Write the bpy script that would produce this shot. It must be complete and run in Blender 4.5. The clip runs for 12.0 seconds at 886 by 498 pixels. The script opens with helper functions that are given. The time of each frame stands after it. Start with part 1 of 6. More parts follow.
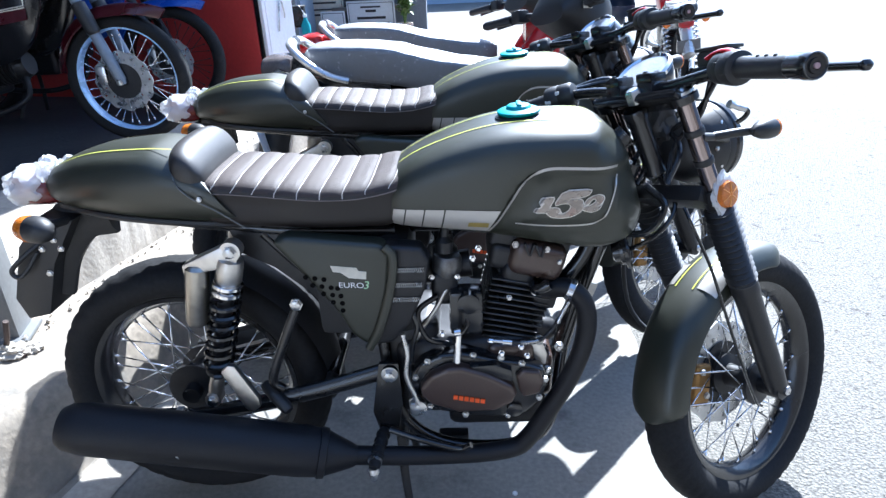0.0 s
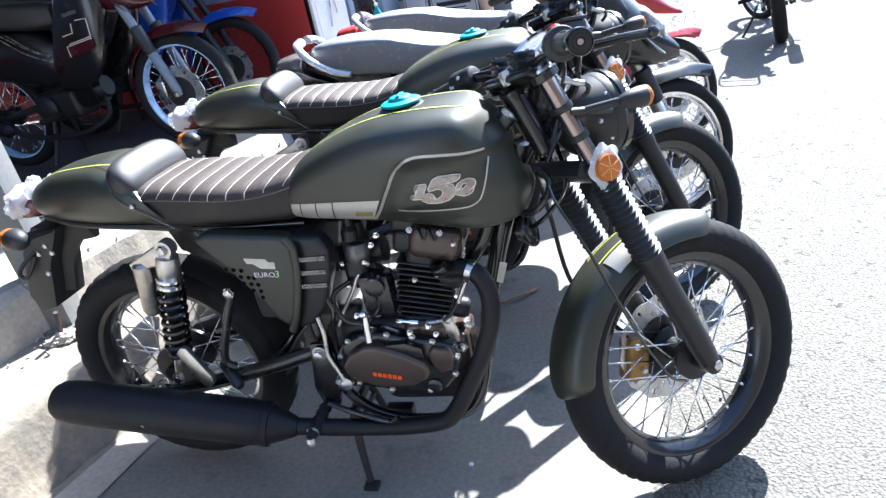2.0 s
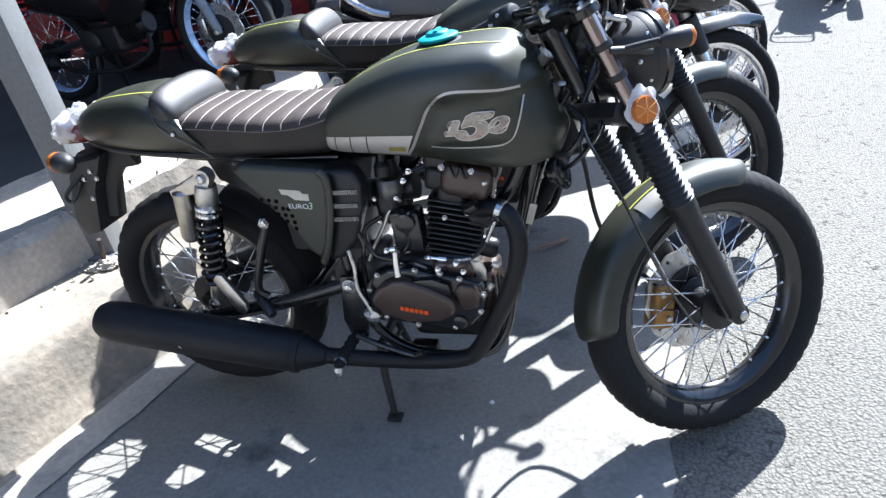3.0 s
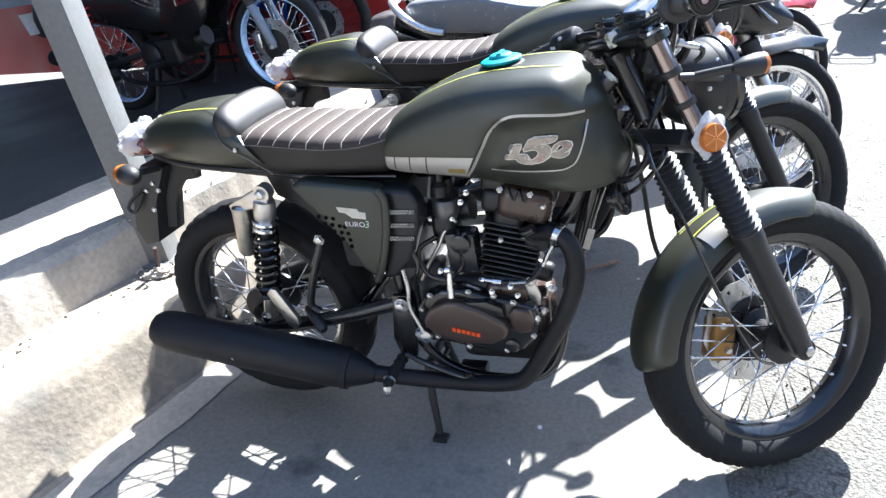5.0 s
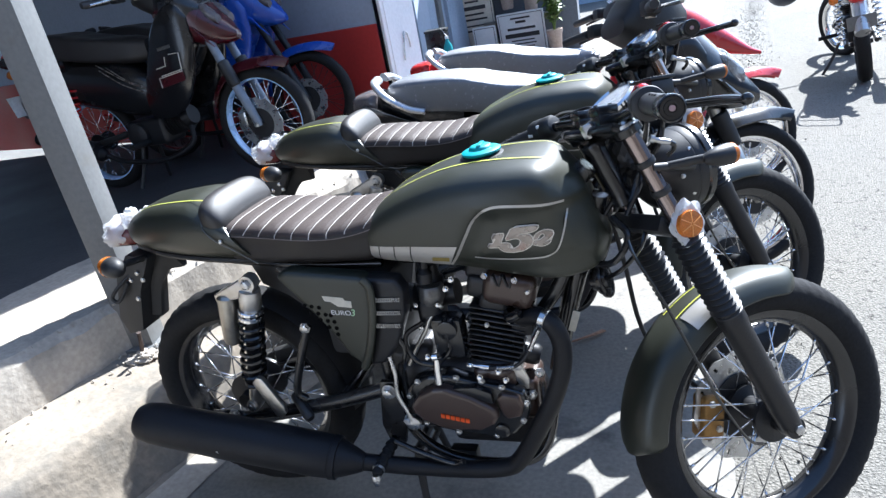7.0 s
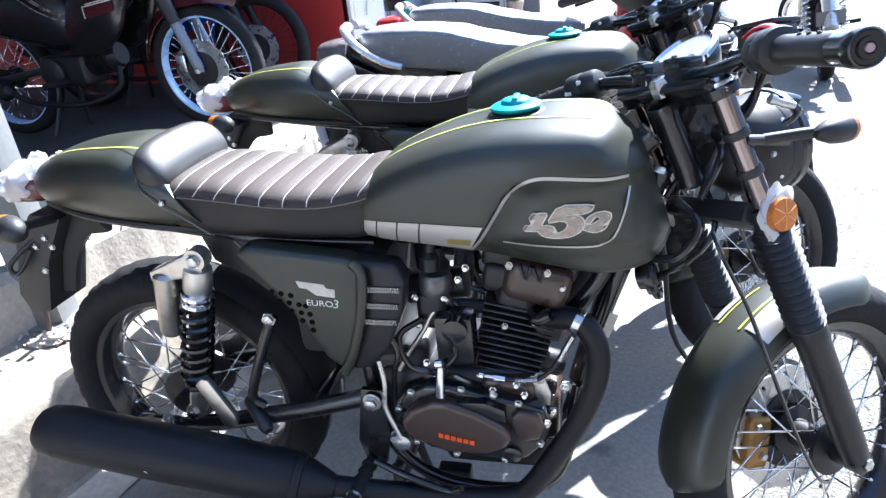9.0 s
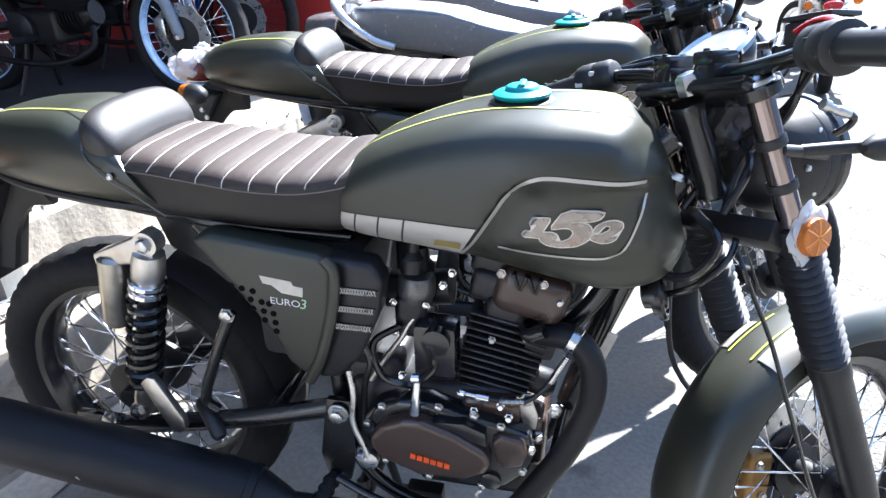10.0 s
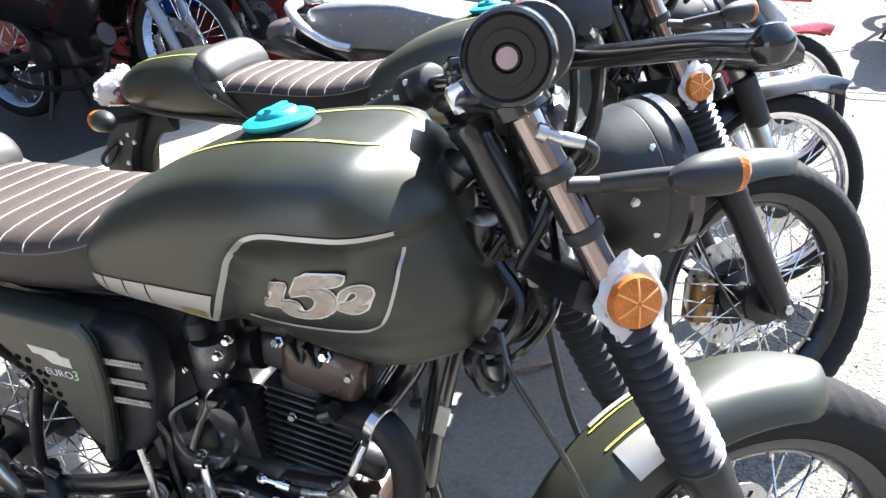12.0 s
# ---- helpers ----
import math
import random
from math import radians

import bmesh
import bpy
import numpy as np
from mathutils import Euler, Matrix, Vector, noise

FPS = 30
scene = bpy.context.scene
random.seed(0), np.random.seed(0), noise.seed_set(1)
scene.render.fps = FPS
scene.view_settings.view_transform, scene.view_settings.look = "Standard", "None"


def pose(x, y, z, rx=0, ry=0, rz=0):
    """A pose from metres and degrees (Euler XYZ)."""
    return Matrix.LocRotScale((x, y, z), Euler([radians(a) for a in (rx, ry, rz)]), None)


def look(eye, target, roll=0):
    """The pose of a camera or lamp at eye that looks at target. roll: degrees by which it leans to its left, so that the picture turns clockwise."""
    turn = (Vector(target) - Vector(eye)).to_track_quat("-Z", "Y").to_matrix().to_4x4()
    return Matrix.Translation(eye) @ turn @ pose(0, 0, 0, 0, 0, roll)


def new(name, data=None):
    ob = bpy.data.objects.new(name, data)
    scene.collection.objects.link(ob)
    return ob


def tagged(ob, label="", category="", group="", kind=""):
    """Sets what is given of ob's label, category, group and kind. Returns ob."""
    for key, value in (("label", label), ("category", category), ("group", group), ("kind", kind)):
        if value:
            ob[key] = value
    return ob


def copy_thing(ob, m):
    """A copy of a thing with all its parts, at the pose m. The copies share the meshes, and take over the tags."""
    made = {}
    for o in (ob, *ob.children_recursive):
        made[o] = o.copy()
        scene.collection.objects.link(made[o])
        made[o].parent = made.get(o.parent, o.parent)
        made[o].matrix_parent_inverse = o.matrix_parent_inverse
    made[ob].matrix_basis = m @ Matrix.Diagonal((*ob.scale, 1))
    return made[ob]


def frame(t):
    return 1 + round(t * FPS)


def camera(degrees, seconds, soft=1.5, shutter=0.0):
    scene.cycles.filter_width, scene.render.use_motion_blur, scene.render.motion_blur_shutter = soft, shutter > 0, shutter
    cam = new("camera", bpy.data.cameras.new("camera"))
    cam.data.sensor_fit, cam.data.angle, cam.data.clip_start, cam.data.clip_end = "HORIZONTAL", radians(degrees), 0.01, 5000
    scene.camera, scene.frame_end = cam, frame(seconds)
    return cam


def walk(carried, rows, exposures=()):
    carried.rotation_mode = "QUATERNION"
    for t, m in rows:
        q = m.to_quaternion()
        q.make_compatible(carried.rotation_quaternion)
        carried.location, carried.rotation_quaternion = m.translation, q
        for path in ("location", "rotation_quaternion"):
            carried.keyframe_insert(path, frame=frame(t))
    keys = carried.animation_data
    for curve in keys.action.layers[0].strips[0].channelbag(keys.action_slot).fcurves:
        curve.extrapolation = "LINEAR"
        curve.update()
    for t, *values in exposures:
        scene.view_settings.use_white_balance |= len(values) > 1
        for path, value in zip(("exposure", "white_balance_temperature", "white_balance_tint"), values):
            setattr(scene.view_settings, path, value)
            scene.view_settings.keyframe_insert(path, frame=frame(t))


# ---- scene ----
cam = camera(69.9, 12.0, 1.4)
PATH = [
    (0, (0.04, 0.061, 1.225), (-0.031, 1.878, 0.391), -2.6),
    (0.5, (0.169, 0.044, 1.243), (-0.145, 1.84, 0.422), -5.8),
    (1, (0.3, 0.044, 1.216), (-0.127, 1.811, 0.381), -4.8),
    (1.5, (0.464, 0.055, 1.22), (-0.071, 1.762, 0.327), -9.0),
    (2, (0.524, 0.059, 1.225), (0.031, 1.794, 0.362), -11.4),
    (2.5, (0.548, 0.037, 1.228), (0.044, 1.751, 0.33), -12.4),
    (3, (0.53, 0.028, 1.2), (-0.064, 1.673, 0.231), -10.7),
    (3.5, (0.518, 0.016, 1.195), (-0.16, 1.628, 0.223), -9.9),
    (3.7, (0.511, 0.02, 1.193), (-0.162, 1.648, 0.245), -9.6),
    (5.3, (0.487, 0.042, 1.223), (-0.215, 1.682, 0.321), -10.5),
    (5.5, (0.508, 0.076, 1.22), (-0.116, 1.783, 0.385), -9.3),
    (6, (0.535, 0.096, 1.241), (0.042, 1.878, 0.478), -9.6),
    (6.5, (0.531, 0.095, 1.274), (0.077, 1.897, 0.534), -10.4),
    (7, (0.495, 0.055, 1.278), (-0.164, 1.783, 0.516), -11.1),
    (7.2, (0.475, 0.043, 1.274), (-0.245, 1.719, 0.455), -10.9),
    (8.8, (0.292, 0.236, 1.19), (-0.186, 1.979, 0.333), -4.8),
    (9, (0.269, 0.273, 1.192), (-0.185, 2.021, 0.332), -5.6),
    (9.5, (0.226, 0.324, 1.175), (-0.164, 2.095, 0.332), -3.4),
    (10, (0.233, 0.385, 1.155), (-0.159, 2.132, 0.264), -1.1),
    (10.5, (0.306, 0.471, 1.134), (-0.241, 2.17, 0.231), -1.0),
    (11, (0.431, 0.574, 1.145), (-0.342, 2.228, 0.328), -3.1),
    (11.5, (0.545, 0.677, 1.147), (-0.255, 2.324, 0.344), -6.7),
    (12, (0.58, 0.698, 1.123), (-0.128, 2.334, 0.216), -7.9),
]
walk(cam, [(t, look(eye, target, roll)) for t, eye, target, roll in PATH], [(0.0, 2.2, 5300, 8), (1.5, 2.25, 5600, 8), (2.0, 2.36, 5700, 8), (3.3, 1.99, 5600, 8), (3.7, 2.01, 5650, 8), (5.5, 2.52, 5850, 8), (6.0, 2.36, 5800, 8), (6.5, 2.08, 5650, 8), (7.0, 1.92, 5600, 8), (9.0, 2.55, 5550, 9), (10.5, 2.6, 5900, 9), (11.4, 2.74, 6100, 9), (12.0, 2.6, 6150, 9)])

# ---- light ----
SUN_AZ, SUN_EL = 24.0, 45.0   # degrees: where the sun stands, clockwise from +y, and its height
world = bpy.data.worlds.new("sky")
scene.world = world
world.use_nodes = True
wn = world.node_tree
sky = wn.nodes.new("ShaderNodeTexSky")
sky.sky_type, sky.sun_disc = "NISHITA", False
sky.sun_elevation, sky.sun_rotation = radians(SUN_EL), radians(SUN_AZ)
wn.nodes["Background"].inputs["Strength"].default_value = 0.095
wn.links.new(sky.outputs["Color"], wn.nodes["Background"].inputs["Color"])
sun = new("sun", bpy.data.lights.new("sun", "SUN"))
sun.data.energy, sun.data.angle, sun.data.color = 5.0, radians(0.55), (1.0, 0.95, 0.88)
_az, _el = radians(SUN_AZ), radians(SUN_EL)
sun.matrix_world = look((math.sin(_az) * math.cos(_el) * 20, math.cos(_az) * math.cos(_el) * 20, math.sin(_el) * 20), (0, 0, 0))

# ---- materials ----
def mat(name, col, rough=0.5, metal=0.0, vary=0.15, scale=6.0, fine=60.0, bump=0.0, coat=0.0, spec=0.5, rvary=0.1, stain=None, stain_at=(0.55, 0.7), stain_scale=3.0, transmission=0.0, emit=0.0, sheen=0.0):
    m = bpy.data.materials.new(name)
    m.use_nodes = True
    n, l = m.node_tree.nodes, m.node_tree.links
    b = n["Principled BSDF"]
    b.inputs["Metallic"].default_value = metal
    b.inputs["Specular IOR Level"].default_value = spec
    b.inputs["Coat Weight"].default_value = coat
    b.inputs["Coat Roughness"].default_value = 0.15
    b.inputs["Transmission Weight"].default_value = transmission
    b.inputs["Sheen Weight"].default_value = sheen
    tc = n.new("ShaderNodeTexCoord")
    n1 = n.new("ShaderNodeTexNoise")
    n1.inputs["Scale"].default_value, n1.inputs["Detail"].default_value = scale, 4
    n2 = n.new("ShaderNodeTexNoise")
    n2.inputs["Scale"].default_value, n2.inputs["Detail"].default_value = fine, 3
    for k in (n1, n2):
        l.new(tc.outputs["Object"], k.inputs["Vector"])
    mix = n.new("ShaderNodeMath"); mix.operation = "ADD"
    l.new(n1.outputs["Fac"], mix.inputs[0]); l.new(n2.outputs["Fac"], mix.inputs[1])
    ramp = n.new("ShaderNodeMapRange")
    ramp.inputs["From Min"].default_value, ramp.inputs["From Max"].default_value = 0.7, 1.3
    ramp.inputs["To Min"].default_value, ramp.inputs["To Max"].default_value = 1 - vary, 1 + vary
    l.new(mix.outputs[0], ramp.inputs["Value"])
    scl = n.new("ShaderNodeVectorMath"); scl.operation = "SCALE"
    scl.inputs[0].default_value = col
    l.new(ramp.outputs[0], scl.inputs["Scale"])
    out = scl.outputs[0]
    if stain:
        n3 = n.new("ShaderNodeTexNoise")
        n3.inputs["Scale"].default_value, n3.inputs["Detail"].default_value, n3.inputs["Roughness"].default_value = stain_scale, 8, 0.65
        l.new(tc.outputs["Object"], n3.inputs["Vector"])
        r3 = n.new("ShaderNodeMapRange")
        r3.inputs["From Min"].default_value, r3.inputs["From Max"].default_value = stain_at
        l.new(n3.outputs["Fac"], r3.inputs["Value"])
        mx = n.new("ShaderNodeMix"); mx.data_type = "RGBA"
        l.new(r3.outputs[0], mx.inputs["Factor"]); l.new(out, mx.inputs["A"])
        mx.inputs["B"].default_value = (*stain, 1)
        out = mx.outputs["Result"]
    l.new(out, b.inputs["Base Color"])
    rr = n.new("ShaderNodeMapRange")
    rr.inputs["From Min"].default_value, rr.inputs["From Max"].default_value = 0.3, 0.7
    rr.inputs["To Min"].default_value, rr.inputs["To Max"].default_value = max(rough - rvary, 0.02), min(rough + rvary, 1)
    l.new(n1.outputs["Fac"], rr.inputs["Value"]); l.new(rr.outputs[0], b.inputs["Roughness"])
    if bump:
        bp = n.new("ShaderNodeBump")
        bp.inputs["Strength"].default_value, bp.inputs["Distance"].default_value = 1.0, bump
        l.new(mix.outputs[0], bp.inputs["Height"]); l.new(bp.outputs[0], b.inputs["Normal"])
    if emit:
        b.inputs["Emission Strength"].default_value = emit
        b.inputs["Emission Color"].default_value = (*col, 1)
    return m

GREEN = mat("army_green_paint", (0.0180, 0.0202, 0.0116), 0.45, 0.15, 0.12, 5, 400, coat=0.12, spec=0.75, bump=0.00006)
GREEN.node_tree.nodes["Principled BSDF"].inputs["Coat Roughness"].default_value = 0.34
BLACK = mat("black_plastic", (0.017, 0.017, 0.018), 0.5, vary=0.2, fine=200, bump=0.0001)
GLOSS = mat("black_gloss_paint", (0.010, 0.010, 0.011), 0.22, vary=0.1, coat=0.3)
CASE = mat("dark_engine_casting", (0.019, 0.019, 0.021), 0.42, 0.3, 0.2, 20, 300, bump=0.0004)
COVER = mat("brown_black_cover_paint", (0.054, 0.034, 0.027), 0.30, 0.2, 0.12, 8, 250, coat=0.3)
MUFFLER = mat("matte_black_heat_paint", (0.007, 0.007, 0.009), 0.55, 0, 0.25, 10, 300, bump=0.0003, spec=0.35)
CHROME = mat("chrome", (0.75, 0.75, 0.76), 0.09, 1.0, 0.05, rvary=0.04)
# Chrome with a dark brown tint put in for the surroundings it reflects.
FORKTUBE = mat("chrome_reflection_tint", (0.32, 0.265, 0.255), 0.08, 1.0, 0.05, rvary=0.03)
STEEL = mat("zinc_steel", (0.55, 0.55, 0.55), 0.3, 1.0, 0.12, 30)
ZINC = mat("dull_zinc_casting", (0.15, 0.145, 0.14), 0.42, 0.7, 0.2, 25, 200, bump=0.0002)
ALU = mat("brushed_aluminium", (0.58, 0.56, 0.53), 0.36, 1.0, 0.1, 15)
RUBBER = mat("tyre_rubber", (0.014, 0.014, 0.015), 0.78, 0, 0.25, 8, 120, bump=0.0008, spec=0.22, stain=(0.034, 0.032, 0.029), stain_at=(0.6, 0.8), stain_scale=6)
GAITER = mat("gaiter_rubber", (0.026, 0.026, 0.028), 0.45, 0, 0.15)
SEAT = mat("brown_seat_fabric", (0.034, 0.0210, 0.0160), 0.60, 0, 0.20, 8, 700, bump=0.0008, sheen=0.04)
# Darker copy of the seat colour, for the shade on its sides.
SEATSIDE = mat("seat_side_shade", (0.0125, 0.0095, 0.0085), 0.52, 0, 0.2, 8, 500, bump=0.0002)
LEATHER = mat("black_leather", (0.018, 0.0155, 0.015), 0.52, 0, 0.18, 10, 420, bump=0.0002, spec=0.6)
THREAD = mat("white_thread", (0.50, 0.46, 0.42), 0.8)
THREADD = mat("brown_thread", (0.16, 0.13, 0.12), 0.8)
AMBER = mat("amber_lens", (0.66, 0.19, 0.02), 0.14, 0, 0.30, 40, 420, bump=0.0012, transmission=0.3)
AMBERL = mat("amber_lens_ridge", (0.80, 0.34, 0.08), 0.2, 0, 0.1)
ENDSCREW = mat("faded_pink_plug", (0.38, 0.25, 0.25), 0.6, 0, 0.2)
RESERV = mat("champagne_alloy", (0.40, 0.375, 0.33), 0.34, 1.0, 0.12, 15)
DARKLENS = mat("dark_red_lens", (0.11, 0.020, 0.020), 0.25, 0, 0.2)
REDLENS = mat("red_lens", (0.50, 0.03, 0.03), 0.18, 0, 0.1, transmission=0.2)
WRAP = mat("clear_plastic_wrap", (0.86, 0.86, 0.86), 0.16, 0, 0.05, bump=0.002, fine=40, spec=0.8)
WRAP.node_tree.nodes["Principled BSDF"].inputs["Alpha"].default_value = 0.56
# Pale flecks in the film's colour stand in for glints off its creases.
FILM = mat("protective_film", (0.040, 0.049, 0.070), 0.55, 0, 0.25, 14, 45, bump=0.0026, spec=1.0, coat=1.0, stain=(0.34, 0.35, 0.37), stain_at=(0.60, 0.72), stain_scale=48)
FILM.node_tree.nodes["Principled BSDF"].inputs["Coat Roughness"].default_value = 0.50
FILM.node_tree.nodes["Principled BSDF"].inputs["Coat IOR"].default_value = 1.95
TEAL = mat("teal_cap_plastic", (0.010, 0.26, 0.29), 0.4, 0, 0.1)
DECAL = mat("silver_decal", (0.46, 0.44, 0.41), 0.38, 0.5, 0.05)
DECALD = mat("grey_decal", (0.12, 0.12, 0.11), 0.35, 0.4, 0.05)
ROSE = mat("copper_chrome_decal", (0.29, 0.255, 0.225), 0.28, 0.6, 0.25, 30, stain=(0.34, 0.19, 0.15), stain_at=(0.56, 0.74), stain_scale=22)
OUTLINE = mat("pale_decal_outline", (0.62, 0.58, 0.52), 0.35, 0.3, 0.05)
FIN = mat("worn_fin_casting", (0.058, 0.056, 0.054), 0.32, 0.7, 0.3, 30, 200, bump=0.0004)
MAROON = mat("dark_maroon_paint", (0.050, 0.003, 0.007), 0.28, 0, 0.1, coat=0.3)
YELLOW = mat("yellow_pinstripe", (0.50, 0.52, 0.09), 0.4)
GOLDTXT = mat("gold_decal", (0.35, 0.27, 0.08), 0.4, 0.5)
ORANGE = mat("orange_paint", (0.75, 0.09, 0.01), 0.4)
PAPER = mat("paper_sticker", (0.60, 0.56, 0.47), 0.6)
GOLD = mat("gold_caliper", (0.34, 0.19, 0.06), 0.42, 0.6)
RED = mat("red_paint", (0.42, 0.012, 0.018), 0.25, 0, 0.08, coat=0.4)
BLUE = mat("blue_paint", (0.020, 0.075, 0.40), 0.25, 0, 0.08, coat=0.4)
BLUERIM = mat("pale_blue_rim_paint", (0.42, 0.62, 0.95), 0.30, 0.15, 0.05)
NAVY = mat("navy_helmet_paint", (0.022, 0.032, 0.060), 0.35, 0, 0.1)
SMOKE = mat("smoked_lens", (0.16, 0.14, 0.14), 0.16, 0, 0.2, 20, 90, transmission=0.3)
SILVER = mat("silver_paint", (0.55, 0.55, 0.56), 0.3, 0.6, 0.05)
FORKGREY = mat("blue_grey_fork_paint", (0.20, 0.23, 0.28), 0.4, 0.1, 0.1)
WHITEP = mat("white_plastic", (0.72, 0.73, 0.74), 0.3)
GLASS = mat("headlamp_glass", (0.85, 0.87, 0.9), 0.06, 0, 0.02, transmission=0.8)
CONCRETE = mat("worn_concrete", (0.205, 0.194, 0.173), 0.88, 0, 0.22, 2.2, 75, bump=0.0014, stain=(0.085, 0.082, 0.076), stain_at=(0.55, 0.68), stain_scale=3.6)
APRON = mat("dusty_concrete", (0.245, 0.209, 0.163), 0.9, 0, 0.26, 3, 50, bump=0.0028, stain=(0.15, 0.138, 0.118), stain_at=(0.47, 0.68), stain_scale=5.0)
CEMENT = mat("pale_cement_render", (0.385, 0.345, 0.290), 0.9, 0, 0.18, 3, 60, bump=0.0018, stain=(0.17, 0.165, 0.15), stain_at=(0.55, 0.78), stain_scale=4.0)
ASPHALT = mat("weathered_asphalt", (0.180, 0.169, 0.147), 0.9, 0, 0.26, 1.2, 190, bump=0.005, stain=(0.060, 0.056, 0.048), stain_at=(0.58, 0.68), stain_scale=30)
def add_stones(m, scale, depth, dark):
    """Coarse aggregate: rounded stones with dark gaps."""
    n, l = m.node_tree.nodes, m.node_tree.links
    b = n["Principled BSDF"]
    tc = n.new("ShaderNodeTexCoord")
    v = n.new("ShaderNodeTexVoronoi")
    v.inputs["Scale"].default_value = scale
    v.inputs["Randomness"].default_value = 1.0
    l.new(tc.outputs["Object"], v.inputs["Vector"])
    r = n.new("ShaderNodeMapRange")
    r.inputs["From Min"].default_value, r.inputs["From Max"].default_value = 0.35, 0.75
    r.inputs["To Min"].default_value, r.inputs["To Max"].default_value = 1.0, dark
    l.new(v.outputs["Distance"], r.inputs["Value"])
    sc = n.new("ShaderNodeVectorMath"); sc.operation = "SCALE"
    l.new(b.inputs["Base Color"].links[0].from_socket, sc.inputs[0]); l.new(r.outputs[0], sc.inputs["Scale"])
    l.new(sc.outputs[0], b.inputs["Base Color"])
    bp = n.new("ShaderNodeBump"); bp.invert = True
    bp.inputs["Strength"].default_value, bp.inputs["Distance"].default_value = 1.0, depth
    l.new(v.outputs["Distance"], bp.inputs["Height"])
    l.new(b.inputs["Normal"].links[0].from_socket, bp.inputs["Normal"])
    l.new(bp.outputs[0], b.inputs["Normal"])
add_stones(ASPHALT, 110.0, 0.0036, 0.60)
# Shop floor cement with the interior shade put into its colour.
FLOORD = mat("shade_darkened_cement", (0.034, 0.034, 0.038), 0.7, 0, 0.25, 2, 60, bump=0.002)
POST = mat("grey_painted_steel", (0.145, 0.148, 0.148), 0.55, 0.1, 0.14, 4, 60, stain=(0.13, 0.125, 0.115), stain_at=(0.6, 0.75), stain_scale=9)
WALLW = mat("grey_white_wall_paint", (0.36, 0.42, 0.52), 0.8, 0, 0.08, 2, 40, bump=0.001)
WALLR = mat("red_wall_paint", (0.42, 0.035, 0.030), 0.6, 0, 0.10, 3, 50, bump=0.001)
PILLAR = mat("white_wall_paint", (0.74, 0.76, 0.78), 0.7, 0, 0.06, 2, 50, bump=0.001)
WOOD = mat("grey_weathered_wood", (0.22, 0.19, 0.16), 0.8, 0, 0.3, 3, 70, bump=0.002)
TERRA = mat("pale_clay_pot", (0.46, 0.37, 0.31), 0.85, 0, 0.2, 8, 60, bump=0.002)
LEAF = mat("leaf_green", (0.09, 0.15, 0.03), 0.5, 0, 0.35, 6, 40)
STONE = mat("gravel_stone", (0.24, 0.225, 0.20), 0.9, 0, 0.3, 9, 90)
# Dark brown for the unseen wall that cuts sky light and reflections.
SHADEWALL = mat("sky_block_brown", (0.055, 0.048, 0.042), 0.85, 0, 0.2, 2, 40, bump=0.001)
DARKWALL = mat("dark_house_paint", (0.16, 0.18, 0.21), 0.8, 0, 0.15, 2, 40, bump=0.001)
BLUEGREY = mat("blue_grey_house_paint", (0.30, 0.36, 0.45), 0.8, 0, 0.15, 2, 40, bump=0.001)
ROOF = mat("metal_roof", (0.22, 0.21, 0.20), 0.6, 0.3, 0.2, 3, 40)
TWIG = mat("dry_leaf", (0.28, 0.16, 0.10), 0.8, 0, 0.3, 20, 90)
# Near-black for shallow discs: paints the shade inside the side covers' holes.
PIT = mat("hole_shade", (0.003, 0.003, 0.003), 0.95, spec=0.1)
INKB = mat("black_ink", (0.03, 0.03, 0.035), 0.7)

# ---- mesh tools ----
from mathutils.bvhtree import BVHTree

def part(name, bm, material, parent=None, label="", sharp=38):
    me = bpy.data.meshes.new(name)
    bmesh.ops.recalc_face_normals(bm, faces=bm.faces)
    bm.to_mesh(me)
    bm.free()
    me.shade_smooth()
    me.set_sharp_from_angle(angle=radians(sharp))
    me.materials.append(material)
    ob = new(name, me)
    if parent is not None:
        ob.parent = parent
    return tagged(ob, label) if label else ob


def share(name, me, parent, m=None, label=""):
    ob = new(name, me)
    ob.parent = parent
    if m is not None:
        ob.matrix_basis = m
    return tagged(ob, label) if label else ob


def empty(name, m=None):
    ob = new(name)
    ob.empty_display_size = 0.1
    if m is not None:
        ob.matrix_basis = m
    return ob


def merge(*bms):
    out = bms[0]
    for b in bms[1:]:
        me = bpy.data.meshes.new("tmp")
        b.to_mesh(me)
        out.from_mesh(me)
        bpy.data.meshes.remove(me)
        b.free()
    return out


def moved(bm, m):
    bm.transform(m)
    return bm


def box(c, s, bevel=0.0, rot=None, seg=2):
    bm = bmesh.new()
    bmesh.ops.create_cube(bm, size=1.0)
    bm.transform(Matrix.Diagonal((*s, 1)))
    if bevel:
        bmesh.ops.bevel(bm, geom=bm.edges[:], offset=bevel, segments=seg, affect="EDGES", profile=0.6)
    if rot:
        bm.transform(pose(0, 0, 0, *rot))
    bm.transform(Matrix.Translation(c))
    return bm


def smooth_path(pts, n=8):
    """A smooth curve through the points."""
    p = [Vector(q) for q in pts]
    p = [p[0] * 2 - p[1]] + p + [p[-1] * 2 - p[-2]]
    out = []
    for i in range(1, len(p) - 2):
        for k in range(n):
            t = k / n
            out.append(0.5 * (2 * p[i] + (p[i + 1] - p[i - 1]) * t + (2 * p[i - 1] - 5 * p[i] + 4 * p[i + 1] - p[i + 2]) * t * t
                              + (3 * p[i] - p[i - 1] - 3 * p[i + 1] + p[i + 2]) * t ** 3))
    out.append(p[-2])
    return out


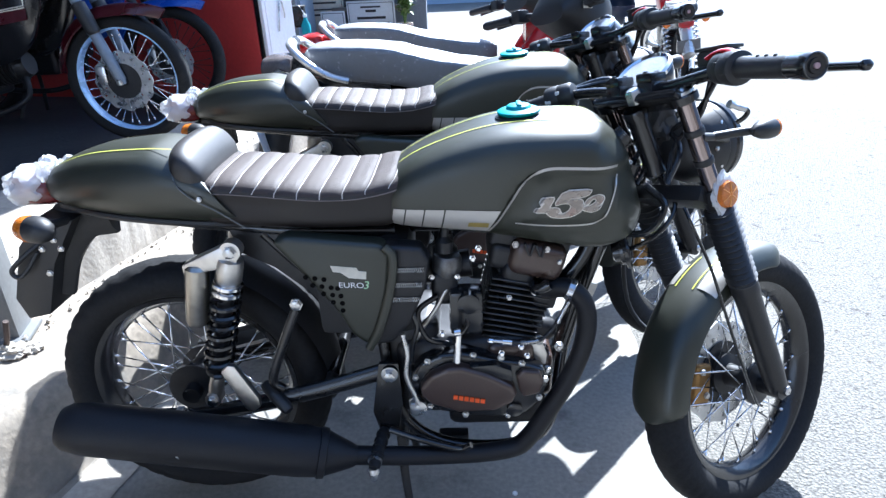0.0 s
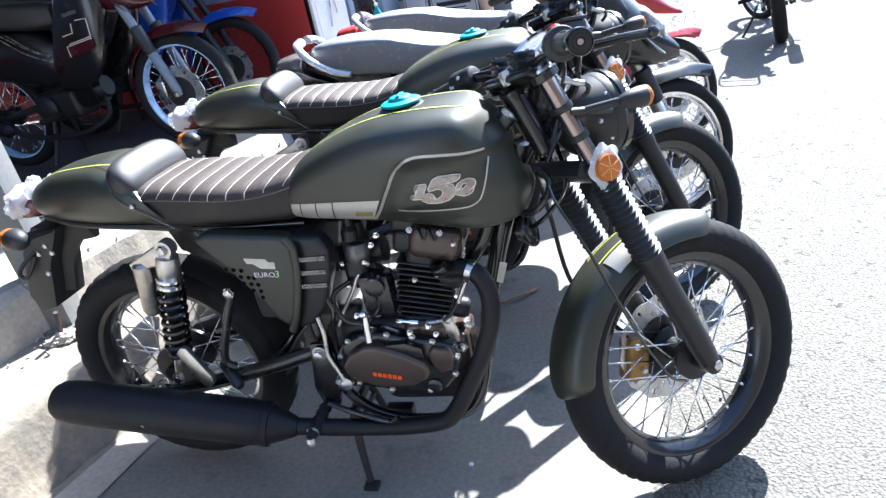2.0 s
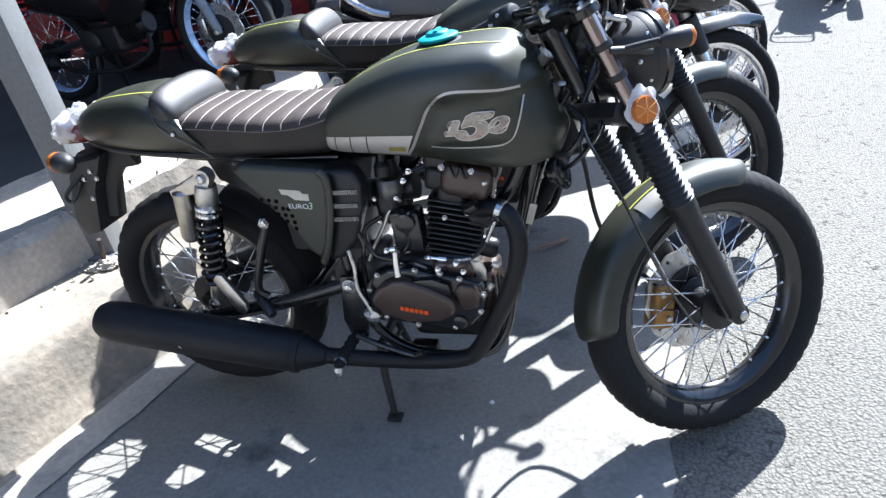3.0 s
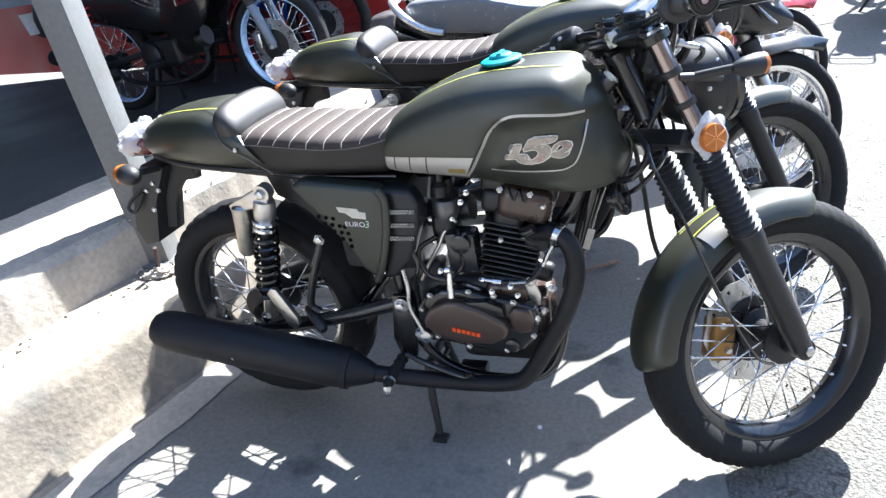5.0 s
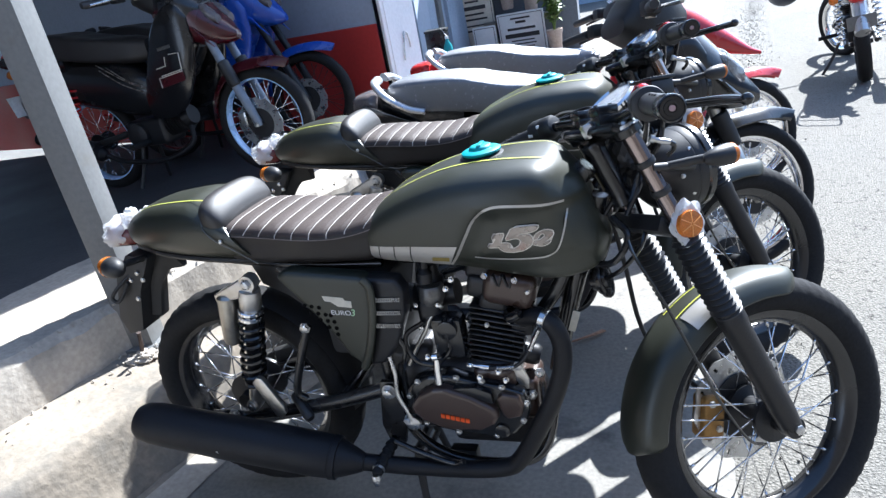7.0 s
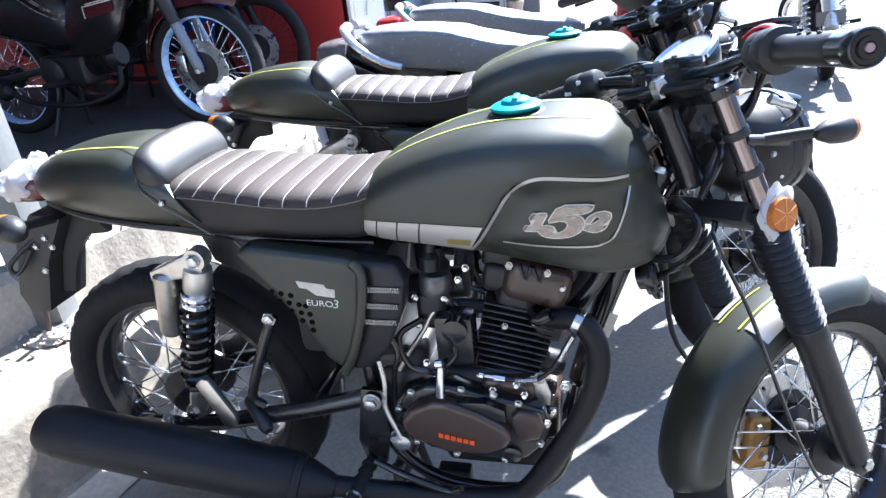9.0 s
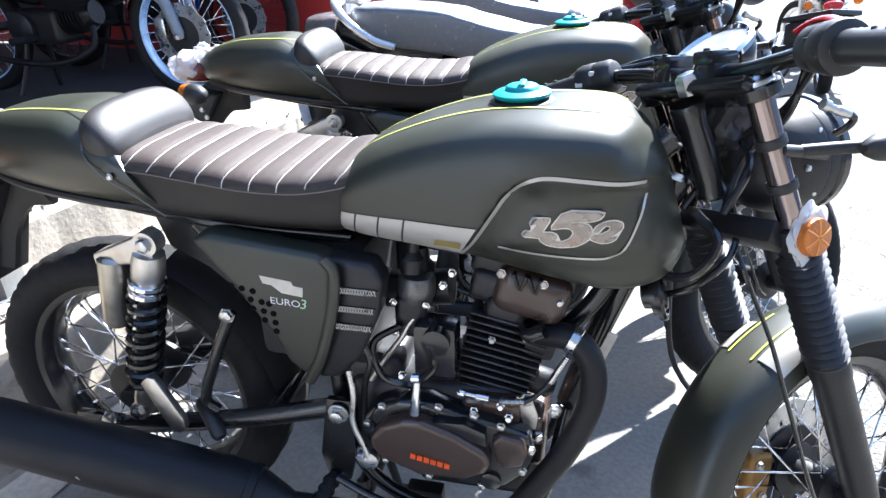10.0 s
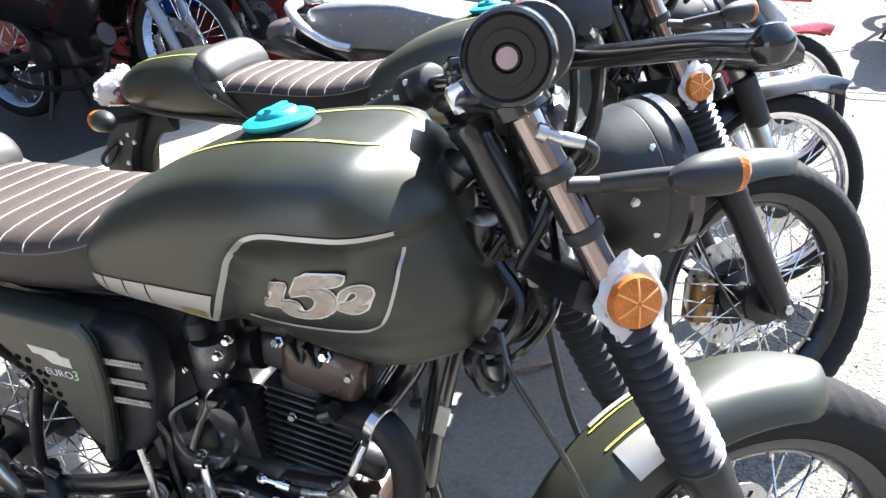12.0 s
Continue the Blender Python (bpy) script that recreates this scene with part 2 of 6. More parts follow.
def rings(rr, closed=True, caps=True, loop=False):
    """Skins a list of rings of points."""
    bm = bmesh.new()
    vs = [[bm.verts.new(q) for q in r] for r in rr]
    n = len(rr[0])
    m = len(vs)
    for i in range(m if loop else m - 1):
        a, b = vs[i], vs[(i + 1) % m]
        for j in range(n if closed else n - 1):
            k = (j + 1) % n
            bm.faces.new((a[j], a[k], b[k], b[j]))
    if caps and closed and not loop:
        bm.faces.new(vs[0][::-1])
        bm.faces.new(vs[-1])
    return bm


def tube(pts, r, seg=10, n=6, flat=1.0, caps=True):
    """A round bar along a smooth curve; r is one radius or one for each end."""
    path = smooth_path(pts, n) if len(pts) > 2 and n > 1 else [Vector(q) for q in pts]
    r0, r1 = r if isinstance(r, tuple) else (r, r)
    out, up = [], None
    for i, q in enumerate(path):
        d = (path[min(i + 1, len(path) - 1)] - path[max(i - 1, 0)]).normalized()
        if up is None:
            up = Vector((0, 0, 1)) if abs(d.z) < 0.9 else Vector((1, 0, 0))
        side = d.cross(up).normalized()
        up = side.cross(d).normalized()
        f = i / max(len(path) - 1, 1)
        rad = r0 + (r1 - r0) * f
        out.append([q + side * math.cos(2 * math.pi * j / seg) * rad + up * math.sin(2 * math.pi * j / seg) * rad * flat for j in range(seg)])
    return rings(out, caps=caps)


def lathe(prof, seg=32, m=None, caps=True):
    """Turns (radius, height) pairs round z."""
    out = [[Vector((r * math.cos(2 * math.pi * j / seg), r * math.sin(2 * math.pi * j / seg), h)) for j in range(seg)] for r, h in prof]
    bm = rings(out, caps=caps)
    if m is not None:
        bm.transform(m)
    return bm


def along(a, b):
    """A pose whose z runs from a towards b."""
    d = Vector(b) - Vector(a)
    return Matrix.Translation(a) @ d.to_track_quat("Z", "Y").to_matrix().to_4x4()


def rod(a, b, prof, seg=16):
    """A turned piece between two points: prof of (radius, share of the length)."""
    L = (Vector(b) - Vector(a)).length
    return lathe([(r, f * L) for r, f in prof], seg, along(a, b))


def bolt(c, axis, r=0.007, h=0.006):
    """A hexagon bolt head."""
    a = Vector(c)
    d = Vector(axis).normalized()
    bm = lathe([(r * 1.25, 0), (r * 1.25, h * 0.25), (r, h * 0.25), (r, h * 0.9), (r * 0.8, h)], 6, along(a, a + d))
    return bm


def plate(pts, y0, y1, bevel=0.0, seg=2):
    """A slab whose outline lies in the x z plane, between two y."""
    bm = bmesh.new()
    f = bm.faces.new([bm.verts.new((x, y0, z)) for x, z in pts])
    e = bmesh.ops.extrude_face_region(bm, geom=[f])
    bmesh.ops.translate(bm, verts=[v for v in e["geom"] if isinstance(v, bmesh.types.BMVert)], vec=(0, y1 - y0, 0))
    if bevel:
        bmesh.ops.bevel(bm, geom=bm.edges[:], offset=bevel, segments=seg, affect="EDGES", profile=0.6)
    return bm


def curve_at(xs, ys, x):
    return float(np.interp(x, xs, ys))


def smooth_table(st, n):
    """Stations smoothed to n rows."""
    a = np.array(st, float)
    m = len(a)
    out = []
    for t in np.linspace(0, m - 1, n):
        i = min(int(t), m - 2)
        f = t - i
        p0, p1, p2, p3 = a[max(i - 1, 0)], a[i], a[i + 1], a[min(i + 2, m - 1)]
        out.append(0.5 * (2 * p1 + (p2 - p0) * f + (2 * p0 - 5 * p1 + 4 * p2 - p3) * f * f + (3 * p1 - p0 - 3 * p2 + p3) * f ** 3))
    return out


def body(st, n=36, na=44, shape=None):
    """A rounded hull along x from stations (x, bottom, top, half width, squareness)."""
    out = []
    for x, zb, zt, w, p in smooth_table(st, n):
        ring = []
        for j in range(na):
            a = 2 * math.pi * j / na
            c, s = math.cos(a), math.sin(a)
            y = max(w, 0.001) * math.copysign(abs(c) ** (2 / p), c)
            z = (zb + zt) / 2 + (zt - zb) / 2 * math.copysign(abs(s) ** (2 / p), s)
            q = Vector((x, y, z))
            ring.append(shape(q) if shape else q)
        out.append(ring)
    return rings(out)


def step(a, b, x):
    t = min(max((x - a) / (b - a), 0), 1)
    return t * t * (3 - 2 * t)


def letters(text, size, shear=0.0, depth=0.0, fat=0.0):
    """Lettering in the built-in font, in the x z plane, its lower left corner at the origin."""
    cu = bpy.data.curves.new("lettering", "FONT")
    cu.body, cu.size, cu.shear, cu.extrude, cu.offset = text, size, shear, depth, fat
    ob = bpy.data.objects.new("lettering", cu)
    scene.collection.objects.link(ob)
    me = bpy.data.meshes.new_from_object(ob.evaluated_get(bpy.context.evaluated_depsgraph_get()))
    bpy.data.objects.remove(ob)
    bm = bmesh.new()
    bm.from_mesh(me)
    bpy.data.meshes.remove(me)
    bm.transform(pose(0, 0, 0, 90, 0, 0))
    return bm


def crumple(c, r, squash, seed, n=2, amount=0.22):
    """A crumpled film bag round a small thing."""
    bm = bmesh.new()
    bmesh.ops.create_icosphere(bm, subdivisions=4, radius=1)
    off = Vector((seed * 7.1, seed * 3.3, seed))
    for v in bm.verts:
        d = v.co.normalized()
        k = 1 + amount * (noise.noise(d * 2.3 + off) + 0.6 * abs(noise.noise(d * 5.5 + off)) + 0.35 * abs(noise.noise(d * 11 + off)))
        v.co = Vector((d.x * squash[0], d.y * squash[1], d.z * squash[2])) * r * k + Vector(c)
    return bm


# ---- wheels ----
def tyre(R, rim_r, half, tread=48, groove=0.0028, seg=192):
    """A tyre round the y axis with grooves cut across its tread."""
    out = []
    prof = []
    n = 22
    mid = (R + rim_r) / 2
    hr = (R - rim_r) / 2
    for i in range(n + 1):
        a = math.radians(-152) + math.radians(304) * i / n
        prof.append((mid + hr * math.cos(a), half * math.copysign(abs(math.sin(a)) ** 0.85, math.sin(a))))
    for k in range(seg):
        th = 2 * math.pi * k / seg
        ring = []
        for r, y in prof:
            u = abs(y) / half
            ph = (th * tread / (2 * math.pi) + 1.5 * u + (0.5 if y > 0 else 0)) % 1
            g = groove if (ph < 0.34 and 0.18 < u and r > mid + hr * 0.25) else 0
            if abs(y) < half * 0.07 and r > mid:
                g = groove
            ring.append(Vector(((r - g) * math.cos(th), y, (r - g) * math.sin(th))))
        out.append(ring)
    return rings(out, closed=False, loop=True)


def wheel(parent, name, c, R, rim_r, half, rim_mat, steer=Matrix(), hub_r=0.05, disc_side=0, disc_r=0.12, spokes=36, spoke_mat=None, tread=48, seg=144, deep=1.0, carrier=None):
    """A laced wheel: rim, tyre, hub, spokes and, on one side, a brake disc."""
    C = steer @ Matrix.Translation(c)
    prof = [(rim_r - 0.004 * deep, -half * 0.62), (rim_r + 0.008, -half * 0.66), (rim_r + 0.008, -half * 0.50), (rim_r - 0.010 * deep, -half * 0.36), (rim_r - 0.016 * deep, 0),
            (rim_r - 0.010 * deep, half * 0.36), (rim_r + 0.008, half * 0.50), (rim_r + 0.008, half * 0.66), (rim_r - 0.004 * deep, half * 0.62), (rim_r - 0.018 * deep, half * 0.34), (rim_r - 0.024 * deep, 0), (rim_r - 0.018 * deep, -half * 0.34)]
    Y = pose(0, 0, 0, -90, 0, 0)
    rr = [[Vector((r * math.cos(2 * math.pi * k / 72), h, r * math.sin(2 * math.pi * k / 72))) for r, h in prof] for k in range(72)]
    rim = part(name, moved(rings(rr, loop=True), C), rim_mat, parent)
    part("tyre", moved(tyre(R, rim_r, half, tread, seg=seg), C), RUBBER, rim, "black rubber tyre with a grooved tread")
    hub = lathe([(0.012, -0.075), (0.02, -0.075), (0.02, -0.05), (hub_r, -0.045), (hub_r, -0.036), (hub_r * 0.55, -0.03), (hub_r * 0.5, 0), (hub_r * 0.55, 0.03), (hub_r, 0.036), (hub_r, 0.045), (0.02, 0.05), (0.02, 0.075), (0.012, 0.075)], 32, C @ Y)
    part("hub", hub, CASE, rim)
    meshes = {}
    for i in range(spokes):
        side = 1 if i % 2 else -1
        lean = 1 if (i // 2) % 2 else -1
        if (side, lean) not in meshes:
            a = math.radians(42) * lean
            p0 = Vector((hub_r * 0.88 * math.cos(a), side * 0.04, hub_r * 0.88 * math.sin(a)))
            p1 = Vector((rim_r - 0.018, side * 0.006, 0))
            me = bpy.data.meshes.new("spoke")
            bm = merge(tube([p0, p1], 0.0019, 6, 1), tube([p1 - (p1 - p0).normalized() * 0.014, p1], 0.0034, 6, 1))
            bm.to_mesh(me); bm.free()
            me.shade_smooth()
            me.materials.append(spoke_mat or CHROME)
            meshes[(side, lean)] = me
        share("spoke", meshes[(side, lean)], rim, C @ pose(0, 0, 0, 0, 360 * i / spokes, 0))
    if disc_side:
        d = brake_disc(disc_r)
        part("brake_disc", moved(d, C @ Matrix.Translation((0, disc_side * 0.055, 0))), STEEL, rim)
        part("disc_carrier", moved(lathe([(0.03, -0.004), (disc_r * 0.62, -0.003), (disc_r * 0.62, 0.003), (0.03, 0.004)], 24, Y), C @ Matrix.Translation((0, disc_side * 0.052, 0))), carrier or CASE, rim)
    return rim


def brake_disc(r):
    """A wavy-edged disc with holes, round y."""
    bm = bmesh.new()
    n, rows = 96, 5
    r0 = r * 0.60
    def ring(y):
        out = []
        for i in range(rows + 1):
            f = i / rows
            out.append([bm.verts.new(((r0 + (r * (1 + 0.025 * math.cos(12 * 2 * math.pi * k / n)) - r0) * f) * math.cos(2 * math.pi * k / n), y,
                                      (r0 + (r * (1 + 0.025 * math.cos(12 * 2 * math.pi * k / n)) - r0) * f) * math.sin(2 * math.pi * k / n))) for k in range(n)])
        return out
    a, b = ring(-0.002), ring(0.002)
    gone = set()
    for k in range(n):
        if k % 4 == 0:
            gone.add((1 if (k // 4) % 2 else 3, k))
    for i in range(rows):
        for k in range(n):
            if (i, k) in gone:
                continue
            q = (k + 1) % n
            bm.faces.new((a[i][k], a[i][q], a[i + 1][q], a[i + 1][k]))
            bm.faces.new((b[i][k], b[i + 1][k], b[i + 1][q], b[i][q]))
    for k in range(n):
        q = (k + 1) % n
        bm.faces.new((a[rows][k], a[rows][q], b[rows][q], b[rows][k]))
        bm.faces.new((a[0][k], b[0][k], b[0][q], a[0][q]))
    return bm


def coil(a, b, r, wire, turns, seg=14):
    """A spring between two points."""
    m = along(a, b)
    L = (Vector(b) - Vector(a)).length
    pts = [m @ Vector((r * math.cos(2 * math.pi * k / seg), r * math.sin(2 * math.pi * k / seg), L * k / (turns * seg))) for k in range(turns * seg + 1)]
    return tube(pts, wire, 6, 1)

def sleeve(pts, r, turns):
    """A close-wound sleeve along a smooth curve."""
    path = smooth_path(pts, turns)
    out, up = [], Vector((0, 0, 1))
    for i, q in enumerate(path):
        d = (path[min(i + 1, len(path) - 1)] - path[max(i - 1, 0)]).normalized()
        side = d.cross(up).normalized()
        up = side.cross(d).normalized()
        rad = r * (1 if i % 4 < 2 else 0.74)
        out.append([q + (side * math.cos(math.pi * j / 5) + up * math.sin(math.pi * j / 5)) * rad for j in range(10)])
    return rings(out)

# ---- the street and the shop front ----
FLOOR_Z = 0.48


def joint_x(y):
    """Where the sloping apron meets the flat slab."""
    return -1.13 + 0.25 * (y - 0.714)


def apron_z(x, y):
    """Height of the concrete: flat slab, low strip, steep ramp and a nearly level top."""
    u = joint_x(y) - x + 0.02 * noise.noise((y * 3.1, 5, 1))
    return (1 - step(4.5, 5.2, y)) * float(np.interp(u, (-0.14, 0.0, 0.03, 0.052, 0.095, 0.118, 0.40), (0.0, 0.018, 0.030, 0.070, 0.226, 0.256, 0.287)))


def edge_x(y):
    """The front of the raised shop floor."""
    return -1.385 + 0.235 * (y - 1.22)


def road_x(y):
    """Where the concrete ends and the asphalt begins."""
    return 0.60 + 0.05 * (y - 1.2) + 0.022 * max(y - 2, 0) ** 1.3


def sheet(ys, left, right, nx, height):
    bm = bmesh.new()
    rows = []
    for y in ys:
        a, b = left(y), right(y)
        rows.append([bm.verts.new((a + (b - a) * i / nx, y, height(a + (b - a) * i / nx, y))) for i in range(nx + 1)])
    for r, q in zip(rows, rows[1:]):
        for i in range(nx):
            bm.faces.new((r[i], r[i + 1], q[i + 1], q[i]))
    return bm


def rough(x, y, k=1.0):
    return k * (0.004 * noise.noise((x * 2.1, y * 2.1, 0)) + 0.0022 * noise.noise((x * 9, y * 9, 3)))


def structure(ob, label, category=""):
    return tagged(ob, label, category, kind="structure")


bm = bmesh.new()
xs = [-300, -60, -12, -4, 0.2, 0.5, 0.8, 1.2, 1.7, 2.3, 3, 4, 6, 12, 60, 300]
ys = [-300, -60, -12, -3, -1, 0, 0.7, 1.2, 1.7, 2.2, 3, 4, 5.5, 8, 12, 30, 80, 300]
g = [[bm.verts.new((x, y, -0.014)) for x in xs] for y in ys]
for a, b in zip(g, g[1:]):
    for i in range(len(xs) - 1):
        bm.faces.new((a[i], a[i + 1], b[i + 1], b[i]))
structure(part("road", bm, ASPHALT), "sunlit weathered grey asphalt road with coarse grit", "road")
yy = [-8 + 0.06 * i for i in range(0, 400)]
structure(part("pavement", sheet(yy, lambda y: min(joint_x(y), road_x(y) - 0.6), lambda y: road_x(y) + 0.07 * noise.noise((y * 1.7, 0, 7)) + 0.03 * noise.noise((y * 7.1, 2, 7)), 40, lambda x, y: rough(x, y) - 0.013 * step(-0.06, 0.0, x - road_x(y)) + apron_z(x, y)), CONCRETE), "smooth grey concrete slab stained and worn", "pavement")
structure(part("apron", sheet([-8 + 0.05 * i for i in range(250)], lambda y: edge_x(y) - 0.02, lambda y: joint_x(y) + 0.004, 60, lambda x, y: 0.003 + rough(x, y, 1.3) + apron_z(x, y) - 0.014 * math.exp(-((joint_x(y) - x - 0.030 + 0.02 * noise.noise((y * 3.1, 5, 1))) / 0.006) ** 2)), APRON), "dusty sloping concrete apron in front of the shop", "pavement")
structure(part("gutter_strip", sheet([-8 + 0.04 * i for i in range(320)], lambda y: joint_x(y) - 0.002, lambda y: joint_x(y) + 0.118 + 0.022 * noise.noise((y * 2.6, 3, 3)) + 0.010 * noise.noise((y * 11, 6, 1)), 8, lambda x, y: 0.0055 + rough(x, y) + apron_z(x, y)), CEMENT), "narrow pale cement strip along the foot of the apron", "pavement")
# raised floor with a broken front edge
def edge_profile(y):
    x = edge_x(y) + 0.012 * noise.noise((y * 3.0, 1, 0)) + 0.008 * noise.noise((y * 13, 4, 0))
    chip = max(0.0, noise.noise((y * 4.5, 9, 2)) - 0.05)
    return [(x + 0.01, 0.05), (x + 0.004, 0.22), (x, FLOOR_Z - 0.035 - 0.10 * chip), (x - 0.02 - 0.12 * chip, FLOOR_Z - 0.004 - 0.012 * chip), (x - 0.10 - 0.1 * chip, FLOOR_Z + 0.001), (x - 0.30, FLOOR_Z), (x - 0.62, FLOOR_Z)]
bm = rings([[Vector((px, y, pz + 0.004 * noise.noise((px * 14, y * 14, pz * 14)) + 0.006 * noise.noise((px * 45, y * 45, 2)) * step(0.40, 0.45, pz) * step(-0.22, -0.05, px - edge_x(y)))) for px, pz in edge_profile(y)] for y in [-8 + 0.025 * i for i in range(500)]], closed=False)
structure(part("platform_edge", bm, CEMENT, sharp=30), "raised concrete shop floor edge with a broken lip", "floor")
structure(part("floor", sheet([-8 + 0.25 * i for i in range(51)], lambda y: -7.0, lambda y: edge_x(y) - 0.60, 12, lambda x, y: FLOOR_Z - 0.002 if x > -2.4 else FLOOR_Z), FLOORD), "cement floor inside the open shop, coloured dark for shade", "floor")
# shop walls: red dado under grey-white paint
def wall_box(name, c, s, m, label):
    return structure(part(name, box(c, s, 0.004, seg=1), m), label, "wall")
SHOP = -13.2   # degrees: how far the shop is turned against the row of bikes
CORNER = Matrix.Translation((-1.155, 3.99, 0)) @ pose(0, 0, 0, 0, 0, SHOP)
def corner_box(name, c, s, m, label, bevel=0.004):
    return structure(part(name, moved(box(c, s, bevel, seg=1), CORNER), m), label, "wall")
corner_box("wall_side", (-3.0, 0.10, 2.28), (6.0, 0.20, 2.34), WALLW, "grey-white upper shop wall")
corner_box("wall_side_dado", (-3.0, 0.097, 0.79), (6.0, 0.214, 0.66), WALLR, "red painted lower shop wall")
wall_box("wall_back", (-7.1, 0.0, 2.3), (0.2, 9.4, 2.3), WALLW, "grey-white back wall of the shop")
wall_box("wall_back_dado", (-7.09, 0.0, 0.82), (0.214, 9.4, 0.68), WALLR, "red lower back wall of the shop")
wall_box("wall_near", (-4.2, -4.7, 1.7), (6.0, 0.2, 3.4), WALLW, "far end wall of the shop")
corner_box("pillar", (-0.035, 0.19, 1.75), (0.20, 0.34, 3.2), PILLAR, "white painted corner pillar", 0.006)
corner_box("pillar_track", (0.018, 0.010, 1.75), (0.030, 0.030, 3.2), GLOSS, "dark shutter track beside the pillar")
corner_box("pillar_trim", (0.048, 0.012, 1.75), (0.024, 0.044, 3.2), PILLAR, "white steel shutter guide")
bm = plate([(-7.2, -5.0), (-3.64, -5.0), (-0.66, 3.945), (0.525, 7.5), (-7.2, 7.5)], -3.20, -3.12, 0.0)
bm.transform(Matrix(((1, 0, 0, 0), (0, 0, 1, 0), (0, -1, 0, 0), (0, 0, 0, 1))))
structure(part("ceiling", bm, ROOF), "dark sheet metal roof reaching over the shop front", "ceiling")
# the pillar carries a bent wire hook
tagged(part("wire_hook", moved(tube([(0.070, 0.140, 0.86), (0.076, 0.150, 0.94), (0.074, 0.175, 1.03), (0.076, 0.205, 1.02), (0.076, 0.222, 0.96), (0.074, 0.222, 0.93)], 0.005, 8), CORNER), STEEL), "bent steel wire hook on the white pillar", "hook")
# steel post
post = empty("steel_post", pose(-1.290, 1.603, 0.0, 0, 0, 15))
tagged(post, "grey painted square steel post holding the shop roof", "post", kind="structure")
part("shaft", box((0, 0, 1.66), (0.097, 0.097, 3.1), 0.006), POST, post)
part("seam", box((0.0445, -0.049, 1.66), (0.006, 0.004, 3.1), 0.001), POST, post)
part("base_plate", box((0.01, -0.01, 0.292), (0.13, 0.13, 0.012), 0.003), POST, post)
part("base_bolt", merge(bolt((0.066, -0.062, 0.298), (0, 0, 1), 0.006, 0.008), bolt((-0.046, -0.062, 0.298), (0, 0, 1), 0.006, 0.008)), STEEL, post)
RUST = mat("rusty_iron", (0.070, 0.050, 0.042), 0.85, 0.2, 0.3, 20, 90, bump=0.002)
tagged(part("rusty_bracket", merge(tube([(-1.255, 1.525, 0.270), (-1.225, 1.515, 0.325), (-1.203, 1.506, 0.385)], 0.0075, 8), tube([(-1.250, 1.523, 0.285), (-1.215, 1.508, 0.284), (-1.180, 1.500, 0.276)], 0.006, 8)), RUST), "bent rusty iron rod at the foot of the post", "rod")
for i, (x, y, z, r) in enumerate(((-1.222, 1.512, 0.282, 0.034), (-1.190, 1.540, 0.275, 0.026), (-1.250, 1.482, 0.282, 0.022))):
    tagged(part("concrete_lump", crumple((x, y, z), r, (1.25, 0.9, 0.62), 21 + i, amount=0.45), CEMENT, sharp=20), "broken lump of pale concrete by the post", "rubble", "broken lumps by the post")
# neighbour's front
wall_box("wall_neighbour", (-1.85, 8.35, 1.6), (3.0, 0.2, 3.4), DARKWALL, "dark wall of the next building")
wall_box("wall_passage", (-1.75, 6.4, 1.6), (0.16, 3.4, 3.4), BLUEGREY, "pale side wall between the buildings")
nd = structure(empty("door_1"), "grey panelled door of the next building", "door")
part("leaf", box((-2.13, 8.22, 1.15), (0.42, 0.05, 2.0), 0.006), WALLW, nd)
for z in (0.75, 1.5):
    part("panel", box((-2.13, 8.19, z), (0.28, 0.02, 0.5), 0.006), WALLW, nd)
part("frame", merge(box((-2.37, 8.22, 1.2), (0.06, 0.08, 2.1), 0.004), box((-1.89, 8.22, 1.2), (0.06, 0.08, 2.1), 0.004)), PILLAR, nd)
wall_box("step_neighbour", (-1.4, 7.7, 0.12), (2.4, 1.1, 0.28), APRON, "raised concrete step of the next building")
wall_box("pavement_far", (-0.75, 11.3, -0.035), (2.6, 4.6, 0.10), APRON, "sunlit concrete pavement further along")
wall_box("wall_far", (-2.3, 20.4, 1.6), (10.6, 0.3, 3.6), BLUEGREY, "blue-grey house further down the street")
for i, (x, z) in enumerate(((-1.8, 1.7), (-0.6, 1.7), (0.6, 1.7))):
    w = structure(empty("window_%d" % (i + 1)), "dark window of the far house", "window")
    part("frame", merge(box((x - 0.3, 20.23, z), (0.06, 0.06, 1.1), 0.004), box((x + 0.3, 20.23, z), (0.06, 0.06, 1.1), 0.004), box((x, 20.23, z + 0.55), (0.66, 0.06, 0.06), 0.004), box((x, 20.23, z - 0.55), (0.66, 0.06, 0.06), 0.004)), PILLAR, w)
    part("pane", box((x, 20.245, z), (0.56, 0.02, 1.06)), GLOSS, w)
# far side of the road
wall_box("wall_opposite", (16.0, 14.0, 2.0), (0.4, 60.0, 4.2), BLUEGREY, "houses across the street")
# Added out of view: keeps sky light off the bikes' near sides.
wall_box("wall_behind", (0.0, -5.6, 2.9), (60.0, 0.4, 6.0), SHADEWALL, "unseen dark wall added behind the camera to block sky light")


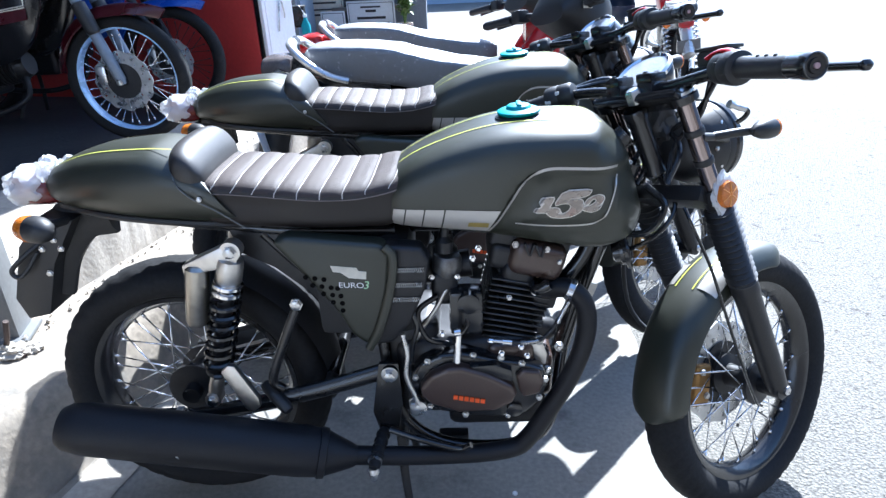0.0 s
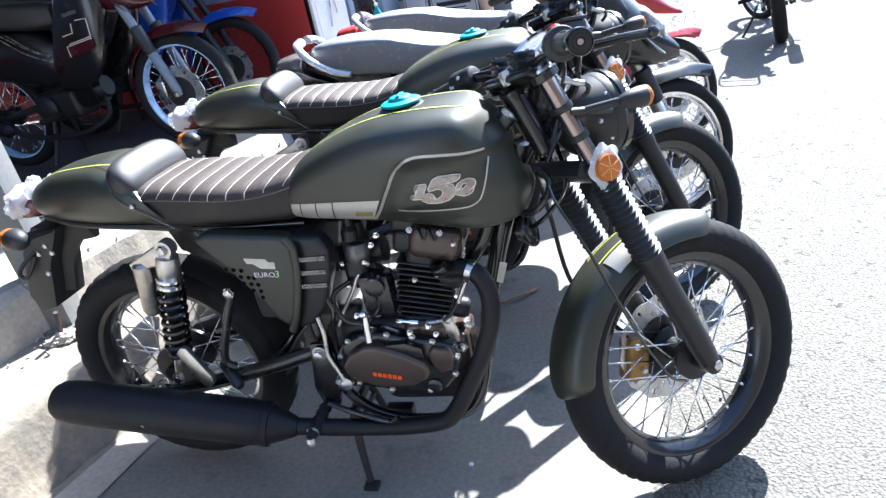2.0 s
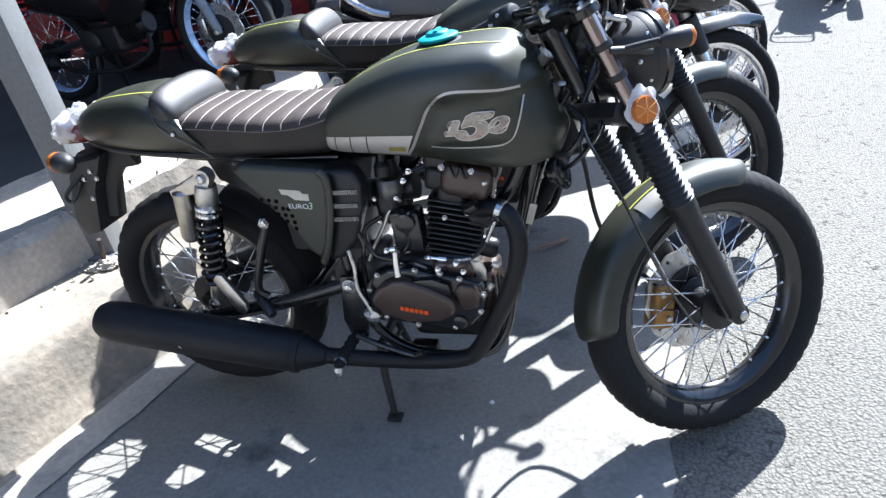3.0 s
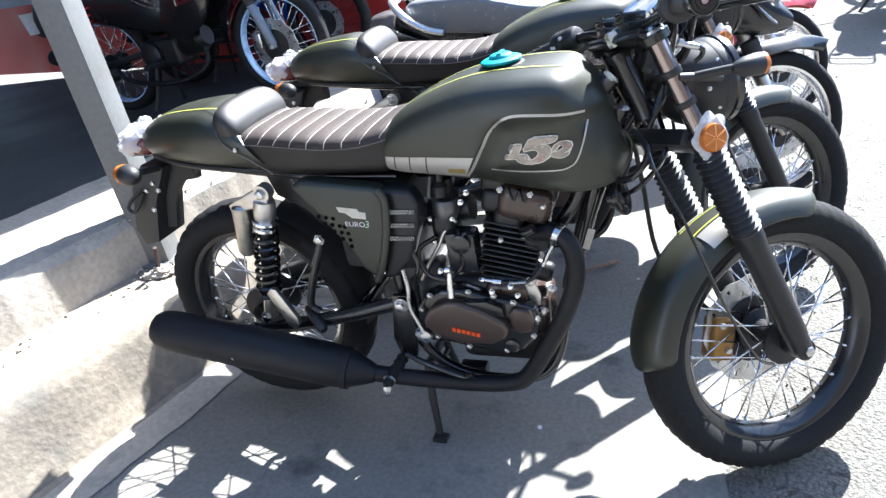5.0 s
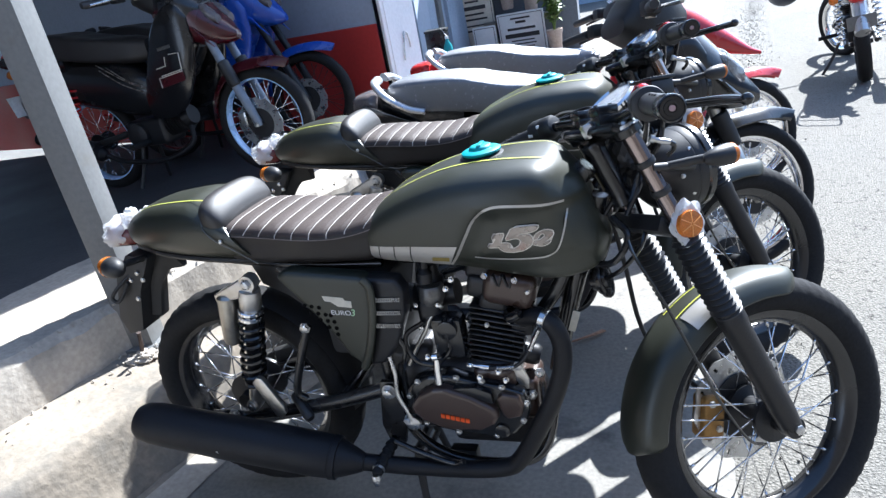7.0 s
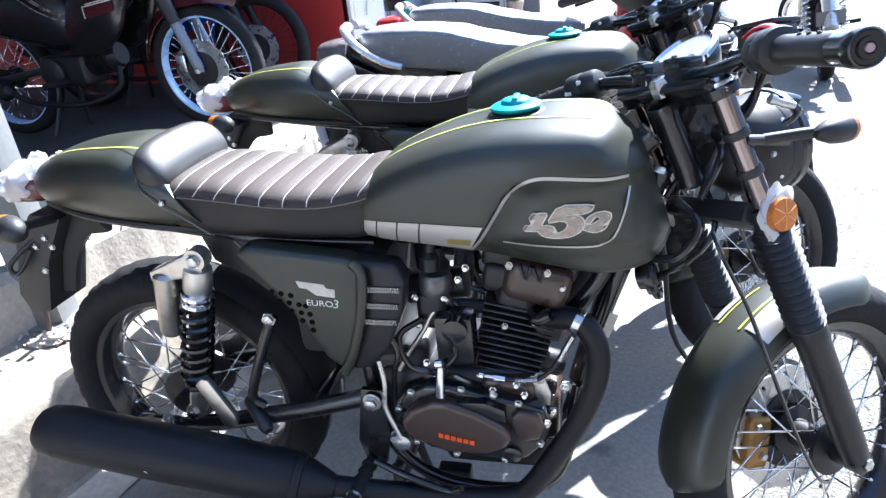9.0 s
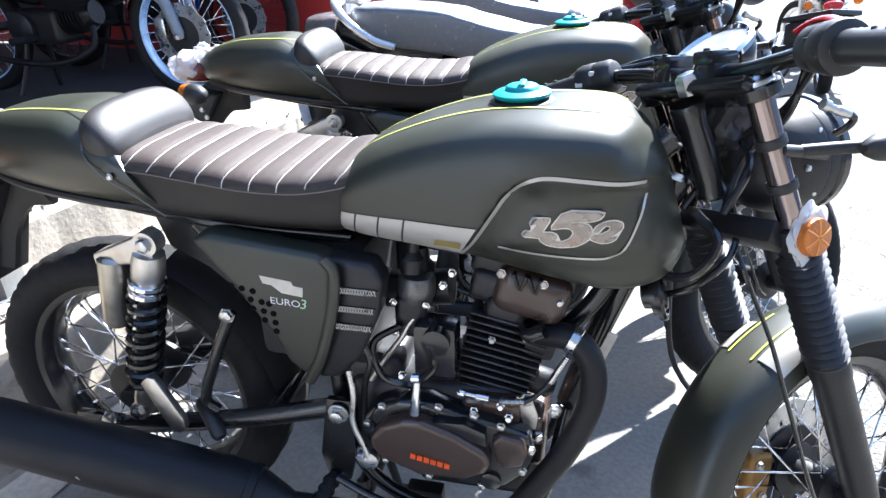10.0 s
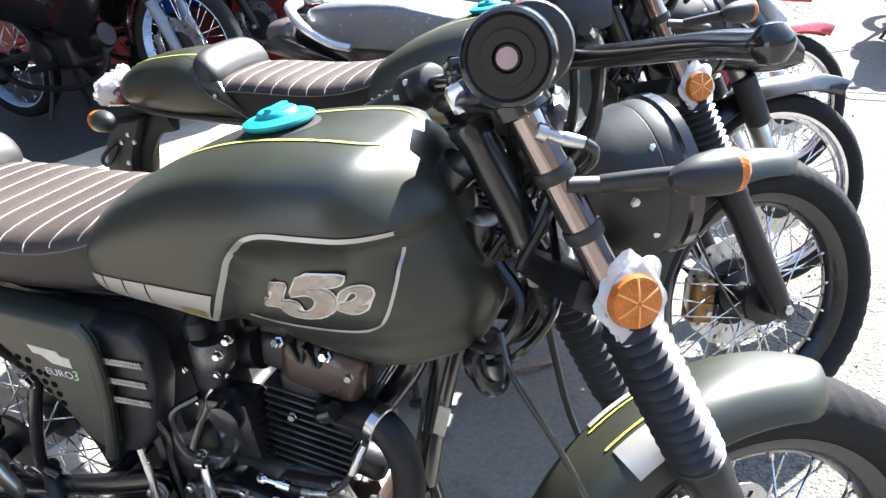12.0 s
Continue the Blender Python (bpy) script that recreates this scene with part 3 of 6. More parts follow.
def sign_board(name, m, w, h, label, rows, face=PILLAR):
    root = tagged(empty(name, m), label, "sign board", "sign boards leaning on the wall")
    part("board", box((0, 0, h / 2), (w, 0.02, h), 0.003), face, root)
    part("border", merge(*[box((sx * (w / 2 - 0.02), -0.0112, h / 2), (0.006, 0.002, h - 0.04)) for sx in (-1, 1)], *[box((0, -0.0112, z), (w - 0.04, 0.002, 0.006)) for z in (0.02, h - 0.02)]), INKB, root)
    for z, lw, lh in rows:
        part("writing_bar", box((0, -0.0115, z * h), (lw * w, 0.003, lh * h)), INKB, root)
    return root


sign_board("sign_board", pose(-0.97, 7.92, 0.27, 8, 0, -4), 0.56, 0.55, "white board with rows of dark unreadable lettering leaning on the wall", ((0.88, 0.42, 0.035), (0.80, 0.22, 0.05), (0.66, 0.60, 0.05), (0.52, 0.74, 0.09), (0.41, 0.50, 0.025), (0.34, 0.56, 0.025), (0.27, 0.46, 0.025), (0.18, 0.62, 0.04)))
sign_board("sign_board", pose(-1.57, 8.08, 0.36, 5, 0, 3), 0.50, 0.74, "faded white board with worn grey lettering leaning on the wall", ((0.88, 0.34, 0.03), (0.78, 0.64, 0.06), (0.68, 0.52, 0.03), (0.60, 0.66, 0.03), (0.50, 0.44, 0.02), (0.42, 0.58, 0.03)), face=PAPER)
sign_board("sign_board", pose(-1.42, 7.90, 0.30, 8, 0, 0), 0.28, 0.42, "small blank pale board leaning on the other boards", ())


def potted_plant(m, seed, h, spread, n):
    rnd = random.Random(seed)
    root = tagged(empty("potted_plant", m), "leafy green plant in a pale clay pot", "plant", "potted plants by the neighbour's wall")
    part("pot", lathe([(0.06, 0), (0.07, 0.02), (0.085, 0.26), (0.095, 0.28), (0.095, 0.31), (0.08, 0.31), (0.07, 0.27), (0.02, 0.26)], 24), TERRA, root)
    stems, lv = [], bmesh.new()
    for i in range(9):
        a = rnd.uniform(0, 6.28)
        tip = Vector((math.cos(a) * spread * rnd.uniform(0.3, 1), math.sin(a) * spread * rnd.uniform(0.3, 1), 0.28 + h * rnd.uniform(0.6, 1)))
        mid = Vector((tip.x * 0.3, tip.y * 0.3, 0.28 + (tip.z - 0.28) * 0.6))
        stems.append(tube([(0, 0, 0.25), mid, tip], (0.006, 0.002), 6))
        for k in range(n):
            f = rnd.uniform(0.35, 1)
            c = Vector((0, 0, 0.25)).lerp(mid, min(f * 1.6, 1)) if f < 0.6 else mid.lerp(tip, (f - 0.6) / 0.4)
            L, W = rnd.uniform(0.05, 0.10), rnd.uniform(0.014, 0.03)
            M = Matrix.Translation(c + Vector((rnd.uniform(-1, 1), rnd.uniform(-1, 1), rnd.uniform(-0.5, 0.6))) * 0.04) @ pose(0, 0, 0, rnd.uniform(-60, 60), rnd.uniform(-70, 40), rnd.uniform(0, 360))
            v = [lv.verts.new(M @ Vector(p)) for p in ((0, 0, 0), (L * 0.4, W, 0.006), (L, 0, -0.012), (L * 0.4, -W, 0.006), (L * 0.45, 0, 0.0))]
            lv.faces.new((v[0], v[4], v[1])); lv.faces.new((v[1], v[4], v[2])); lv.faces.new((v[2], v[4], v[3])); lv.faces.new((v[3], v[4], v[0]))
    part("stem", merge(*stems), LEAF, root)
    part("leaves", lv, LEAF, root)
    return root


potted_plant(pose(-0.58, 7.75, 0.26), 3, 0.70, 0.30, 34)
potted_plant(pose(-0.86, 8.05, 0.75), 5, 0.60, 0.30, 26)
potted_plant(pose(-1.15, 8.10, 0.85), 8, 0.60, 0.26, 24)
wall_box("plant_shelf", (-1.0, 8.12, 0.72), (0.9, 0.28, 0.05), WOOD, "weathered plank shelf with plants")
# gravel along the verge of the road
rnd = random.Random(4)
bm = bmesh.new()
for i in range(2800):
    y = 1.5 + 16 * rnd.random() ** 0.9
    x = road_x(y) + rnd.gauss(0.10, 0.09) + 0.03 * y
    r = rnd.uniform(0.002, 0.0055) * (1.4 if y > 4 else 1)
    c = Vector((x, y, -0.012 + r * 0.4))
    bmesh.ops.create_icosphere(bm, subdivisions=1, radius=r, matrix=Matrix.Translation(c) @ pose(0, 0, 0, rnd.uniform(0, 180), rnd.uniform(0, 180), 0) @ Matrix.Diagonal((1, rnd.uniform(0.6, 1), rnd.uniform(0.5, 0.9), 1)))
tagged(part("gravel", bm, STONE, sharp=20), "loose grit and small stones along the road edge", "gravel", kind="stuff")
tagged(part("fallen_leaf", tube([(0.12, 2.02, 0.006), (0.17, 2.035, 0.016), (0.23, 2.07, 0.018), (0.27, 2.12, 0.008)], (0.004, 0.012), 8, flat=0.25), TWIG), "curled dry brown leaf on the concrete", "leaf")
tagged(part("pale_pebble", lathe([(0.001, 0), (0.007, 0.001), (0.006, 0.004), (0.001, 0.005)], 10, pose(0.146, 1.249, 0)), WHITEP), "small white pebble on the concrete", "pebble")

# broken concrete along the foot and the lip of the raised floor
bm = bmesh.new()
rnd = random.Random(12)
for i in range(420):
    y = rnd.uniform(0.2, 3.2) if i > 45 else rnd.gauss(1.52, 0.14)
    if i % 3 != 1:
        x, z = edge_x(y) - rnd.uniform(0.0, 0.09), FLOOR_Z - 0.010
    elif i <= 45:
        x = rnd.gauss(-1.22, 0.05)
        z = 0.006 + apron_z(x, y)
    else:
        x = edge_x(y) + rnd.uniform(0.01, 0.10)
        z = 0.006 + apron_z(x, y)
    r = rnd.uniform(0.002, 0.007) * (1.7 if i < 14 else 1)
    M = Matrix.Translation((x, y, z + r * 0.3)) @ pose(0, 0, 0, rnd.uniform(0, 180), rnd.uniform(0, 180), rnd.uniform(0, 180)) @ Matrix.Diagonal((1.5, rnd.uniform(0.6, 1.1), rnd.uniform(0.4, 0.8), 1))
    bmesh.ops.create_icosphere(bm, subdivisions=1, radius=r, matrix=M)
tagged(part("rubble", bm, CEMENT, sharp=15), "broken concrete chips along the raised floor edge", "rubble", kind="stuff")

# odds and ends beside the pillar
crate = tagged(empty("crate", pose(-1.42, 6.0, 0.0, 0, 0, 8)), "small dark crate on a stand beside the white pillar", "crate")
part("body", box((0, 0, 0.80), (0.20, 0.18, 0.16), 0.012), GLOSS, crate)
part("lid", box((0, 0, 0.888), (0.21, 0.19, 0.02), 0.006), BLACK, crate)
for sx in (-1, 1):
    for sy in (-1, 1):
        part("leg", tube([(sx * 0.08, sy * 0.07, 0.0), (sx * 0.08, sy * 0.07, 0.73)], 0.010, 8), WOOD, crate)
jug = tagged(empty("plastic_bottle", pose(-1.30, 5.9, 0.0)), "pale teal plastic bottle hung beside the crate", "bottle")
part("body", lathe([(0.004, 0.60), (0.035, 0.605), (0.04, 0.63), (0.04, 0.74), (0.015, 0.79), (0.013, 0.81)], 24), TEAL, jug)
part("cap", lathe([(0.016, 0.805), (0.017, 0.81), (0.017, 0.83), (0.004, 0.832)], 16), WHITEP, jug)
part("hanger", tube([(0, 0, 0.83), (-0.05, 0.02, 0.90), (-0.11, 0.06, 0.90)], 0.004, 6), STEEL, jug)
for i, (y, w, m) in enumerate(((4.95, 0.16, POST), (5.45, 0.46, WALLW), (5.95, 0.10, GLOSS), (6.35, 0.40, WALLW), (6.95, 0.12, POST), (7.35, 0.30, BLUEGREY))):
    wall_box("door_frame", (-1.655, y, 1.45), (0.03 + 0.012 * (i % 3), w, 2.9), m, "upright board of the passage doors")
for x, w in ((-1.95, 0.10), (-1.50, 0.07)):
    wall_box("door_post", (x + 0.12, 8.16, 1.5), (w, 0.10, 3.0), POST, "grey timber post on the neighbour's front")

# ---- the cafe racer ----
RAKE, STEER, HEAD = 23.4, 37.0, Vector((0.374, -0.004, 0.966))
REAR_AXLE, REAR_R = Vector((-0.588, 0, 0.350)), 0.310
FRONT_Z, FRONT_R = 0.307, 0.305


def fork_x(z, ahead=0.02):
    """x of the line that runs ahead of the steering axis by so much."""
    return HEAD.x + (HEAD.z - z) * math.tan(radians(RAKE)) + ahead / math.cos(radians(RAKE))


def steering(deg):
    axis = Vector((-math.sin(radians(RAKE)), 0, math.cos(radians(RAKE))))
    return Matrix.Translation(HEAD) @ Matrix.Rotation(radians(deg), 4, axis) @ Matrix.Translation(-HEAD)


TANK = [(-0.112, 0.756, 0.818, 0.085, 2.6), (-0.095, 0.750, 0.856, 0.108, 3.0), (-0.05, 0.744, 0.888, 0.119, 3.3), (0.03, 0.736, 0.920, 0.128, 3.6), (0.11, 0.724, 0.939, 0.135, 3.8), (0.20, 0.708, 0.945, 0.140, 4.0),
        (0.285, 0.694, 0.943, 0.134, 4.0), (0.342, 0.694, 0.937, 0.111, 3.5), (0.377, 0.706, 0.918, 0.082, 2.8), (0.394, 0.740, 0.890, 0.052, 2.6)]
TANK_ROWS = np.array(smooth_table(TANK, 60))


def tank_recess(x, z):
    """How far the knee panel is let into the side of the tank."""
    edge = 0.075 + (z - 0.742) * 0.62
    s = step(0.0, 0.022, x - edge) * step(0.0, 0.020, 0.872 - z) * step(0.0, 0.04, z - 0.700)
    t = step(0.0, 0.012, x - edge - 0.055) * step(0.0, 0.012, 0.842 - z) * step(0.0, 0.015, z - 0.762) * step(0, 0.02, 0.345 - x)
    return 0.017 * s - 0.007 * t


def tank_lean(x, z):
    """The front of the tank leans back towards its top."""
    return 0.34 * max(0.0, z - 0.755) * step(0.24, 0.40, x)


def tank_shape(q):
    w = curve_at(TANK_ROWS[:, 0], TANK_ROWS[:, 3], q.x)
    k = step(0.55, 0.85, abs(q.y) / max(w, 0.01))
    return Vector((q.x - tank_lean(q.x, q.z), q.y - math.copysign(tank_recess(q.x - tank_lean(q.x, q.z), q.z) * k, q.y), q.z))


def tank_y(x, z):
    """The tank's half width at x, z."""
    x0 = x
    for k in range(3):
        x = x0 + tank_lean(x, z)
    r = [curve_at(TANK_ROWS[:, 0], TANK_ROWS[:, i], x) for i in range(5)]
    v = min(abs((z - (r[1] + r[2]) / 2) / ((r[2] - r[1]) / 2)), 0.999)
    return r[3] * (1 - v ** r[4]) ** (1 / r[4]) - tank_recess(x0, z)


def on_tank(bm, lift=0.0016, side=-1):
    """Lays a flat piece drawn in x, z on the tank's side."""
    for v in bm.verts:
        v.co.y = side * (tank_y(v.co.x, v.co.z) + lift) + side * v.co.y
    return bm


def strip(pts, width, n=10, uniform=False):
    """A flat ribbon in x, z along a smooth line."""
    path = smooth_path([(x, 0, z) for x, z in pts], n) if not uniform else [Vector((x, 0, z)) for x, z in pts]
    bm = bmesh.new()
    row = []
    for i, q in enumerate(path):
        d = (path[min(i + 1, len(path) - 1)] - path[max(i - 1, 0)]).normalized()
        s = Vector((-d.z, 0, d.x)) * width / 2
        row.append([bm.verts.new(q + s), bm.verts.new(q), bm.verts.new(q - s)])
    for a, b in zip(row, row[1:]):
        bm.faces.new((a[0], a[1], b[1], b[0]))
        bm.faces.new((a[1], a[2], b[2], b[1]))
    return bm


def quad_sheet(a, b, c, d, nx=8, nz=4):
    """A flat four-cornered sheet in x, z, finely divided: a b along the foot, d c along the head."""
    bm = bmesh.new()
    a, b, c, d = [Vector((p[0], 0, p[1])) for p in (a, b, c, d)]
    g = [[bm.verts.new((a.lerp(b, i / nx)).lerp(d.lerp(c, i / nx), j / nz)) for i in range(nx + 1)] for j in range(nz + 1)]
    for j in range(nz):
        for i in range(nx):
            bm.faces.new((g[j][i], g[j][i + 1], g[j + 1][i + 1], g[j + 1][i]))
    return bm


SEATS = [(-0.478, 0.80, 0.862, 0.104, 3.8), (-0.45, 0.772, 0.870, 0.114, 4.2), (-0.39, 0.762, 0.869, 0.118, 4.2), (-0.32, 0.758, 0.862, 0.122, 4.2), (-0.24, 0.755, 0.854, 0.124, 4.2), (-0.16, 0.754, 0.853, 0.120, 4.2), (-0.10, 0.754, 0.862, 0.112, 4.0), (-0.06, 0.79, 0.872, 0.098, 3.2), (-0.045, 0.82, 0.873, 0.08, 3.0)]
SEAT_ROWS = np.array(smooth_table(SEATS, 60))
STITCH = [-0.425 + 0.0425 * i for i in range(9)]


def seat_shape(q):
    near = min(abs(q.x - s + 0.016 * (1 - step(0.835, 0.87, q.z))) for s in STITCH)
    dip = 0.0024 * math.exp(-(near / 0.007) ** 2) * step(0.820, 0.838, q.z)
    zc = curve_at(SEAT_ROWS[:, 0], (SEAT_ROWS[:, 1] + SEAT_ROWS[:, 2]) / 2, q.x)
    top = curve_at(SEAT_ROWS[:, 0], SEAT_ROWS[:, 2], q.x)
    tuck = 0.035 * (1 - step(top - 0.036, top - 0.030, q.z)) + 0.012 * (1 - step(top - 0.08, top - 0.036, q.z))
    return Vector((q.x, q.y * (1 - dip * 4 - tuck), q.z - dip * step(zc, zc + 0.03, q.z)))


def sewn(ob, pts):
    tree = BVHTree.FromPolygons([v.co for v in ob.data.vertices], [tuple(p.vertices) for p in ob.data.polygons])
    out = []
    for q in pts:
        co, no, i, d = tree.find_nearest(q)
        out.append(co + no * 0.0004)
    return out


def seat_ring(x, lift=0.0, count=25, drop=0.04):
    r = [curve_at(SEAT_ROWS[:, 0], SEAT_ROWS[:, i], x) for i in range(5)]
    out = []
    for k in range(count):
        a = math.pi * k / (count - 1)
        c, s = math.cos(a), math.sin(a)
        y = (r[3] + lift) * math.copysign(abs(c) ** (2 / r[4]), c)
        z = (r[1] + r[2]) / 2 + ((r[2] - r[1]) / 2 + lift) * abs(s) ** (2 / r[4])
        if z > r[2] - drop:
            out.append(Vector((x, y, z)))
    return out


# the figures 1 5 2 as outlines, in millimetres from the foot of the one
NUMERALS = (
    [(0, 0), (6, 8), (13, 8), (21, 20), (10, 16), (16, 27), (27, 29), (39, 29), (28, 8), (35, 8), (31, 0)],
    [(55, 41), (107, 41), (102, 32), (93, 28), (66, 26), (64, 24), (78, 26), (89, 22), (93, 12), (88, 0), (73, -9), (53, -12), (35, -10), (26, -4), (24, 3), (29, 8), (39, 9), (47, 7), (49, 2), (45, -3), (55, -4), (65, 2), (69, 10), (66, 15.5), (57, 17.5), (37, 13)],
    [(93, 13), (98, 22), (109, 28), (121, 29), (130, 25), (131, 17), (123, 10), (113, 5), (123, 7), (126, 9), (123, 2), (115, -2), (106, -3), (96, 0), (90, 3), (94, 9), (105, 10), (115, 16), (115, 21), (110, 23), (105, 19), (102, 14), (98, 12)])


def figure(outline, grow, side):
    """A flat numeral in x, z, swollen by so much."""
    p = [Vector((0.167 + x * 0.001, 0, 0.791 + z * 0.001)) for x, z in outline]
    n = len(p)
    fine = []
    for i in range(n):
        b, c = p[i], p[(i + 1) % n]
        fine += [b.lerp(c, 0.18), b.lerp(c, 0.5), b.lerp(c, 0.82)]
    out = []
    for i, q in enumerate(fine):
        d = (fine[(i + 1) % len(fine)] - fine[i - 1]).normalized()
        out.append(q + Vector((-d.z, 0, d.x)) * grow)
    if side > 0:
        out = [Vector((0.465 - q.x, 0, q.z)) for q in out]
    bm = bmesh.new()
    f = bm.faces.new([bm.verts.new(q) for q in out])
    f.normal_update()
    bmesh.ops.triangulate(bm, faces=[f], ngon_method="EAR_CLIP")
    bmesh.ops.subdivide_edges(bm, edges=bm.edges[:], cuts=3, use_grid_fill=True)
    return bm


def lathe_s(k, prof, seg, m, caps=True):
    return lathe([(r * k, h * k) for r, h in prof], seg, m, caps)


def cafe_racer(m):
    root = tagged(empty("motorcycle", m), "army green cafe racer with a ribbed brown seat on its stand", "motorcycle", "motorcycles parked in a row")
    S = steering(STEER)
    # wheels
    wheel(root, "front_wheel", (fork_x(FRONT_Z), 0, FRONT_Z), FRONT_R, 0.224, 0.046, GLOSS, S, disc_side=1, disc_r=0.125, spokes=36, tread=58, seg=232)
    wheel(root, "rear_wheel", REAR_AXLE, REAR_R, 0.226, 0.058, GLOSS, Matrix(), hub_r=0.062, spokes=36, tread=40, seg=192)
    # tank with its decals
    tank = part("fuel_tank", body(TANK, 90, 96, tank_shape), GREEN, root, "matte army green fuel tank with silver stripe", 60)
    part("fuel_cap", merge(lathe([(0.032, 0.000), (0.0395, 0.003), (0.0415, 0.006), (0.0410, 0.009), (0.036, 0.0115), (0.0245, 0.013), (0.0225, 0.0175), (0.019, 0.0195), (0.004, 0.0200)], 40, pose(0.15, 0, 0.945, 0, -3, 0)),
                           box((0.15, 0, 0.9655), (0.010, 0.036, 0.006), 0.0025)), TEAL, tank, "teal plastic fuel cap")
    part("cap_ring", lathe([(0.036, -0.012), (0.046, -0.006), (0.046, 0.0), (0.036, 0.003)], 36, pose(0.15, 0, 0.943, 0, -3, 0)), BLACK, tank)
    for s in (-1, 1):
        part("pinstripe", on_tank(strip([(0.084, 0.752), (0.102, 0.775), (0.128, 0.818), (0.150, 0.852), (0.185, 0.8755), (0.24, 0.876), (0.322, 0.868)], 0.0052, 14), side=s), DECAL, tank)
        part("pinstripe", on_tank(strip([(0.325, 0.848), (0.318, 0.815), (0.305, 0.780), (0.288, 0.764), (0.26, 0.7595), (0.19, 0.761), (0.135, 0.766)], 0.0032, 14), side=s), DECAL, tank)
        for k, (a, b) in enumerate(((-0.102, -0.080), (-0.077, -0.044), (-0.041, -0.006))):
            part("stripe_block", on_tank(quad_sheet((a, 0.759), (b, 0.757), (b + 0.009, 0.800), (a + 0.009, 0.800), 6, 6), side=s), DECAL, tank)
        part("stripe_block", on_tank(quad_sheet((-0.003, 0.756), (0.082, 0.753), (0.107, 0.798), (0.006, 0.800), 12, 6), side=s), DECAL, tank, "silver stripe block")
        part("brand_bar", on_tank(quad_sheet((0.045, 0.764), (0.083, 0.763), (0.086, 0.773), (0.048, 0.774), 6, 2), 0.0026, s), GOLDTXT, tank)
        # yellow line over the shoulder
        yl = []
        for x in np.linspace(-0.085, 0.345, 40):
            r = [curve_at(TANK_ROWS[:, 0], TANK_ROWS[:, i], x) for i in range(5)]
            a = math.radians(82.5 - 5 * step(0.15, 0.38, x))
            ring = []
            for da in (-0.012, 0, 0.012):
                c, q = math.cos(a + da), math.sin(a + da)
                zz = (r[1] + r[2]) / 2 + ((r[2] - r[1]) / 2 + 0.0014) * q ** (2 / r[4])
                ring.append(Vector((x - tank_lean(x, zz), s * (r[3] + 0.0014) * c ** (2 / r[4]), zz)))
            yl.append(ring)
        part("yellow_line", rings(yl, closed=False), YELLOW, tank)
        for outline in NUMERALS:
            for lift, grow, mt in ((0.0016, 0.0016, OUTLINE), (0.0028, -0.0004, ROSE)):
                part("numeral", on_tank(figure(outline, grow, s), lift, s), mt, tank)
    # seat
    seat = part("seat", body(SEATS, 150, 64, seat_shape), SEAT, root, "brown fabric seat with white cross stitching", 60)
    # Steep faces take the darker copy, so side shade is in the colour.
    seat.data.materials.append(SEATSIDE)
    for f in seat.data.polygons:
        f.material_index = 1 if f.normal.z < 0.42 else 0
    part("seat_pan", body([(-0.515, 0.80, 0.850, 0.070, 3), (-0.47, 0.79, 0.862, 0.098, 3), (-0.41, 0.785, 0.866, 0.104, 3), (-0.34, 0.78, 0.84, 0.095, 3)], 16, 28), BLACK, root)
    for x in STITCH:
        pts = [Vector((q.x - 0.016 * (1 - step(0.835, 0.87, q.z)), q.y, q.z)) for q in seat_ring(x, 0.001, 49, 0.028)]
        part("stitch_line", tube(sewn(seat, pts), 0.0009, 5, 1), THREAD, seat)
    for s in (-1, 1):
        pts = []
        for x in np.linspace(-0.44, -0.07, 30):
            r = [curve_at(SEAT_ROWS[:, 0], SEAT_ROWS[:, i], x) for i in range(5)]
            pts.append(Vector((x, s * (r[3] * 1.0), r[2] - 0.029)))
        part("piping", tube(sewn(seat, pts), 0.0011, 5, 1), THREADD, seat)
    # tail cowl with its pad
    COWL = [(-0.800, 0.828, 0.850, 0.018, 2.2), (-0.790, 0.812, 0.868, 0.042, 2.3), (-0.75, 0.796, 0.892, 0.072, 2.4), (-0.68, 0.784, 0.914, 0.096, 2.5), (-0.60, 0.774, 0.922, 0.112, 2.6), (-0.52, 0.766, 0.922, 0.120, 2.7), (-0.46, 0.762, 0.908, 0.122, 2.7), (-0.435, 0.764, 0.890, 0.120, 2.8)]
    def lean(q):
        return Vector((q.x + (max(0, 0.85 - q.z) * 0.75 - max(0, q.z - 0.85) * 0.9) * step(-0.62, -0.43, q.x), q.y, q.z))
    cowl = part("tail_cowl", body(COWL, 60, 64, lean), GREEN, root, "army green tail cowl with a yellow line", 60)
    CR = np.array(smooth_table(COWL, 50))
    for s in (-1, 1):
        yl = []
        for x in np.linspace(-0.78, -0.512, 28):
            r = [curve_at(CR[:, 0], CR[:, i], x) for i in range(5)]
            a = math.radians(65)
            ring = []
            for da in (-0.015, 0, 0.015):
                c, q = math.cos(a + da), math.sin(a + da)
                ring.append(Vector((x, s * (r[3] + 0.0014) * c ** (2 / r[4]), (r[1] + r[2]) / 2 + ((r[2] - r[1]) / 2 + 0.0014) * q ** (2 / r[4]))))
            yl.append(ring)
        part("yellow_line", rings(yl, closed=False), YELLOW, cowl)
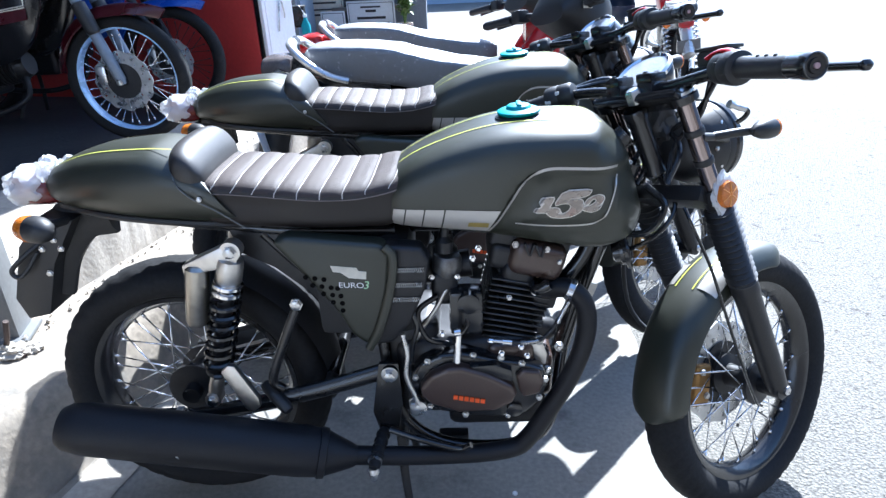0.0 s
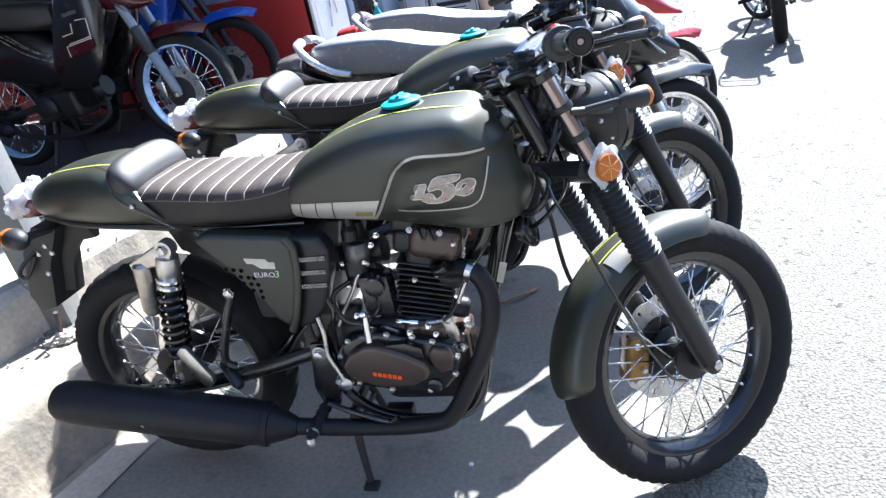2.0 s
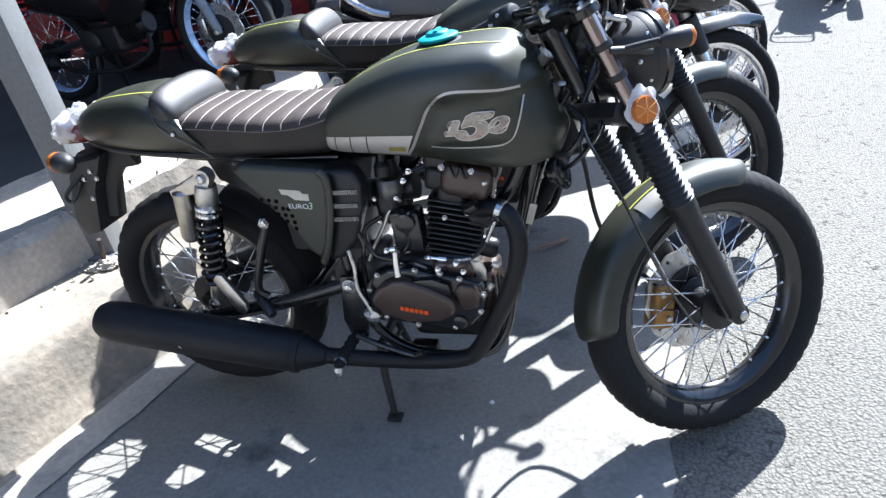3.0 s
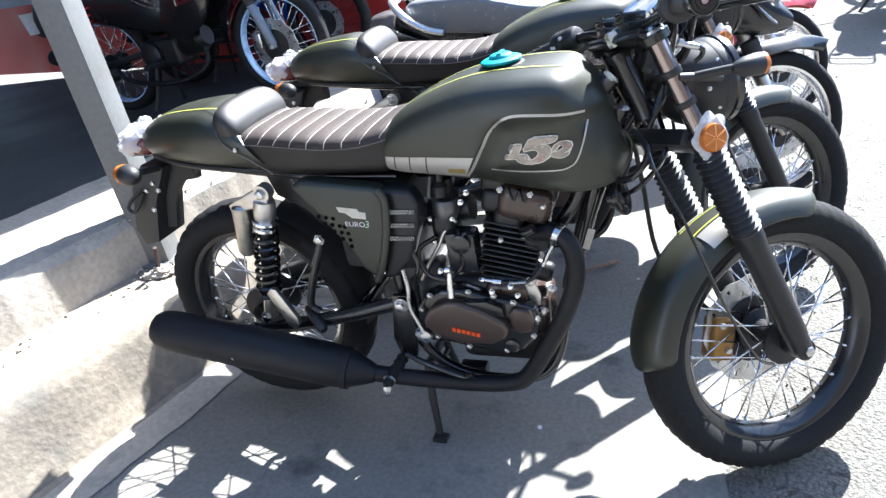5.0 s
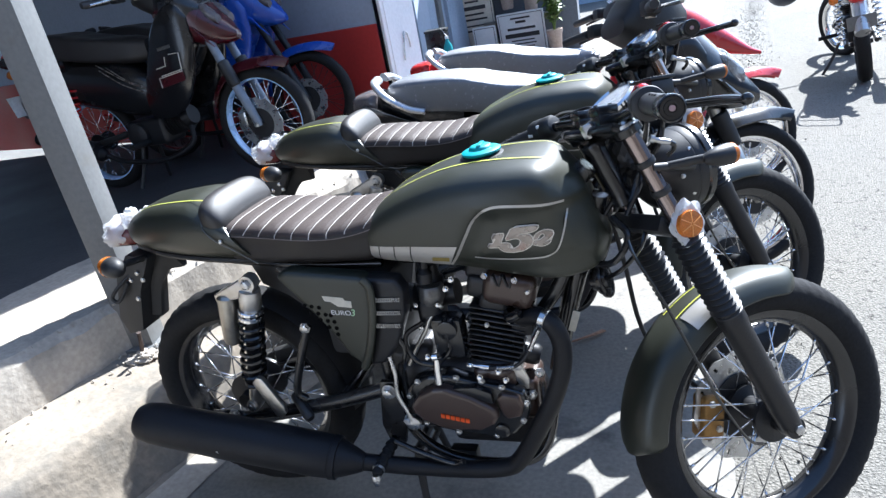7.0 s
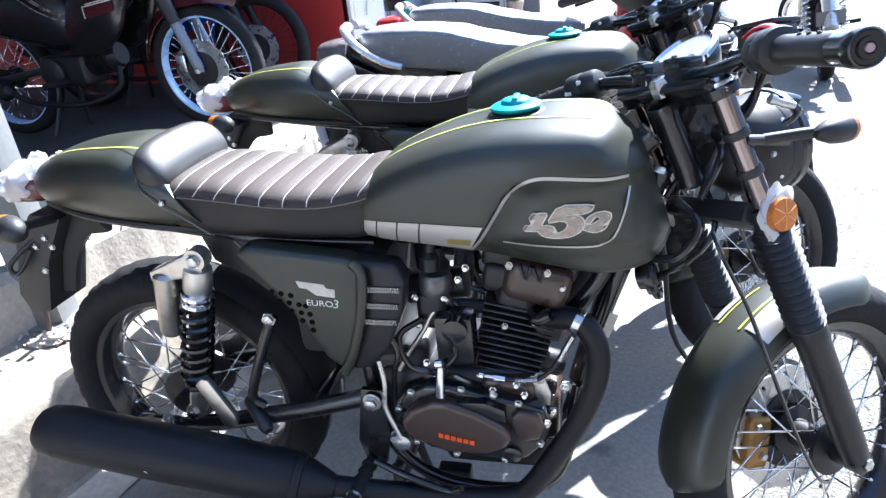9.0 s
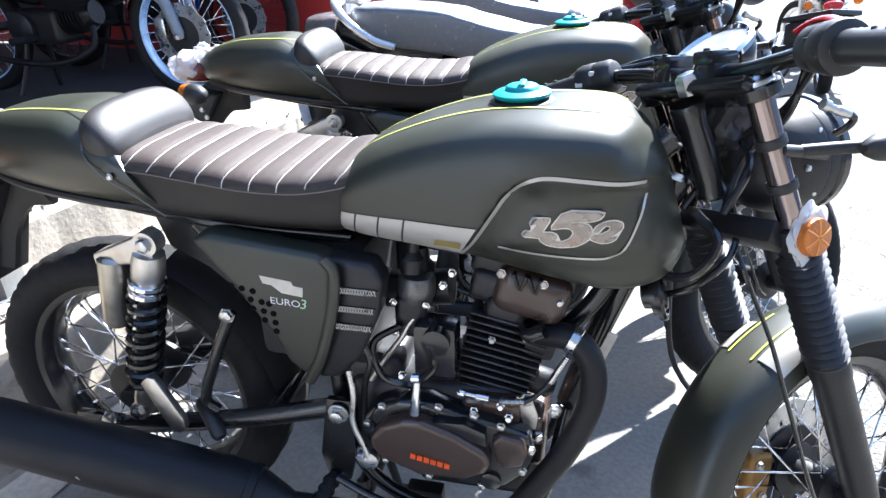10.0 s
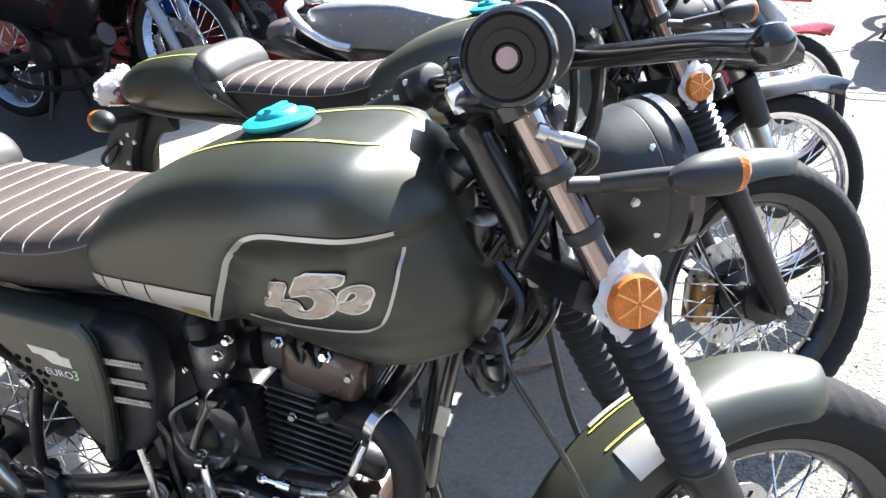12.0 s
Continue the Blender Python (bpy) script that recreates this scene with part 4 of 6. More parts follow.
    # Thin grey tubes drawn for the light caught by the cowl's front rim.
    for s in (-1, 1):
        part("cowl_edge", tube([(-0.500, s * 0.05, 0.922), (-0.503, s * 0.09, 0.902), (-0.494, s * 0.119, 0.868), (-0.466, s * 0.126, 0.838), (-0.425, s * 0.1245, 0.812), (-0.380, s * 0.114, 0.772)], 0.0015, 8), DECALD, cowl)
    part("cowl_pad", body([(-0.510, 0.880, 0.912, 0.06, 2.3), (-0.507, 0.854, 0.925, 0.098, 2.6), (-0.497, 0.838, 0.931, 0.113, 2.9), (-0.482, 0.834, 0.931, 0.118, 3.1), (-0.467, 0.834, 0.922, 0.118, 3.1), (-0.455, 0.836, 0.908, 0.114, 2.9), (-0.446, 0.842, 0.893, 0.103, 2.7), (-0.441, 0.852, 0.878, 0.075, 2.4)], 44, 56), LEATHER, root, "padded black leather hump")
    for s in (-1, 1):
        part("seat_bolt", bolt((-0.452, s * 0.1255, 0.836), (0, s, 0.1), 0.0045, 0.004), STEEL, root)
    part("tail_underside", body([(-0.77, 0.795, 0.820, 0.05, 3), (-0.66, 0.779, 0.805, 0.085, 3), (-0.50, 0.763, 0.790, 0.098, 3), (-0.36, 0.752, 0.775, 0.085, 3)], 20, 24), BLACK, root)
    # rear lamp in its wrap, indicators, plate carrier
    part("tail_lamp", body([(-0.872, 0.815, 0.85, 0.03, 2.3), (-0.857, 0.80, 0.862, 0.05, 2.4), (-0.80, 0.80, 0.862, 0.05, 2.6), (-0.765, 0.81, 0.852, 0.035, 2.6)], 14, 28), DARKLENS, root, "dark red tail lamp still wrapped in clear film")
    part("lamp_wrap", merge(crumple((-0.832, 0, 0.838), 0.060, (1.05, 0.95, 0.66), 3), crumple((-0.79, -0.02, 0.872), 0.020, (0.8, 1.2, 1.2), 5, amount=0.5), crumple((-0.765, 0.02, 0.868), 0.018, (1.4, 0.8, 1.0), 8, amount=0.5)), WRAP, root, "crumpled clear plastic film")
    part("plate_carrier", merge(tube([(-0.70, 0, 0.775), (-0.77, 0, 0.76), (-0.835, 0, 0.69), (-0.875, 0, 0.60)], 0.02, 10, flat=2.6),
                                plate([(-0.82, 0.785), (-0.75, 0.775), (-0.815, 0.68), (-0.86, 0.56), (-0.91, 0.55), (-0.925, 0.60), (-0.88, 0.72)], -0.055, 0.055, 0.004)), BLACK, root, "black plastic plate carrier")
    for i, (x, z) in enumerate(((-0.80, 0.735), (-0.79, 0.715), (-0.83, 0.715), (-0.83, 0.66))):
        part("carrier_bolt", bolt((x, -0.056, z), (0, -1, 0), 0.006, 0.005), STEEL, root)
    part("plate_hook", merge(tube([(-0.83, -0.05, 0.73), (-0.87, -0.07, 0.70), (-0.895, -0.075, 0.675), (-0.885, -0.075, 0.66), (-0.865, -0.07, 0.675), (-0.84, -0.06, 0.71)], 0.005, 8)), BLACK, root)
    part("reflector", box((-0.905, 0, 0.575), (0.008, 0.06, 0.03), 0.003), REDLENS, root)
    for s in (-1, 1):
        part("indicator_stalk", tube([(-0.765, s * 0.05, 0.775), (-0.765, s * 0.10, 0.785), (-0.765, s * 0.145, 0.795)], 0.009, 10), BLACK, root)
        ind = part("rear_indicator", lathe([(0.006, -0.04), (0.018, -0.032), (0.025, -0.012), (0.026, 0.006), (0.024, 0.014)], 24, pose(-0.752, s * 0.160, 0.800, 0, -90, s * 25)), BLACK, root, "black indicator in its film wrap")
        part("lens", lathe([(0.023, 0.0), (0.026, 0.008), (0.023, 0.026), (0.012, 0.036), (0.003, 0.038)], 24, pose(-0.757, s * 0.160, 0.800, 0, -90, s * 25)), AMBER, ind, "amber lens")
    # frame
    fr = part("frame", merge(
        tube([(0.36, 0, 0.90), (0.25, 0, 0.80), (0.05, 0, 0.735), (-0.15, 0, 0.73)], 0.022, 12),
        tube([(0.375, 0, 0.84), (0.33, 0, 0.70), (0.285, 0, 0.56), (0.25, 0, 0.42)], 0.020, 12),
        tube([(0.355, 0.0, 0.80), (0.315, -0.02, 0.66), (0.28, -0.02, 0.54)], 0.012, 10),
        tube([(0.30, -0.03, 0.70), (0.275, -0.035, 0.645), (0.216, -0.04, 0.567)], 0.015, 12),
        *[tube([(0.25, s * 0.02, 0.42), (0.22, s * 0.075, 0.27), (0.15, s * 0.09, 0.215), (0.0, s * 0.09, 0.215), (-0.10, s * 0.085, 0.28), (-0.135, s * 0.085, 0.42), (-0.14, s * 0.075, 0.60), (-0.13, s * 0.06, 0.73)], 0.013, 10) for s in (-1, 1)],
        *[tube([(-0.10, s * 0.06, 0.735), (-0.30, s * 0.075, 0.748), (-0.50, s * 0.066, 0.768), (-0.72, s * 0.045, 0.792)], 0.011, 10) for s in (-1, 1)],
        *[tube([(-0.14, s * 0.06, 0.47), (-0.26, s * 0.07, 0.62), (-0.36, s * 0.075, 0.745)], 0.011, 10) for s in (-1, 1)],
        lathe([(0.022, -0.075), (0.025, -0.07), (0.020, -0.05), (0.020, 0.04), (0.024, 0.06), (0.022, 0.065)], 20, Matrix.Translation((0.397, 0, 0.885)) @ pose(0, 0, 0, 0, -RAKE, 0)),
        plate([(0.30, 0.66), (0.37, 0.80), (0.28, 0.79)], -0.012, 0.012, 0.003)), GLOSS, root, "gloss black tubular steel frame")
    part("frame_tag", box((0.298, -0.026, 0.562), (0.026, 0.004, 0.05), 0.001, (0, 18, 0)), PAPER, root, "white paper tag")
    HORN = Vector((0.375, -0.015, 0.658))
    part("horn", merge(lathe([(0.014, -0.030), (0.020, -0.028), (0.022, -0.016), (0.032, -0.015), (0.033, -0.008), (0.041, -0.007), (0.043, 0.0), (0.041, 0.004), (0.036, 0.004), (0.034, 0.001), (0.026, 0.001), (0.024, 0.006), (0.012, 0.008)], 28, along(HORN, HORN + Vector((0.9, -0.1, 0.30)))), box(HORN + Vector((-0.012, 0, 0.055)), (0.006, 0.024, 0.060), 0.002, (0, -22, 0))), GLOSS, root, "black disc horn")
    # swing arm and shocks
    sw = part("swing_arm", merge(*[merge(tube([(-0.127, s * 0.10, 0.430), (-0.30, s * 0.112, 0.385), (-0.52, s * 0.115, 0.335), (-0.645, s * 0.115, 0.315)], 0.0155, 10, flat=1.25), box((-0.62, s * 0.115, 0.322), (0.10, 0.016, 0.05), 0.006)) for s in (-1, 1)],
                                 tube([(-0.26, -0.11, 0.395), (-0.26, 0.11, 0.395)], 0.016, 10)), GLOSS, root)
    for s in (-1, 1):
        part("pivot_nut", merge(bolt((-0.127, s * 0.128, 0.434), (0, s, 0), 0.0125, 0.012), lathe([(0.018, 0), (0.018, 0.003), (0.011, 0.004)], 20, along((-0.127, s * 0.124, 0.434), (-0.127, s * 0.2, 0.434)))), STEEL, sw)
        part("axle_nut", bolt((REAR_AXLE.x, s * 0.125, REAR_AXLE.z), (0, s, 0), 0.012, 0.014), STEEL, sw)
        part("adjuster_bolt", tube([(-0.66, s * 0.118, 0.318), (-0.705, s * 0.118, 0.312)], 0.005, 8), STEEL, sw)
        a, b = Vector((-0.407, s * 0.131, 0.735)), Vector((-0.505, s * 0.131, 0.392))
        d = (b - a)
        sh = part("shock_absorber", merge(rod(a + d * 0.05, a + d * 0.20, [(0.010, 0), (0.024, 0.05), (0.026, 0.3), (0.026, 0.9), (0.022, 1)], 24), lathe([(0.010, -0.014), (0.020, -0.013), (0.020, 0.013), (0.010, 0.014)], 20, along(a, a + Vector((0, 1, 0)))),
                                       plate([(a.x - 0.098, 0.710), (a.x - 0.02, 0.744), (a.x + 0.012, 0.738), (a.x + 0.010, 0.704), (a.x - 0.06, 0.694), (a.x - 0.098, 0.69)], a.y - 0.014, a.y + 0.014, 0.004)), ALU, root, "rear shock absorber with a silver gas reservoir")
        part("reservoir", rod((a.x - 0.074, a.y, 0.706), (a.x - 0.098, a.y, 0.575), [(0.018, 0), (0.0235, 0.05), (0.0235, 0.93), (0.019, 1)], 24), RESERV, sh)
        part("preload_ring", merge(*[rod(a + d * f, a + d * (f + 0.03), [(0.026, 0), (0.030, 0.2), (0.030, 0.8), (0.026, 1)], 20) for f in (0.20, 0.245)]), CHROME, sh)
        part("spring", coil(a + d * 0.28, a + d * 0.80, 0.0265, 0.0058, 8), GLOSS, sh)
        part("damper_rod", rod(a + d * 0.27, a + d * 0.98, [(0.016, 0), (0.016, 0.72), (0.024, 0.73), (0.024, 0.77), (0.012, 0.78), (0.012, 1)], 16), CASE, sh)
        part("shock_foot", merge(rod(a + d * 0.84, a + d * 1.0, [(0.014, 0), (0.016, 0.5), (0.014, 1)], 16), lathe([(0.009, -0.016), (0.017, -0.015), (0.017, 0.015), (0.009, 0.016)], 16, along(b, b + Vector((0, 1, 0))))), ALU, sh)
        part("mount_bolt", bolt(a + Vector((0, s * 0.014, 0)), (0, s, 0), 0.011, 0.010), STEEL, sh)
        part("foot_bolt", bolt(b + Vector((0, s * 0.016, 0)), (0, s, 0), 0.010, 0.010), STEEL, sh)
        br = part("peg_bracket", tube([(-0.302, s * 0.112, 0.605), (-0.335, s * 0.122, 0.53), (-0.375, s * 0.125, 0.43), (-0.36, s * 0.12, 0.40)], 0.010, 10), GLOSS, root)
        part("bracket_bolt", bolt((-0.302, s * 0.122, 0.607), (0, s, 0), 0.011, 0.010), STEEL, br)
    part("heel_guard", plate([(-0.466, 0.476), (-0.450, 0.492), (-0.436, 0.490), (-0.398, 0.408), (-0.398, 0.388), (-0.412, 0.376), (-0.428, 0.382)], -0.166, -0.152, 0.003), ALU, root, "bare aluminium pillion peg bracket")
    part("pillion_peg", rod((-0.405, -0.10, 0.40), (-0.345, -0.148, 0.362), [(0.010, 0), (0.014, 0.1), (0.014, 0.9), (0.010, 1)], 12), BLACK, root)
    # side covers
    for s in (-1, 1):
        f = 1 if s > 0 else -1
        cov = part("side_cover", merge(plate([(-0.325, 0.752), (-0.300, 0.763), (-0.120, 0.742), (-0.100, 0.720), (-0.110, 0.64), (-0.135, 0.560), (-0.160, 0.520), (-0.190, 0.545), (-0.215, 0.600), (-0.270, 0.680)], s * 0.100, s * 0.148, 0.012, 3)), GREEN, root, "army green side cover with small round holes", 50)
        fw = part("cover_scoop", merge(plate([(-0.125, 0.735), (-0.045, 0.728), (-0.030, 0.700), (-0.040, 0.640), (-0.075, 0.560), (-0.110, 0.520), (-0.150, 0.512), (-0.138, 0.560), (-0.112, 0.640)], s * 0.090, s * 0.136, 0.010, 3)), CASE, root, "matte black scoop with three mesh vents")
        part("cover_ridge", tube([(-0.113, s * 0.146, 0.738), (-0.098, s * 0.150, 0.715), (-0.110, s * 0.150, 0.64), (-0.136, s * 0.150, 0.56), (-0.160, s * 0.146, 0.515)], 0.008, 10, flat=1.2), GREEN, cov)
        for k in range(3):
            z = 0.684 - 0.032 * k
            x = -0.104 - 0.006 * k
            v = part("vent", merge(plate([(x - 0.004, z - 0.006), (x + 0.060, z - 0.007), (x + 0.068, z + 0.004), (x + 0.004, z + 0.006)], s * 0.1365, s * 0.1385, 0.0005)), BLACK, fw)
            part("vent_mesh", merge(*[tube([(x + 0.001 + 0.0042 * i, s * 0.139, z - 0.005), (x + 0.0045 + 0.0042 * i, s * 0.139, z + 0.005)], 0.0007, 4, 1) for i in range(15)], *[tube([(x + 0.0045 + 0.0042 * i, s * 0.139, z - 0.005), (x + 0.001 + 0.0042 * i, s * 0.139, z + 0.005)], 0.0007, 4, 1) for i in range(15)]), STEEL, fw)
        hl = bpy.data.meshes.new("hole")
        hb = lathe([(0.005, 0), (0.005, 0.0012), (0.0035, 0.0005)], 12, along((0, 0, 0), (0, s, 0)))
        hb.to_mesh(hl); hb.free()
        hl.materials.append(PIT)
        for (i, j) in ((0, 0), (1, 0), (2, 0), (0.5, 1), (1.5, 1), (2.5, 1), (3.2, 1), (1.4, 2), (2.4, 2), (3.3, 2), (2.2, 3), (3.2, 3), (3.0, 4)):
            share("hole", hl, cov, Matrix.Translation((-0.268 + 0.0175 * i + 0.003 * j, s * 0.1478, 0.680 - 0.0165 * j - 0.003 * i)))
        part("sticker", plate([(-0.218, 0.703), (-0.168, 0.697), (-0.165, 0.690), (-0.150, 0.688), (-0.152, 0.672), (-0.185, 0.676), (-0.200, 0.688), (-0.214, 0.690)], s * 0.1482, s * 0.1490), PAPER, cov, "torn paper sticker")
        if s < 0:
            bm = letters("EURO", 0.0165)
            bm.transform(Matrix.Diagonal((1.15, 1, 1, 1)))
            part("lettering", moved(bm, Matrix.Translation((-0.207, -0.1488, 0.656)) @ pose(0, 0, 0, 0, 3, 0)), WHITEP, cov)
            bm = letters("3", 0.024, 0.2)
            part("lettering", moved(bm, Matrix.Translation((-0.160, -0.1488, 0.652)) @ pose(0, 0, 0, 0, 3, 0)), mat("pale_green_ink", (0.45, 0.70, 0.42), 0.5), cov)
    # engine
    eng = part("engine", merge(box((0.03, 0, 0.40), (0.30, 0.20, 0.20), 0.04, seg=3), box((0.10, 0, 0.31), (0.22, 0.17, 0.11), 0.03, seg=3), box((-0.08, 0, 0.46), (0.12, 0.17, 0.14), 0.03, seg=3)), CASE, root, "black air-cooled single cylinder engine")
    TILT = Matrix.Translation((0.121, 0, 0.472)) @ pose(0, 0, 0, 0, 12, 0)
    part("cylinder", moved(box((0, 0, 0.07), (0.105, 0.115, 0.20), 0.015), TILT), CASE, eng)
    for k in range(11):
        w = 0.126 if k > 2 else 0.115
        part("cooling_fin", moved(box((0.0, 0, 0.018 + 0.0135 * k), (w, 0.175, 0.0042), 0.0016, seg=1), TILT), FIN, eng)
    head = part("cylinder_head", moved(merge(box((0, 0, 0.195), (0.150, 0.150, 0.055), 0.016, seg=3), box((0.0, 0, 0.232), (0.165, 0.130, 0.045), 0.014, seg=3), box((-0.01, -0.055, 0.165), (0.07, 0.06, 0.05), 0.02, seg=3)), TILT), CASE, eng)
    for x in (-0.040, 0.022):
        part("head_bolt", bolt((0.178 + x, -0.088, 0.700 - 0.2 * x), (0, -1, 0.5), 0.0058, 0.012), CHROME, head)
    for k in range(4):
        part("head_rib", box((0.160 + 0.011 * k, -0.090, 0.700 - 0.002 * k), (0.0045, 0.014, 0.026), 0.0015, (0, 18 if k % 2 else -18, 0)), CASE, head)
    part("cam_cover", moved(box((0, 0, 0), (0.115, 0.05, 0.080), 0.030, seg=5), Matrix.Translation((0.182, -0.068, 0.668)) @ pose(0, 0, 0, 0, 14, 0)), COVER, head, "rounded brown-black cam cover")
    part("spark_cap", merge(moved(tube([(0.02, -0.075, 0.15), (0.03, -0.10, 0.152), (0.05, -0.105, 0.17)], 0.012, 10), TILT)), GLOSS, eng)
    part("exhaust_flange", moved(box((0.055, -0.05, 0.125), (0.05, 0.07, 0.05), 0.014), TILT), CASE, eng)
    for (x, z) in ((0.028, 0.138), (0.060, 0.215), (-0.02, 0.118)):
        part("stud", moved(bolt((x, -0.088, z), (0, -1, 0), 0.005, 0.008), TILT), STEEL, eng)
    # right hand crankcase cover
    OUT = [(-0.080, 0.440), (-0.060, 0.466), (-0.020, 0.484), (0.030, 0.487), (0.085, 0.472), (0.145, 0.462), (0.195, 0.445), (0.205, 0.405), (0.192, 0.365), (0.160, 0.330), (0.11, 0.322), (0.04, 0.328), (-0.02, 0.340), (-0.060, 0.365), (-0.085, 0.405)]
    cc = part("crankcase_cover", plate(OUT, -0.085, -0.135, 0.010, 3), GLOSS, eng)
    INN = [(-0.063, 0.421), (-0.040, 0.451), (-0.007, 0.467), (0.022, 0.470), (0.078, 0.450), (0.128, 0.421), (0.139, 0.399), (0.128, 0.378), (0.094, 0.359), (0.017, 0.356), (-0.041, 0.379), (-0.061, 0.399)]
    part("front_cover", plate([(0.136, 0.437), (0.149, 0.452), (0.185, 0.446), (0.194, 0.419), (0.186, 0.393), (0.154, 0.384), (0.144, 0.398)], -0.130, -0.148, 0.007, 3), COVER, cc)
    cp = part("cover_plate", plate(INN, -0.130, -0.160, 0.012, 4), COVER, cc, "brown-black clutch cover with an orange mark")
    part("cover_recess", plate([(0.040, 0.466), (0.090, 0.436), (0.130, 0.428), (0.127, 0.456), (0.092, 0.470)], -0.130, -0.152, 0.004), GLOSS, cp)
    # the mark is drawn as plain slanting bars
    for k in range(6):
        x = 0.006 + 0.0112 * k
        part("brand_bar", plate([(x, 0.395 - 0.0022 * k), (x + 0.0085, 0.3935 - 0.0022 * k), (x + 0.0095, 0.4035 - 0.0022 * k), (x + 0.001, 0.405 - 0.0022 * k)], -0.1605, -0.1630), ORANGE, cp)
    for (x, z) in ((-0.072, 0.432), (-0.045, 0.470), (0.049, 0.484), (0.106, 0.476), (0.149, 0.461), (0.198, 0.421), (0.186, 0.375), (0.12, 0.330), (0.03, 0.334), (-0.045, 0.356)):
        part("case_bolt", bolt((x, -0.133, z), (0, -1, 0), 0.0062, 0.008), STEEL, cc)
    part("filler_plug", lathe([(0.017, 0), (0.017, 0.010), (0.013, 0.012)], 20, along((0.135, -0.13, 0.345), (0.135, -0.2, 0.345))), GLOSS, cc)
    part("front_case", merge(box((0.185, -0.05, 0.40), (0.07, 0.10, 0.11), 0.02, seg=3), box((0.13, -0.07, 0.465), (0.10, 0.08, 0.05), 0.015, seg=3)), COVER, eng)
    part("starter_motor", rod((0.14, -0.05, 0.512), (0.225, -0.05, 0.488), [(0.018, 0), (0.024, 0.1), (0.024, 0.9), (0.018, 1)], 20), CASE, eng)
    for c in ((0.229, -0.100, 0.479), (0.206, -0.100, 0.421), (0.185, -0.105, 0.500), (0.236, -0.05, 0.676)):
        part("mount_bolt", bolt(c, (0.2, -1, 0), 0.009, 0.012), STEEL, eng)
    part("clutch_arm", merge(tube([(0.022, -0.154, 0.551), (0.019, -0.156, 0.52), (0.016, -0.156, 0.485)], (0.006, 0.009), 10), lathe([(0.008, -0.006), (0.008, 0.006)], 12, along((0.020, -0.155, 0.552), (0.06, -0.155, 0.557)))), CHROME, eng, "bright clutch release arm")
    cable = part("clutch_cable", tube([(0.115, -0.132, 0.512), (0.151, -0.132, 0.510), (0.183, -0.130, 0.512), (0.213, -0.125, 0.540), (0.245, -0.115, 0.599)], 0.0042, 10, 10), CASE, eng)
    part("cable_ferrule", rod((0.078, -0.132, 0.517), (0.128, -0.132, 0.511), [(0.003, 0), (0.007, 0.1), (0.007, 0.25), (0.004, 0.3), (0.004, 0.6), (0.0065, 0.62), (0.0065, 1)], 12), CHROME, eng)
    for c in ((-0.012, -0.12, 0.53), (0.107, -0.14, 0.493), (0.147, -0.13, 0.501), (0.053, -0.10, 0.688), (0.065, -0.09, 0.705), (0.160, -0.128, 0.478)):
        part("engine_screw", bolt(c, (0.05, -1, 0.1), 0.0052, 0.011), CHROME, eng)
    part("sprocket_plate", plate([(0.168, 0.500), (0.192, 0.496), (0.204, 0.462), (0.202, 0.438), (0.186, 0.436), (0.176, 0.462)], -0.098, -0.106, 0.002), ALU, eng, "bright aluminium engine bracket")
    part("spring_sleeve", sleeve([(0.146, -0.132, 0.510), (0.160, -0.132, 0.510), (0.183, -0.130, 0.512)], 0.0056, 34), STEEL, cable, "coiled steel cable sleeve")
    part("spring_sleeve", sleeve([(0.220, -0.1235, 0.550), (0.230, -0.120, 0.570), (0.243, -0.1155, 0.595)], 0.0056, 34), CHROME, cable, "coiled steel cable sleeve")
    part("breather_hose", tube([(0.025, -0.07, 0.63), (-0.004, -0.082, 0.605), (-0.020, -0.085, 0.575), (-0.050, -0.088, 0.53), (-0.076, -0.09, 0.485)], 0.0050, 10), ALU, eng, "bare metal breather pipe")
    # carburettor and hoses
    carb = part("carburettor", merge(rod((-0.06, -0.02, 0.625), (0.05, -0.02, 0.640), [(0.032, 0), (0.032, 0.25), (0.024, 0.3), (0.024, 0.7), (0.030, 0.75), (0.030, 1)], 20), box((-0.005, -0.055, 0.61), (0.055, 0.06, 0.075), 0.014, seg=3), rod((-0.005, -0.03, 0.63), (0.0, -0.03, 0.715), [(0.026, 0), (0.026, 0.6), (0.018, 0.7), (0.014, 1)], 20)), CASE, root, "grey carburettor")
    part("float_bowl", rod((0.002, -0.058, 0.678), (-0.001, -0.062, 0.612), [(0.026, 0), (0.030, 0.1), (0.030, 0.5), (0.02, 0.8), (0.008, 1)], 20), ZINC, carb, "dull grey cast float bowl")
    part("carb_cap", rod((-0.004, -0.07, 0.690), (0.0, -0.065, 0.745), [(0.018, 0), (0.018, 0.4), (0.009, 0.6), (0.009, 1)], 16), CASE, carb)
    for c in ((-0.03, -0.088, 0.642), (0.022, -0.086, 0.64), (-0.03, -0.086, 0.585)):
        part("carb_screw", bolt(c, (0, -1, 0), 0.005, 0.006), CHROME, carb)
    part("hose", merge(tube([(-0.02, -0.09, 0.60), (-0.06, -0.11, 0.575), (-0.045, -0.12, 0.52), (0.0, -0.10, 0.49)], 0.006, 8), tube([(0.02, -0.09, 0.58), (0.04, -0.11, 0.545), (0.01, -0.12, 0.51)], 0.0055, 8), tube([(-0.06, -0.09, 0.66), (-0.075, -0.12, 0.60), (-0.062, -0.125, 0.55), (-0.075, -0.125, 0.50), (-0.085, -0.12, 0.40)], 0.0055, 8)), GLOSS, root)
